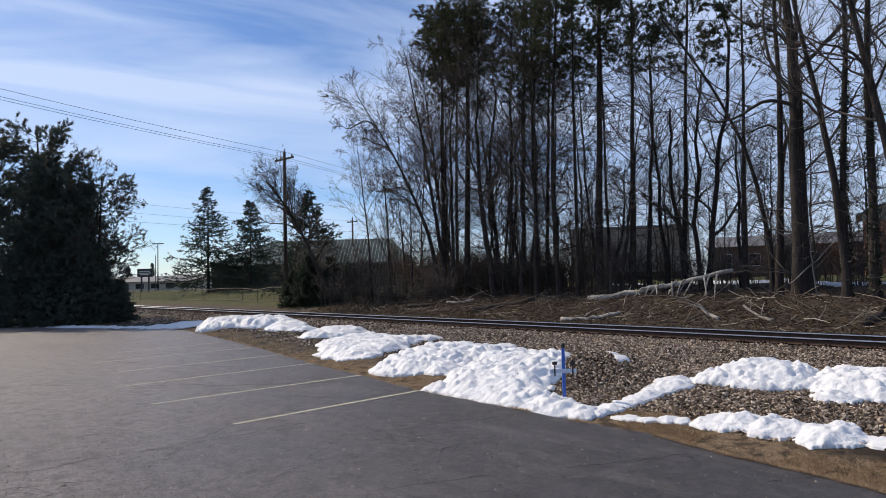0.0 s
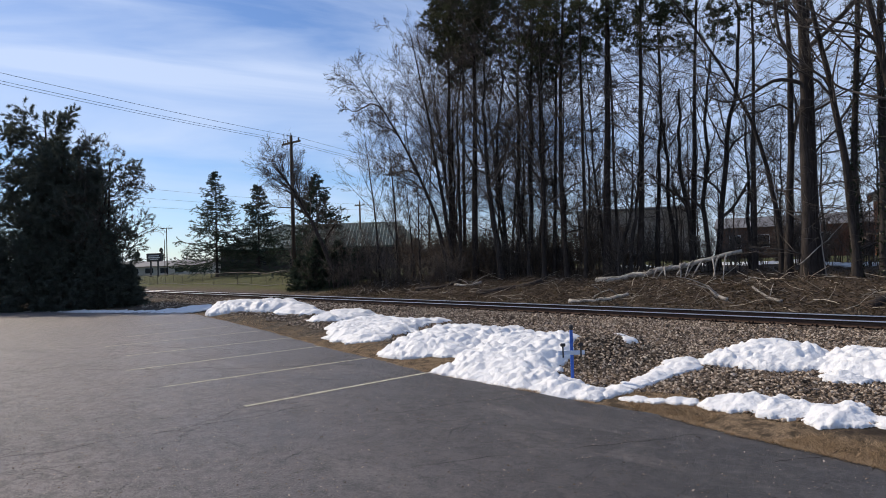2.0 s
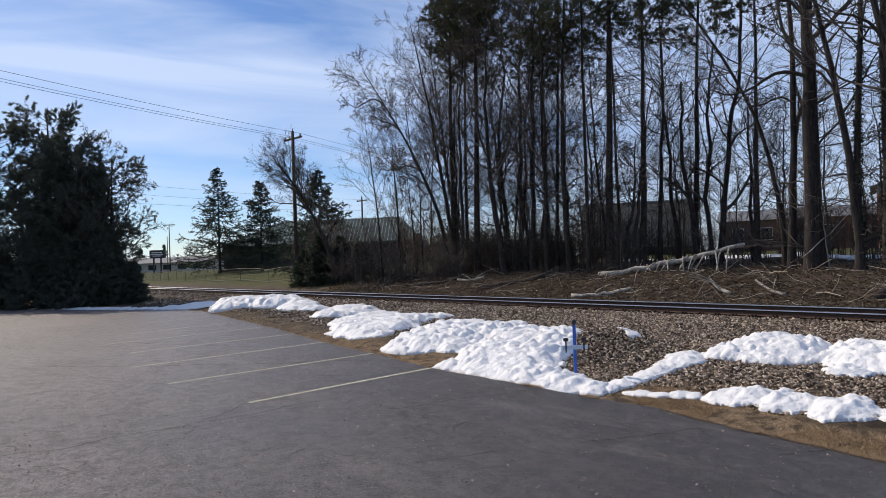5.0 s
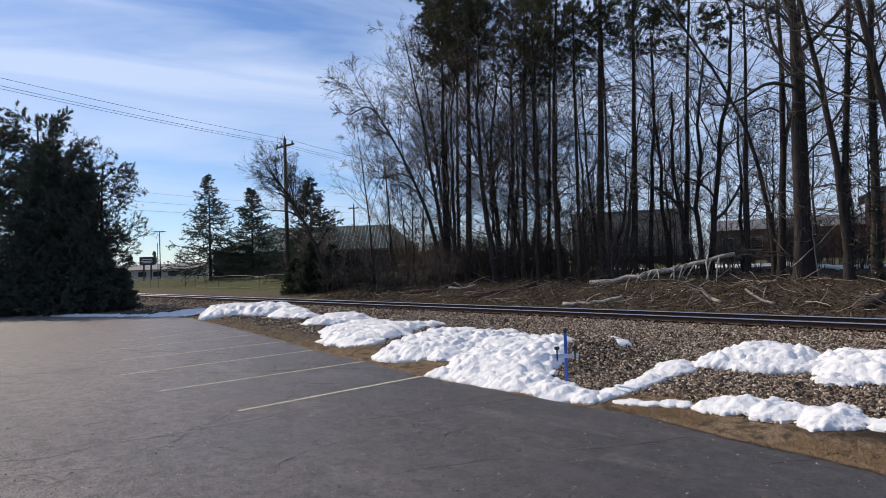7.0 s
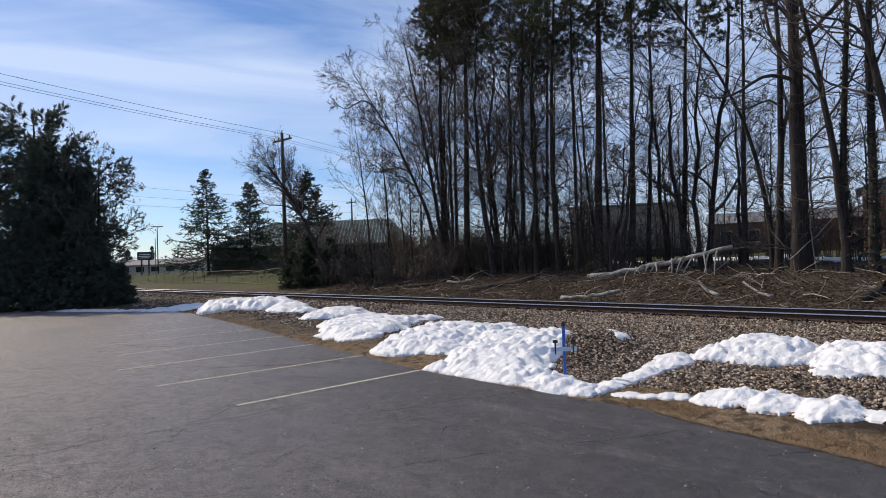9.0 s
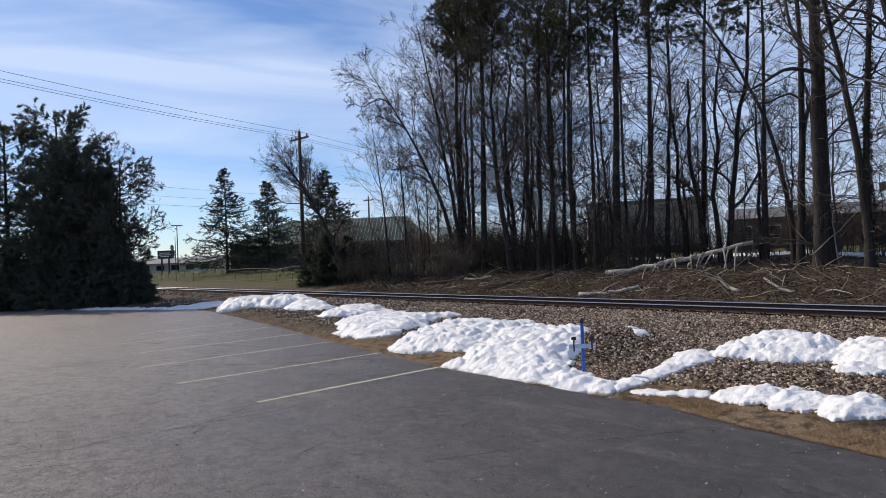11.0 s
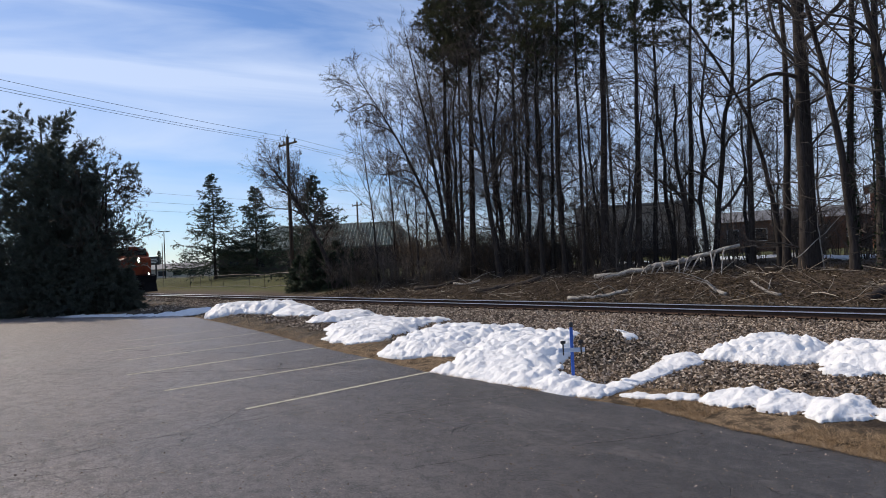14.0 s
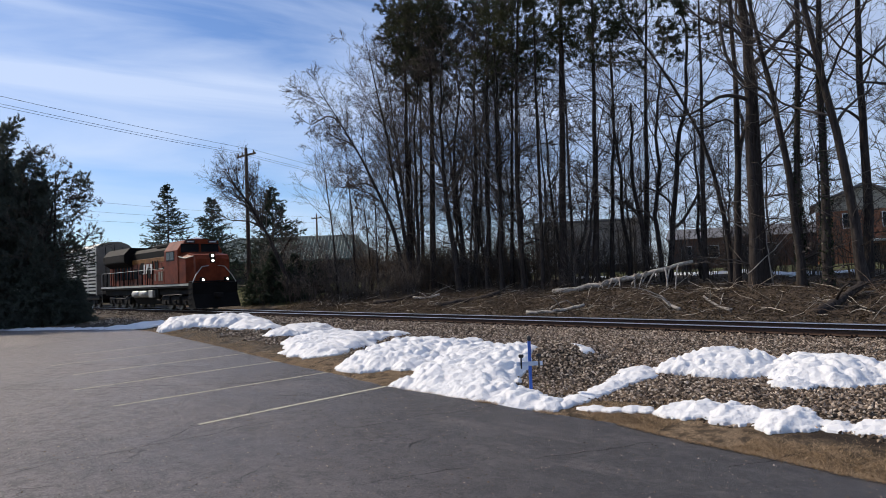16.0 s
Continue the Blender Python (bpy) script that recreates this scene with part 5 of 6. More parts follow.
    # middling trees among the large ones
    mid = [bare_tree("bare_tree", on_land(-27.2, 29.5), 230, 14.5, 0.12, "dark slender tree with many fine upright twigs", (0.02, 0.01), clear=0.22, limbs=20, dense=1.0, crook=True, ang=42, up=0.13, group="slender trees of the wood"),
           bare_tree("bare_tree", on_land(-24.0, 28.2), 231, 13.0, 0.10, "dark slender tree with many fine upright twigs", (-0.02, 0.02), clear=0.2, limbs=20, dense=1.0, crook=True, ang=42, up=0.13, group="slender trees of the wood"),
           bare_tree("bare_tree", on_land(-15.5, 31.5), 232, 9.0, 0.09, "dark slender tree with crooked twigs", (0.03, 0.0), clear=0.25, limbs=20, dense=1.0, ang=42, group="slender trees of the wood")]
    spots = [(-33.6, 28.6), (-30.6, 29.6), (-26.4, 27.4), (-22.6, 29.6), (-34.6, 29.0), (-37.6, 29.2), (-27.0, 31.2), (-31.8, 26.2), (-28.8, 28.8), (-24.6, 30.6), (-32.6, 31.0), (-29.0, 33.0)]
    for i, (x, y) in enumerate(spots):
        s = rng.uniform(0.75, 1.1)
        copy_thing(mid[i % 2], on_land(x, y, rng.uniform(0, 360)) @ Matrix.Diagonal((s, s, s, 1)))
    for i, (x, y) in enumerate([(-18.2, 33.5), (-14.6, 32.5), (-12.8, 31.0), (-20.2, 32.6), (-10.2, 31.8), (-6.8, 31.5)]):
        s = rng.uniform(0.7, 1.0)
        copy_thing(mid[2], on_land(x, y, rng.uniform(0, 360)) @ Matrix.Diagonal((s, s, s, 1)))
    # brush under the trees
    brush = [shrub("brush", on_land(-32.5, 26.5), 300, 3.4, 12, "tangle of leafless reddish brush", "brush under the trees"),
             shrub("brush", on_land(-27.0, 27.0), 301, 2.4, 12, "tangle of leafless brush", "brush under the trees", "twig"),
             shrub("brush", on_land(-15.0, 29.0), 302, 2.8, 11, "tangle of leafless brush", "brush under the trees", "twig")]
    for i in range(156):
        if i < 70:
            x, y = rng.uniform(-39, -24), rng.uniform(25.2, 34)
        else:
            x, y = (rng.uniform(-34, -19), rng.uniform(26.5, 36)) if i % 8 < 5 else (rng.uniform(-19, -3), rng.uniform(27.2, 38))
        s = rng.uniform(0.55, 1.2)
        copy_thing(brush[i % 3], on_land(x, y, rng.uniform(0, 360)) @ Matrix.Diagonal((s, s, s * rng.uniform(0.7, 1.2), 1)))


def evergreens_by_lot():
    # the dark clump at the end of the car park
    big = [(-23.3, 38.5, 11.1, 401, 0.32), (-21.0, 38.2, 8.2, 402, 0.30), (-26.0, 38.0, 10.4, 403, 0.33), (-21.8, 37.4, 8.7, 404, 0.32), (-24.4, 41.5, 9.6, 405, 0.34), (-22.4, 38.8, 9.4, 409, 0.36), (-29.5, 39.0, 9.6, 406, 0.34)]
    for px, py, h, sd, reach in big:
        x, y = spot(px, py)
        pine_tree("pine_tree", on_land(x, y), sd, h, 0.2, "full dark pine in the clump at the car park's end", (0, 0), bare=0.06, reach=reach, tufts=2.7, dead=0, group="evergreens by the car park", needle="needle_hazed", width=0.0085, length=0.19, clumps=11, brushy=0.55)
    for px, py, h, sd in ((-19.5, 37.8, 8.2, 407), (-20.4, 36.8, 7.4, 408)):
        x, y = spot(px, py)
        pine_tree("pine_tree", on_land(x, y), sd, h, 0.14, "thin pine with airy brownish branches in the clump", sway(0.04), bare=0.25, reach=0.34, tufts=1.0, dead=10, group="evergreens by the car park", needle="needle_hazed", width=0.0075, length=0.15, clumps=10, brushy=0.6)
    low = [(-18.7, 36.6, 3.8, 411), (-17.9, 37.2, 2.4, 412), (-19.2, 36.2, 4.4, 413), (-21.0, 36.0, 4.2, 414), (-22.8, 36.0, 4.6, 415), (-24.6, 36.2, 4.2, 416), (-19.6, 37.4, 4.6, 417), (-26.5, 36.2, 4.6, 418)]
    for px, py, h, sd in low:
        spruce_tree("evergreen_bush", on_land(*spot(px, py)), sd, h, h * 0.36, "low dark evergreen bush spreading to the ground", "evergreens by the car park", "needle_hazed", 0.15, 0.2, 7.0)
    bare_tree("bare_tree", on_land(*spot(-20.2, 37.4)), 421, 8.6, 0.13, "small tree with thin twigs and a few dry leaves", (0.03, 0.06), (0.06, 0.08), clear=0.25, limbs=20, dense=1.1, spread=1.25, group="evergreens by the car park", leaves=0.35, bold=1.3)


def spruces():
    # three spruces on the turf beyond the fence
    spots = [(-79.4, 29.4, 13.0, 5.8, 501), (-76.4, 33.4, 11.2, 5.2, 502), (-55.9, 30.2, 9.6, 5.2, 503)]
    for x, y, h, r, sd in spots:
        spruce_tree("spruce_tree", on_land(x, y), sd, h, r, "dark spruce with drooping tiers on the turf", "spruces beyond the fence")
    for px, py, h, sd in ((-8.7, 52.0, 3.2, 505), (-7.0, 50.5, 2.4, 506), (-11.0, 54.0, 3.6, 507), (-10.9, 48.9, 2.6, 508), (-9.4, 47.8, 3.6, 509), (-8.2, 46.8, 2.6, 511)):
        spruce_tree("evergreen_bush", on_land(*spot(px, py)), sd, h, h * 0.55, "dark broken evergreen slumped by the pole", "spruces beyond the fence", "needle_blue", 0.25, 0.2, 6.0)
    bare_tree("bare_tree", on_land(-40.6, 23.4), 510, 8.4, 0.20, "spreading leafless tree leaning by the pole", sway(-0.23), sway(-0.028 * 8.4), clear=0.5, limbs=30, dense=1.4, spread=1.25, bold=0.8, ang=38, up=0.10, tip=0.25, wander=0.015, group="trees by the fence",
              boughs=((5.6, -2.8, 2.6, 0.2, 0.06), (5.0, -3.2, 1.4, 0.2, 0.06), (6.0, -0.8, 3.2, 0.1, 0.05), (4.2, 0.9, 2.4, 0.0, 0.06), (5.4, -1.8, 3.2, 0.1, 0.05), (6.2, 0.3, 2.8, 0.1, 0.04)))


wood()
evergreens_by_lot()
spruces()

# ---- far side: poles, wires, fence, buildings ----
def utility_pole(px, py, top, label, arm_turn, lean=0.0):
    x, y = spot(px, py)
    z = land(x, y) - 0.3
    t = thing("utility_pole", pose(x, y, z), label, "utility pole", "utility poles")
    h = top - z
    part("pole", Build().tube([(0, 0, 0), (0, 0, h * 0.5), (lean, 0, h)], [0.16, 0.14, 0.11], 10), M["pole"], t, smooth=True)
    c, s = math.cos(radians(arm_turn)), math.sin(radians(arm_turn))
    arm = part("crossarm", Build().box((0, 0, h - 0.55), (2.3, 0.11, 0.13), pose(0, 0, 0, 0, 0, arm_turn), 0.01), M["pole"], t)
    for k in (-1.0, -0.45, 0.95):
        part("insulator", Build().tube([(c * k, s * k, h - 0.49), (c * k, s * k, h - 0.40), (c * k, s * k, h - 0.28)], [0.05, 0.07, 0.03], 8), M["porcelain"], arm)
    part("pole_pin", Build().tube([(0, 0, h), (0, 0, h + 0.22)], [0.04, 0.03], 8), M["porcelain"], t)
    return [Vector((x + c * k, y + s * k, top - 0.28)) for k in (-1.0, -0.45, 0.95)]


def wire_run(ends, sag, label):
    for a, b in ends:
        pts = []
        for i in range(33):
            t = i / 32
            p = a.lerp(b, t)
            pts.append((p.x, p.y, p.z - sag * 4 * t * (1 - t)))
        solid("overhead_wire", Build().tube(pts, 0.011, 5), M["wire"], label, "wire", "overhead wires")


def poles_and_wires():
    a = utility_pole(-11.7, 50, 11.9, "tall wooden utility pole with a crossarm beside the railway", 8)
    step = Vector(spot(0.5 * 46, 0.87 * 46)).to_3d()
    wire_run([(p, p - step + Vector((0, 0, 1.3))) for p in a], 0.55, "black power wire sagging from the pole")
    wire_run([(p, p + step) for p in a], 0.5, "black power wire running on behind the wood")
    b = utility_pole(-13.2, 99, 11.6, "distant wooden utility pole near the green roof", 8)
    step2 = Vector(spot(0.48 * 70, 0.87 * 70)).to_3d()
    ends = []
    for i, p in enumerate(b):
        ends.append((p + Vector((0, 0, -0.9 * i)), p - step2 + Vector((0, 0, -1.2 * i))))
    wire_run(ends, 0.7, "thin wire of a farther line")


def fence():
    t = thing("wire_fence", pose(0, 0, 0), "low chain-link fence with thin posts along the turf", "fence")
    y = 23.3
    xs = [-112 + 3.0 * i for i in range(25)]
    pm = Build().tube([(0, 0, -0.2), (0, 0, 1.15)], 0.02, 6).mesh("post")
    pm.materials.append(M["fence"])
    for x in xs:
        o = part("post", pm, M["fence"], t)
        o.matrix_basis = pose(x, y, land(x, y))
    for h in (1.12, 0.1):
        part("rail", Build().tube([(x, y, land(x, y) + h) for x in xs], 0.022, 5), M["fence"], t)
    b = Build()
    for i in range(len(xs) - 1):
        for k in range(20):
            x0 = xs[i] + k * 0.15
            z = land(x0, y) + 0.1
            b.tube([(x0, y, z), (x0 + 1.0, y, z + 1.0)], 0.003, 3, False)
            b.tube([(x0 + 1.0, y, z), (x0, y, z + 1.0)], 0.003, 3, False)
    part("wire_mesh", b, M["fence"], t, "thin diamond wire mesh")


def window_part(wall, x, z, w, h, y, trim="white"):
    win = part("window", Build().box((x, y - 0.02, z), (w + 0.16, 0.06, h + 0.16)), M[trim], wall)
    part("pane", Build().box((x, y - 0.06, z), (w, 0.03, h)), M["glass"], win, "dark glass")


def buildings():
    # long building under a green standing-seam roof
    t = thing("green_roofed_building", VIEW @ pose(0, 0, 1.3), "long brown building under a green standing-seam metal roof", "building", "buildings beyond the railway")
    wall = part("wall", Build().box((-18.6, 101, 1.75), (28.2, 12, 3.6), bevel=0.03), M["brownwall"], t)
    r = Build()
    e, y0, y1, ym, ze, zr = 0.6, 94.4, 107.6, 101, 3.55, 7.3
    x0, x1 = -33.4, -4.2
    r.v += [(x0, y0, ze), (x1, y0, ze), (x1, y1, ze), (x0, y1, ze), (x0 + 8.0, ym, zr), (x1 - 3.5, ym, zr), (x0, y0, ze - 0.2), (x1, y0, ze - 0.2), (x1, y1, ze - 0.2), (x0, y1, ze - 0.2)]
    r.f += [(0, 1, 5, 4), (1, 2, 5), (2, 3, 4, 5), (3, 0, 4), (6, 7, 1, 0), (7, 8, 2, 1), (8, 9, 3, 2), (9, 6, 0, 3), (9, 8, 7, 6)]
    roof = part("roof", r, M["green_roof"], t)
    for i in range(58):
        x = x0 + 0.25 + i * 0.5
        f = min(1.0, (x - x0) / 8.0, (x1 - x) / 3.5)
        if f > 0.03:
            part("seam", Build().tube([(x, y0, ze + 0.03), (x, y0 + (ym - y0) * f, ze + (zr - ze) * f + 0.03)], 0.06, 4), M["seam"], roof, "pale raised seam")
    for i in range(7):
        window_part(wall, -30.5 + i * 3.8, 2.0, 1.2, 1.3, 95, "grime")
    # flat wing and pale hall behind the wood
    t = thing("low_wing", VIEW @ pose(0, 0, 1.3), "low flat-roofed brown building behind the trees", "building", "buildings beyond the railway")
    wall = part("wall", Build().box((1.0, 100, 1.3), (12, 10, 2.6), bevel=0.03), M["brownwall"], t)
    part("roof", Build().box((1.0, 100, 2.75), (12.6, 10.6, 0.3), bevel=0.03), M["roof_grey"], t)
    for i in range(4):
        window_part(wall, -3.5 + i * 3.0, 1.4, 1.3, 1.1, 95, "grime")
    t = thing("beige_hall", VIEW @ pose(19.5, 70, 1.3, 0, 0, -14) @ pose(-19.5, -70, 0), "plain beige flat-roofed hall behind the trees", "building", "buildings beyond the railway")
    wall = part("wall", Build().box((19.2, 76, 2.85), (11.4, 12, 5.6), bevel=0.03), M["beige"], t)
    part("roof", Build().box((19.2, 76, 5.75), (11.8, 12.4, 0.25), bevel=0.03), M["roof_grey"], t)
    part("plinth", Build().box((19.2, 69.97, 0.55), (11.4, 0.08, 1.0)), M["brownwall"], t, "dark base course")
    t = thing("brown_house", VIEW @ pose(38.5, 75.5, 1.3, 0, 0, -26) @ pose(-38.5, -75.5, 0), "long reddish brown building behind the trees", "building", "buildings beyond the railway")
    wall = part("wall", Build().box((38.5, 80, 1.9), (16, 9, 3.8), bevel=0.03), M["brownbrick"], t)
    part("roof", Build().prism([(75.2, 3.8), (84.8, 3.8), (80, 5.2)], "x", 30.2, 46.8), M["roof_grey"], t)
    for i in range(5):
        window_part(wall, 32.5 + i * 3.0, 2.2, 1.1, 1.3, 75.5)
    # brick house with a cream gable
    t = thing("brick_house", VIEW @ pose(43.3, 61, 1.3, 0, 0, -32) @ pose(-41.0, -60, 0), "orange-red brick house with a cream gable and porch", "building", "buildings beyond the railway")
    wall = part("wall", Build().box((41.0, 65, 2.9), (8.2, 10, 6.0), bevel=0.03), M["brick"], t)
    part("gable", Build().prism([(36.9, 5.92), (45.1, 5.92), (41.0, 7.6)], "y", 59.95, 69.9), M["cream"], t, "cream-boarded gable")
    part("roof", Build().prism([(36.4, 5.75), (41.0, 7.65), (45.6, 5.75), (45.6, 5.95), (41.0, 7.9), (36.4, 5.95)], "y", 59.5, 70.2), M["roof_grey"], t)
    part("frieze", Build().box((41.0, 59.96, 5.6), (8.3, 0.1, 0.6)), M["cream"], t, "cream frieze board")
    for x in (39.6, 42.8):
        window_part(wall, x, 4.3, 0.9, 1.3, 60)
    porch = part("porch", Build().box((41.5, 59.3, 2.35), (3.0, 1.5, 0.22), bevel=0.02), M["white"], t, "flat white porch roof")
    for x in (40.2, 42.8):
        part("column", Build().box((x, 58.75, 1.1), (0.16, 0.16, 2.3), bevel=0.01), M["white"], porch)
    d = part("door", Build().box((41.5, 59.97, 1.05), (1.0, 0.08, 2.1)), M["glass"], t, "dark front door")
    # far white store and its forecourt sign
    t = thing("far_store", VIEW @ pose(0, 0, 1.3), "low white building far across the road", "building", "buildings beyond the railway")
    wall = part("wall", Build().box((-66, 156, 1.0), (24, 10, 2.4), bevel=0.03), M["cream"], t)
    part("roof", Build().prism([(150.2, 2.2), (161.8, 2.2), (156, 3.5)], "x", -78.5, -53.5), M["roof_grey"], t)
    for i in range(6):
        window_part(wall, -75 + i * 3.4, 1.2, 1.8, 1.1, 151, "galv")
    x, y = spot(-48.8, 110)
    t = thing("sign_board", pose(x, y, land(x, y), 0, 0, TURN), "black roadside sign board on two posts", "sign")
    face = part("board", Build().box((0, 0, 3.2), (2.5, 0.35, 1.35), bevel=0.04), M["sign"], t)
    for z, w in ((3.45, 1.7), (3.15, 2.0), (2.9, 1.4)):
        part("lettering", Build().box((0, -0.185, z), (w, 0.02, 0.12)), M["white"], face, "pale unreadable line of writing")
    for dx in (-0.6, 0.6):
        part("post", Build().box((dx, 0, 1.25), (0.22, 0.22, 2.6), bevel=0.02), M["sign"], t)
    x, y = spot(-55.2, 130)
    t = thing("lamp_post", pose(x, y, land(x, y), 0, 0, TURN), "tall thin double-headed car park lamp post", "street lamp")
    part("pole", Build().tube([(0, 0, 0), (0, 0, 9.3)], [0.12, 0.08], 8), M["grime"], t)
    part("arm", Build().tube([(-0.8, 0, 9.3), (0.8, 0, 9.3)], 0.05, 6), M["grime"], t)
    for dx in (-0.75, 0.75):
        part("lamp_head", Build().box((dx, 0, 9.25), (0.75, 0.35, 0.16), bevel=0.03), M["grime"], t)
    x, y = spot(-53.5, 125)
    t = thing("thin_mast", pose(x, y, land(x, y), 0, 0, TURN), "thin far mast behind the sign board", "mast")
    part("pole", Build().tube([(0, 0, 0), (0, 0, 6.8)], [0.08, 0.06], 6), M["pole"], t)


# ---- fallen wood on the bank ----
def fallen_log(name, a, b, r0, r1, mat, label, seed, limbs=0, hang=True, group="fallen logs"):
    """A log from a to b, its ends given as x, y and height over the ground; hanging limbs reach down."""
    rng = np.random.RandomState(seed)
    A = np.array([a[0], a[1], land(a[0], a[1]) + a[2]])
    B = np.array([b[0], b[1], land(b[0], b[1]) + b[2]])
    s = np.linspace(0, 1, 12)
    p = A[None] * (1 - s)[:, None] + B[None] * s[:, None]
    p[1:-1] += rng.normal(0, 0.018, (10, 3)) * np.linalg.norm(B - A) / 3
    p[:, 2] -= 0.10 * np.sin(s * 3.14)
    r = (r0 + (r1 - r0) * s) * rng.uniform(0.92, 1.08, 12)
    t = thing(name, pose(0, 0, 0), label, "log", group)
    bd = Build().tube([tuple(q) for q in p], [float(q) for q in r], 12)
    part("trunk", bd, M[mat], t, smooth=True)
    for k in range(limbs):
        f = 0.35 + 0.6 * (k + rng.rand() * 0.6) / limbs
        q = A * (1 - f) + B * f
        n = 6
        side = rng.normal(0, 1, 2)
        side = side / np.linalg.norm(side)
        ln = rng.uniform(0.6, 1.5)
        pts = []
        for i in range(n):
            u = i / (n - 1)
            if hang:
                z = q[2] - (q[2] - land(q[0], q[1]) + 0.05) * u ** 1.3
                pts.append((q[0] + side[0] * ln * 0.45 * u ** 0.7, q[1] - abs(side[1]) * ln * 0.6 * u ** 0.7, z))
            else:
                pts.append((q[0] + side[0] * ln * u, q[1] + side[1] * ln * u, q[2] + ln * 0.6 * u * (1 - 0.4 * u)))
        rr = r0 * rng.uniform(0.18, 0.30)
        part("limb", Build().tube(pts, [rr * (1.2 - 0.8 * i / n) for i in range(n)], 6), M[mat], t, smooth=True)
    return t


def litter():
    rng = np.random.RandomState(77)
    w = Wood()
    w2 = Wood()
    for kind, count, l0, l1, rad in ((w, 2600, 0.3, 1.6, 0.010), (w2, 520, 0.3, 1.6, 0.012)):
        x = rng.uniform(-38, 2, count)
        y = 21.6 + np.abs(rng.normal(0, 3.2, count))
        a = rng.uniform(0, 6.28, count)
        ln = rng.uniform(l0, l1, count)
        rise = np.abs(rng.normal(0, 0.22, count))
        pts = np.zeros((count, 4, 3))
        for i in range(4):
            u = i / 3
            px, py = x + np.cos(a) * ln * u, y + np.sin(a) * ln * u
            pts[:, i, 0], pts[:, i, 1] = px, py
            pts[:, i, 2] = [land(q, r) for q, r in zip(px, py)]
            pts[:, i, 2] += 0.02 + rise * ln * u
        pts[:, 1:3] += rng.normal(0, 0.05, (count, 2, 3))
        r = rng.uniform(0.5, 1.6, count)[:, None] * rad * np.array([1, 0.85, 0.7, 0.4])[None]
        kind.add(pts, r, 4)
    solid("brown_sticks", w.mesh("brown_sticks"), M["twig_red"], "scattered brown sticks and brush on the bank", "sticks", kind="stuff")
    solid("pale_sticks", w2.mesh("pale_sticks"), M["twig_pale"], "scattered pale broken sticks on the bank", "sticks", kind="stuff")
    k = 26000
    x, y = rng.uniform(-40, 3, k), 21.4 + np.abs(rng.normal(0, 4.0, k))
    c = np.stack([x, y, np.array([land(p, q) for p, q in zip(x, y)]) + 0.02], 1)
    v, f = blades(rng, c, 1, 0.11, 0.03, 1.0, 0.6)
    solid("leaf_litter", raw_mesh("leaf_litter", v, f), M["leaf_brown"], "dry brown leaf litter on the bank", "leaves", kind="stuff")


def fallen_wood():
    def at(px, py, h):
        x, y = spot(px, py)
        return x, y, h
    fallen_log("birch_log", at(6.7, 31.0, 0.10), at(11.9, 27.5, 1.10), 0.145, 0.075, "bark_pale", "pale fallen birch trunk propped up, with hanging limbs", 1, limbs=13)
    fallen_log("dark_log", at(1.3, 33.7, 0.10), at(4.4, 32.4, 0.25), 0.15, 0.11, "bark_oak", "dark fallen trunk lying along the bank", 2)
    fallen_log("dark_log", at(-2.0, 38.0, 0.10), at(0.5, 36.5, 0.25), 0.12, 0.08, "bark_oak", "dark fallen trunk lying along the bank", 3)
    fallen_log("pale_log", at(4.9, 28.1, 0.09), at(7.0, 26.7, 0.16), 0.10, 0.07, "bark_pale", "short pale log beside the track", 4, limbs=3, hang=False)
    fallen_log("pale_log", at(0.2, 36.5, 0.10), at(1.6, 35.8, 0.22), 0.09, 0.06, "bark_pale", "pale broken branch on the bank", 5, limbs=2, hang=False)
    fallen_log("pale_log", at(9.55, 23.4, 0.05), at(9.3, 24.5, 0.30), 0.07, 0.05, "bark_pale", "forked pale branch on the bank", 6, limbs=2, hang=False)
    fallen_log("pale_log", at(10.75, 22.0, 0.05), at(10.4, 23.3, 0.30), 0.06, 0.04, "bark_pale", "forked pale branch on the bank", 7, limbs=2, hang=False)
    fallen_log("dark_log", at(12.2, 19.7, 0.08), at(14.2, 20.4, 0.35), 0.16, 0.12, "bark_oak", "dark stump end and log by the track", 8, limbs=2, hang=False)
    fallen_log("pale_log", at(12.9, 25.0, 0.6), at(14.9, 25.0, 2.3), 0.022, 0.012, "bark_pale", "thin pale branch leaning in the brush", 9)
    fallen_log("pale_log", at(13.9, 25.0, 0.0), at(13.7, 25.0, 2.4), 0.028, 0.014, "bark_pale", "thin pale dead stem among the trees", 10)
    # broken evergreen lying against the trees by the pole
    fallen_log("dark_log", at(-11.8, 52.0, 0.1), at(-8.6, 50.0, 4.2), 0.14, 0.08, "bark_oak", "dark broken trunk leaning by the pole", 11, limbs=7)
    rng = random.Random(12)
    for i in range(15):
        px, py = -10.5 + i * 0.75 + rng.uniform(-0.4, 0.4), 49 - 0.8 * i + rng.uniform(-1.0, 1.0)
        x, y = spot(px, py)
        shrub("brush", on_land(x, max(y, 22.4)), 700 + i, rng.uniform(1.6, 3.0), 20, "dark heap of brush below the pole", "brush under the trees", "twig")


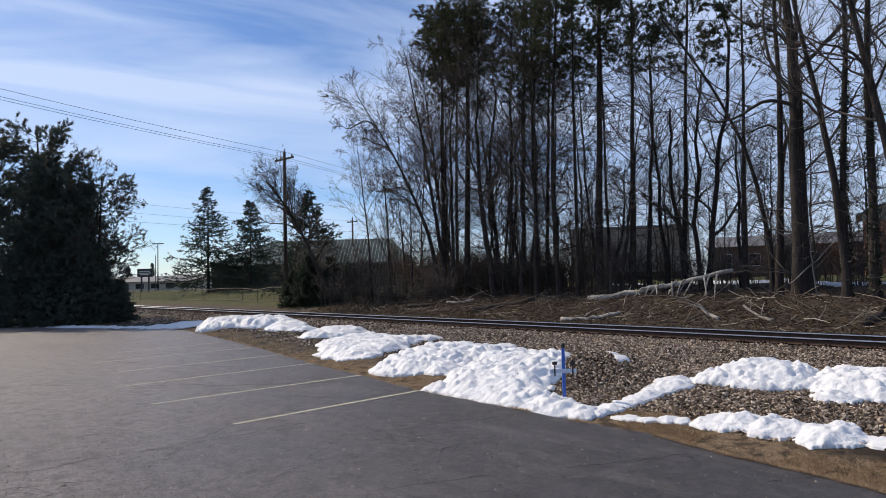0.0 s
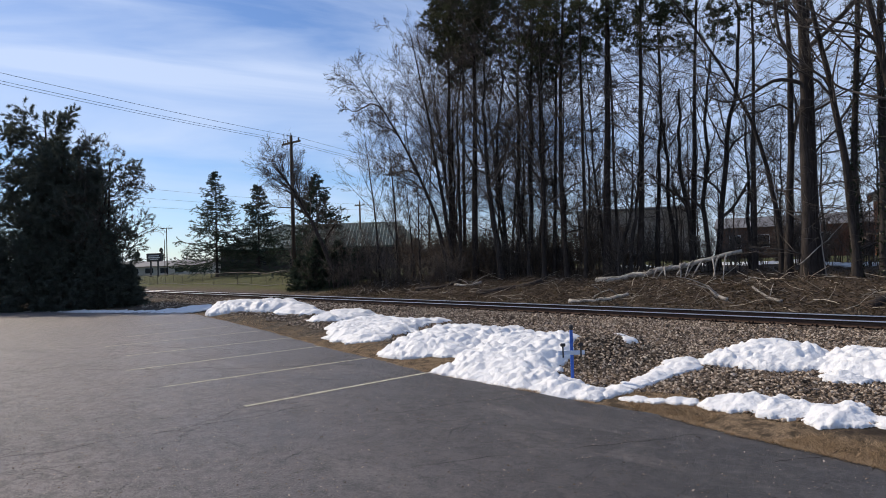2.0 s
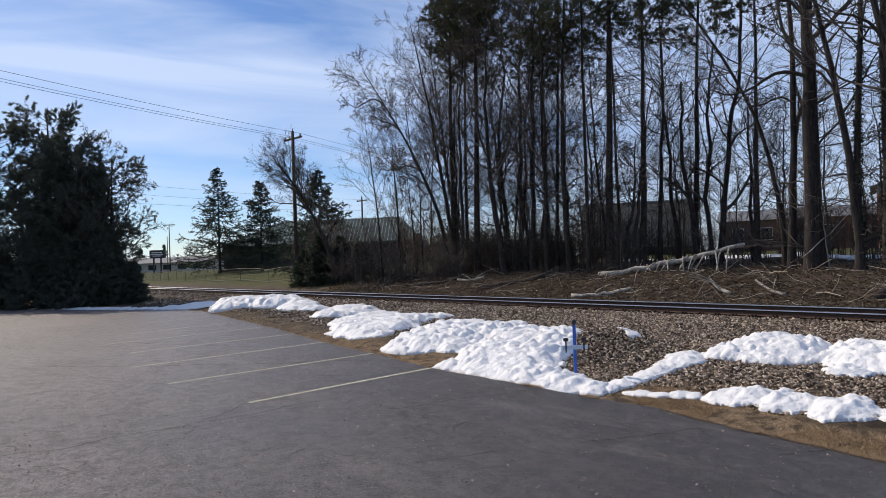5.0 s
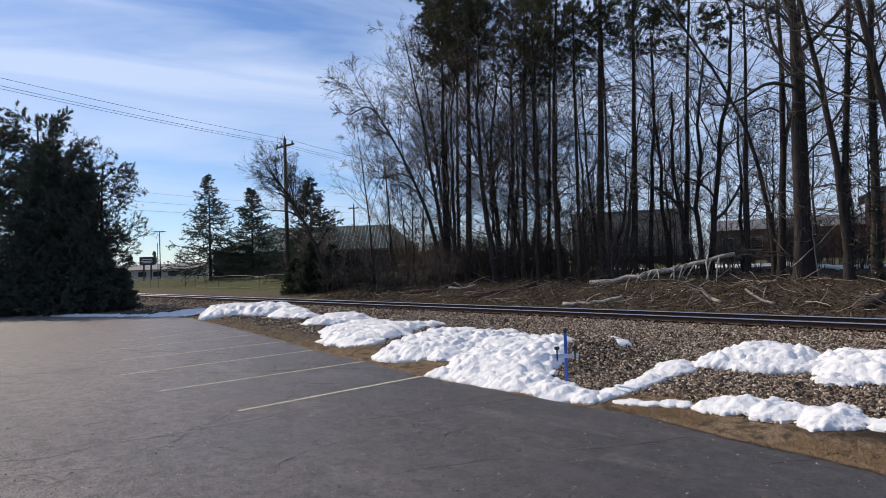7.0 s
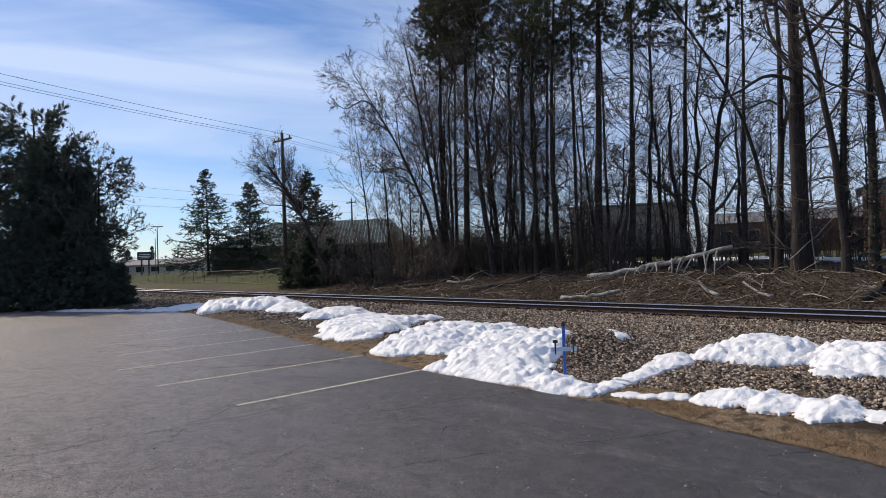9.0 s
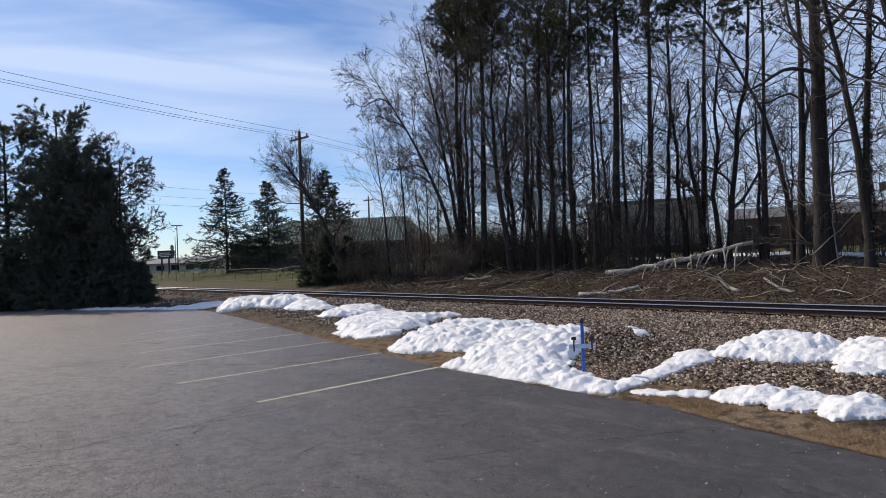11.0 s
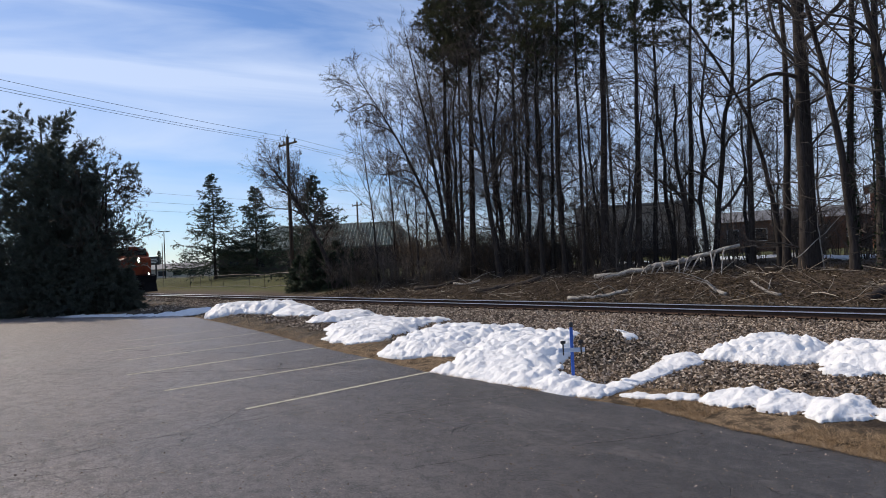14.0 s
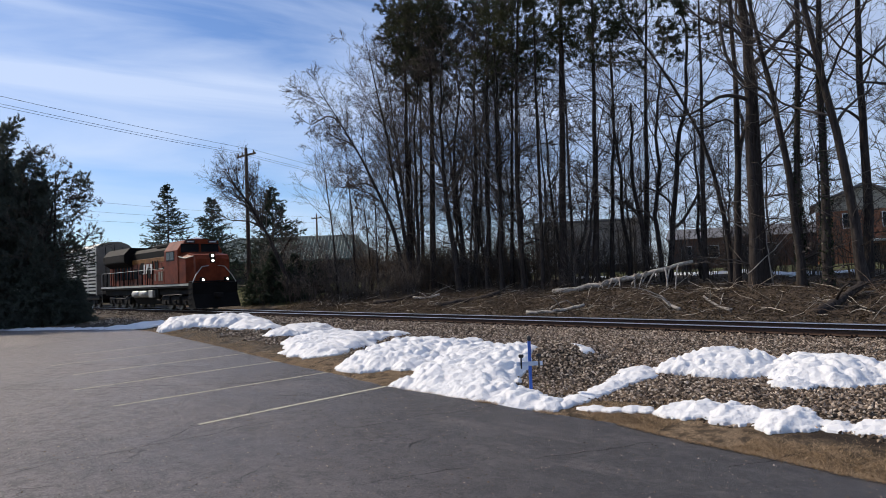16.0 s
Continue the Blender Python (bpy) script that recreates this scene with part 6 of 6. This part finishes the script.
def thicket():
    rng = random.Random(44)
    k = [shrub("brush", on_land(*spot(-9.0, 53.0)), 720, 4.2, 18, "tall leafless thicket before the green roof", "brush under the trees", "twig"),
         shrub("brush", on_land(*spot(-6.0, 50.0)), 721, 3.6, 18, "tall leafless thicket before the green roof", "brush under the trees", "twig")]
    for i in range(13):
        px = rng.uniform(-11.5, 0.5)
        x, y = spot(px, rng.uniform(46, 58))
        if y < 23:
            continue
        s = rng.uniform(0.8, 1.35)
        copy_thing(k[i % 2], on_land(x, y, rng.uniform(0, 360)) @ Matrix.Diagonal((s, s, s, 1)))


def far_trees():
    k = [bare_tree("bare_tree", on_land(*spot(-84, 170)), 800, 8.0, 0.16, "far bare tree along the road", clear=0.2, limbs=12, dense=0.8, group="far trees"),
         bare_tree("bare_tree", on_land(*spot(-62, 175)), 801, 9.0, 0.16, "far bare tree along the road", clear=0.2, limbs=12, dense=0.8, group="far trees")]
    sp = spruce_tree("spruce_tree", on_land(*spot(-78, 180)), 802, 7.5, 2.2, "far small spruce along the road", "far trees")
    rng = random.Random(2)
    for i in range(26):
        px, py = rng.uniform(-105, 10), rng.uniform(165, 210)
        s = rng.uniform(0.7, 1.15)
        copy_thing(sp if i % 7 == 0 else k[i % 2], on_land(*spot(px, py), rng.uniform(0, 360)) @ Matrix.Diagonal((s * 1.2, s * 1.2, s, 1)))


poles_and_wires()
fence()
buildings()
fallen_wood()
litter()
far_trees()
thicket()

# ---- the train ----
def bogie(t, x, axles, pitch, r, mat="grime"):
    """A wheeled bogie under a vehicle; returns its wheelsets."""
    bg = part("bogie", Build().box((x, 0, 0.62), ((axles - 1) * pitch + 1.1, 1.7, 0.25), bevel=0.04), M[mat], t)
    for s in (-1, 1):
        b = Build().box((x, s * 1.12, 0.66), ((axles - 1) * pitch + 1.6, 0.18, 0.62), bevel=0.08)
        for i in range(axles):
            b.box((x + (i - (axles - 1) / 2) * pitch, s * 1.2, 0.55), (0.36, 0.14, 0.36), bevel=0.04)
        for i in range(axles - 1):
            b.tube([(x + (i + 0.5 - (axles - 1) / 2) * pitch, s * 1.19, 0.48), (x + (i + 0.5 - (axles - 1) / 2) * pitch, s * 1.19, 0.95)], 0.13, 8)
        part("side_frame", b, M[mat], bg)
    sets = []
    for i in range(axles):
        b = Build()
        for s in (-1, 1):
            b.tube([(0, s * 0.70, 0), (0, s * 0.735, 0), (0, s * 0.7351, 0), (0, s * 0.86, 0)], [r + 0.025, r + 0.025, r, r - 0.01], 24)
        b.tube([(0, -0.9, 0), (0, 0.9, 0)], 0.09, 8)
        w = part("wheelset", b, M["steel"], t, "steel wheels on their axle")
        sets.append((w, x + (i - (axles - 1) / 2) * pitch, r))
    return sets


def locomotive():
    t = thing("locomotive", pose(0, TRACK_Y, RAIL_Z), "orange and black diesel freight locomotive with lit headlights", "locomotive", "freight train")
    part("underframe", Build().box((-11.5, 0, 1.60), (20.8, 2.9, 0.30), bevel=0.04), M["black"], t)
    # added dark block that stands for the shade between deck and bogies
    part("frame_skirt", Build().box((-11.5, 0, 1.25), (20.4, 2.3, 0.45), bevel=0.04), M["grime"], t, "dark fill for the shade under the walkway")
    for s in (-1, 1):
        part("sill_stripe", Build().box((-11.5, s * 1.462, 1.66), (20.6, 0.02, 0.13)), M["autorack"], t, "pale stripe along the walkway edge")
    hood = part("hood", Build().box((-13.1, 0, 2.52), (14.4, 1.76, 1.66), bevel=0.05), M["orange"], t, "orange long hood")
    part("yellow_band", Build().box((-13.1, 0, 3.50), (14.4, 1.78, 0.34), bevel=0.03), M["yellow"], t, "yellow band along the hood")
    part("hood_roof", Build().prism([(-0.88, 3.67), (-0.88, 4.1), (-0.6, 4.38), (0.6, 4.38), (0.88, 4.1), (0.88, 3.67)], "x", -20.3, -6.0), M["black"], t, "black hood roof")
    for i in range(15):
        for s in (-1, 1):
            part("door_seam", Build().box((-6.6 - i * 0.92, s * 0.886, 2.5), (0.05, 0.02, 1.5)), M["black"], hood)
    for i in range(5):
        part("vent", Build().box((-8.0 - i * 1.6, -0.892, 3.0 if i % 2 else 2.6), (0.7, 0.03, 0.75)), M["black"], hood, "dark louvre in the hood side")
    for s in (-1, 1):
        part("rear_panel", Build().box((-17.7, s * 0.89, 2.75), (5.0, 0.03, 1.1), bevel=0.01), M["black"], hood, "dark grille panels below the radiator")
        for k in range(6):
            part("panel_rib", Build().box((-15.5 - k * 0.86, s * 0.92, 2.75), (0.07, 0.05, 1.14)), M["orange"], hood)
        for k in range(3):
            part("dark_slot", Build().box((-9.3 - k * 0.55, s * 0.90, 2.95), (0.17, 0.03, 1.0)), M["black"], hood)
        for x, z, w, h in ((-6.75, 2.3, 0.34, 0.62), (-7.25, 2.3, 0.34, 0.62), (-8.1, 2.25, 0.26, 0.5)):
            part("cabinet_door", Build().box((x, s * 1.462, z), (w, 0.03, h), bevel=0.01), M["autorack_end"], hood, "worn pale cabinet door")
        part("pipe", Build().tube([(-3.2, s * 1.38, 1.05), (-6.8, s * 1.38, 1.0), (-7.4, s * 1.38, 0.7), (-8.1, s * 1.38, 0.7)], 0.028, 6), M["steel"], t, "worn steel pipe under the frame")
        part("pipe", Build().tube([(-14.4, s * 1.38, 1.1), (-15.6, s * 1.38, 0.8), (-19.6, s * 1.38, 0.85)], 0.028, 6), M["steel"], t, "worn steel pipe under the frame")
    part("walkway_tread", Build().box((-1.55, 0, 1.82), (0.7, 2.8, 0.08), bevel=0.02), M["grime"], t, "dark front platform")
    # the painted mark on the hood: plain slanted bars
    for i in range(4):
        part("painted_mark", Build().prism([(-13.6 + i * 0.8, 2.55), (-13.1 + i * 0.8, 2.55), (-12.88 + i * 0.8, 3.25), (-13.38 + i * 0.8, 3.25)], "y", -0.905, -0.885), M["white"] if i else M["black"], hood, "slanted bar of a painted mark")
    part("brake_box", Build().box((-8.2, 0, 4.42), (3.6, 1.5, 0.24), bevel=0.05), M["black"], t, "box on the hood roof")
    part("exhaust", Build().box((-11.6, 0, 4.46), (1.2, 0.8, 0.22), bevel=0.04), M["black"], t)
    rad = part("radiator", Build().prism([(-1.48, 3.55), (-1.48, 4.12), (-1.05, 4.62), (1.05, 4.62), (1.48, 4.12), (1.48, 3.55), (0.9, 3.15), (-0.9, 3.15)], "x", -20.9, -15.2), M["black"], t, "wide winged radiator housing")
    for s in (-1, 1):
        part("grille", Build().box((-18.0, s * 1.487, 3.83), (5.0, 0.02, 0.42)), M["grime"], rad)
    part("tail_box", Build().box((-20.7, 0, 2.5), (0.9, 1.9, 1.5), bevel=0.08), M["orange"], t)
    # cab with chamfered roof
    cab = part("cab", Build().prism([(-1.5, 1.75), (-1.5, 3.9), (-1.08, 4.52), (-0.4, 4.62), (0.4, 4.62), (1.08, 4.52), (1.5, 3.9), (1.5, 1.75)], "x", -6.1, -3.55), M["orange"], t, "orange cab")
    part("visor", Build().prism([(-1.2, 4.30), (-1.1, 4.5), (1.1, 4.5), (1.2, 4.30)], "x", -3.56, -3.25), M["orange"], cab, "visor over the windscreen")
    for s in (-1, 1):
        part("windscreen", Build().box((-3.535, s * 0.68, 4.02), (0.04, 1.20, 0.58), bevel=0.02), M["glass"], cab, "dark windscreen pane")
        win = part("side_window", Build().box((-4.9, s * 1.505, 3.55), (1.5, 0.03, 0.62), bevel=0.01), M["black"], cab)
        for k in (-0.37, 0.37):
            part("pane", Build().box((-4.9 + k, s * 1.52, 3.55), (0.66, 0.02, 0.5)), M["glass"], win, "dark glass")
        part("number_board", Build().box((-3.30, s * 0.75, 4.42), (0.14, 0.62, 0.2), bevel=0.01), M["sign"], cab, "dark number board with a pale bar")
        part("number_bar", Build().box((-3.225, s * 0.75, 4.42), (0.01, 0.44, 0.08)), M["white"], cab)
    part("horn", Build().tube([(-5.0, -0.3, 4.62), (-5.0, -0.3, 4.78), (-4.6, -0.3, 4.80)], 0.06, 8), M["grime"], cab)
    part("antenna_dome", Build().tube([(-4.4, 0.2, 4.6), (-4.4, 0.2, 4.72), (-4.4, 0.2, 4.78)], [0.35, 0.3, 0.12], 12), M["white"], cab, "pale aerial dome")
    # low cabinet beside the cab and grilles behind it
    for s in (-1, 1):
        part("cabinet", Build().box((-7.4, s * 1.15, 2.25), (2.2, 0.6, 1.0), bevel=0.04), M["orange"], t)
    # nose
    nose = part("nose", Build().prism([(-1.45, 1.75), (-1.40, 3.22), (-1.62, 3.50), (-3.56, 3.78), (-3.56, 1.75)], "y", -1.12, 1.12), M["orange"], t, "orange sloping nose")
    for s in (-1, 1):
        b = Build()
        b.v += [(-1.75, s * 1.12, 1.75), (-1.75, s * 1.12, 3.42), (-3.555, s * 1.12, 3.70), (-3.555, s * 1.12, 1.75), (-3.555, s * 1.46, 1.75), (-3.555, s * 1.46, 3.45), (-2.4, s * 1.40, 1.75), (-2.4, s * 1.40, 3.3)]
        b.f += [(0, 1, 7, 6), (6, 7, 5, 4), (1, 2, 5, 7), (0, 6, 4, 3), (3, 4, 5, 2)]
        part("nose_side", b, M["orange"], nose)
        # pale tube drawn in where sunlight catches the nose's edge
        part("nose_edge", Build().tube([(-1.75, s * 1.13, 3.43), (-2.4, s * 1.41, 3.32), (-3.5, s * 1.47, 3.47)], 0.03, 6), M["autorack"], nose, "pale line for the sunlit edge of the nose")
    part("nose_door", Build().box((-1.43, 0.55, 2.55), (0.06, 0.6, 1.5), bevel=0.02), M["orange"], nose)
    lamp = part("headlight_box", Build().box((-1.47, 0, 3.28), (0.18, 0.36, 0.62), bevel=0.03), M["black"], nose)
    for z in (3.43, 3.13):
        part("headlight", Build().tube([(-1.37, 0, z), (-1.34, 0, z)], [0.07, 0.066], 14), M["headlight"], lamp, "lit round headlight")
    # pilot, plough, coupler, ditch lights
    pil = part("pilot", Build().prism([(-0.55, 0.18), (-1.05, 1.05), (-1.05, 1.75), (-1.75, 1.75), (-1.75, 0.18)], "y", -1.48, 1.48), M["black"], t, "black pilot and snowplough")
    part("coupler", Build().box((-0.62, 0, 0.95), (0.9, 0.34, 0.32), bevel=0.06), M["grime"], pil)
    for s in (-1, 1):
        dl = part("ditch_light_box", Build().box((-1.12, s * 0.80, 1.92), (0.24, 0.3, 0.3), bevel=0.03), M["black"], t)
        part("ditch_light", Build().tube([(-1.0, s * 0.80, 1.93), (-0.97, s * 0.80, 1.93)], [0.058, 0.054], 14), M["headlight"], dl, "lit ditch light")
        part("front_rail", Build().tube([(-1.15, s * 1.42, 0.5), (-1.15, s * 1.42, 1.8), (-1.25, s * 1.2, 2.2), (-1.3, s * 0.75, 2.75), (-1.3, s * 0.3, 2.8)], 0.028, 6), M["autorack"], t, "pale front handrail")
        for k in range(4):
            part("step", Build().box((-1.5, s * 1.42, 0.45 + k * 0.33), (0.6, 0.2, 0.05)), M["grime"], t)
            part("rear_step", Build().box((-21.6, s * 1.42, 0.45 + k * 0.33), (0.6, 0.2, 0.05)), M["grime"], t)
    # side handrails
    for s in (-1, 1):
        pm = Build().tube([(0, 0, 0), (0, 0, 1.05)], 0.034, 6).mesh("handrail_post")
        pm.materials.append(M["black"])
        for i in range(14):
            o = part("handrail_post", pm, M["black"], t)
            o.matrix_basis = pose(-6.6 - i * 1.12, s * 1.42, 1.75)
        part("handrail", Build().tube([(-6.6, s * 1.42, 2.8), (-21.3, s * 1.42, 2.8)], 0.022, 6), M["autorack"], t)
        part("tail_rail", Build().tube([(-21.75, s * 1.42, 0.5), (-21.75, s * 1.42, 2.7), (-21.3, s * 1.42, 2.8)], 0.026, 6), M["autorack"], t)
    # tank, reservoirs
    part("fuel_tank", Build().prism([(-1.25, 0.95), (-1.25, 1.42), (1.25, 1.42), (1.25, 0.95), (0.9, 0.35), (-0.9, 0.35)], "x", -14.0, -8.2), M["grime"], t, "black fuel tank")
    for s in (-1, 1):
        for x in (-12.6, -10.9):
            part("air_reservoir", Build().tube([(x - 0.80, s * 1.30, 1.12), (x - 0.72, s * 1.30, 1.12), (x + 0.72, s * 1.30, 1.12), (x + 0.80, s * 1.30, 1.12)], [0.12, 0.25, 0.25, 0.12], 14), M["tank"], t, "silver air reservoir", True)
        part("valve_box", Build().box((-9.3, s * 1.32, 1.12), (0.9, 0.25, 0.5), bevel=0.03), M["tank"], t, "pale valve box")
    # drawn in to the true length and up to the true height
    for o in t.children_recursive:
        if not o.data.get("fitted"):
            o.data.transform(Matrix.Diagonal((0.94, 1.03, 1.045, 1)))
            o.data["fitted"] = 1
        o.matrix_basis.translation = [a * b for a, b in zip(o.matrix_basis.translation, (0.94, 1.03, 1.045))]
    sets = bogie(t, -4.7, 3, 1.85, 0.53) + bogie(t, -16.7, 3, 1.85, 0.53)
    return t, sets


def autorack():
    t = thing("car_carrier_wagon", pose(0, TRACK_Y, RAIL_Z), "tall enclosed galvanised car-carrying wagon with ribbed sides", "wagon", "freight train")
    part("underframe", Build().box((-14.0, 0, 0.95), (27.2, 2.7, 0.45), bevel=0.05), M["grime"], t)
    part("core", Build().box((-14.0, 0, 3.2), (26.4, 2.84, 4.1)), M["grime"], t, "dark inside behind the panels")
    outline = [(-1.5, 5.2)] + [(-1.5 * math.cos(a), 5.2 + 0.62 * math.sin(a)) for a in np.linspace(0.25, math.pi - 0.25, 9)] + [(1.5, 5.2)]
    part("roof", Build().prism([(float(p), float(q)) for p, q in outline], "x", -27.3, -0.7), M["autorack"], t, "arched pale steel roof")
    pm = Build().box((0, 0, 0), (2.45, 0.02, 3.95)).mesh("side_panel")
    pm.materials.append(M["grime"])
    b = Build()
    for k in range(13):
        b.box((0, -0.03, -1.83 + k * 0.305), (2.4, 0.035, 0.17))
    lm = b.mesh("louvre_sheet")
    lm.materials.append(M["autorack"])
    b = Build().box((0, 0, 0), (0.16, 0.10, 4.1), bevel=0.01)
    sm = b.mesh("stake")
    sm.materials.append(M["autorack"])
    for s, turn in ((-1, 0), (1, 180)):
        for i in range(10):
            o = part("side_panel", pm, M["autorack"], t)
            o.matrix_basis = pose(-2.1 - i * 2.64, s * 1.44, 3.2, 0, 0, turn)
            part("louvre_sheet", lm, M["autorack"], o, "pale ribbed sheet")
        for i in range(11):
            o = part("stake", sm, M["autorack"], t)
            o.matrix_basis = pose(-0.8 - i * 2.64, s * 1.46, 3.2)
    for x, sgn in ((-0.72, 1), (-27.28, -1)):
        prof = [(-1.46, 1.2), (-1.46, 5.2)] + [(-1.46 * math.cos(a), 5.2 + 0.60 * math.sin(a)) for a in np.linspace(0.25, math.pi - 0.25, 9)] + [(1.46, 5.2), (1.46, 1.2)]
        d = part("end_door", Build().prism([(float(p), float(q)) for p, q in prof], "x", x - 0.04, x + 0.04), M["autorack_end"], t, "tan folding end door")
        for y in (-0.72, 0.0, 0.72):
            part("hinge_line", Build().box((x + sgn * 0.05, y, 3.3), (0.04, 0.05, 4.1)), M["grime"], d)
        for z in (2.3, 4.4):
            part("door_bar", Build().box((x + sgn * 0.06, 0, z), (0.06, 2.8, 0.10)), M["autorack_end"], d)
    part("coupler", Build().box((-0.3, 0, 0.9), (0.9, 0.3, 0.3), bevel=0.05), M["grime"], t)
    sets = bogie(t, -3.2, 2, 1.75, 0.46) + bogie(t, -24.8, 2, 1.75, 0.46)
    return t, sets


engine, engine_sets = locomotive()
wagon, wagon_sets = autorack()


def motions():
    # the front coupler's x along the line
    way = [(0.0, -287.0), (12.0, -101.0), (13.0, -85.5), (14.0, -70.2), (14.5, -62.7), (15.0, -55.0), (15.5, -48.2), (16.0, -41.6)]
    walk(engine, [(t, pose(x, TRACK_Y, RAIL_Z)) for t, x in way])
    walk(wagon, [(t, pose(x - 21.2, TRACK_Y, RAIL_Z)) for t, x in way])
    ts = [p[0] for p in way]
    xs = [p[1] for p in way]
    for sets in (engine_sets, wagon_sets):
        for w, x, r in sets:
            rows = [(0.0, pose(x, 0, r))]
            for i in range(1, 481):
                t = i / 30
                turn = math.degrees((np.interp(t, ts, xs) - xs[0]) / r)
                rows.append((t, pose(x, 0, r, 0, turn % 360, 0)))
            walk(w, rows)


motions()
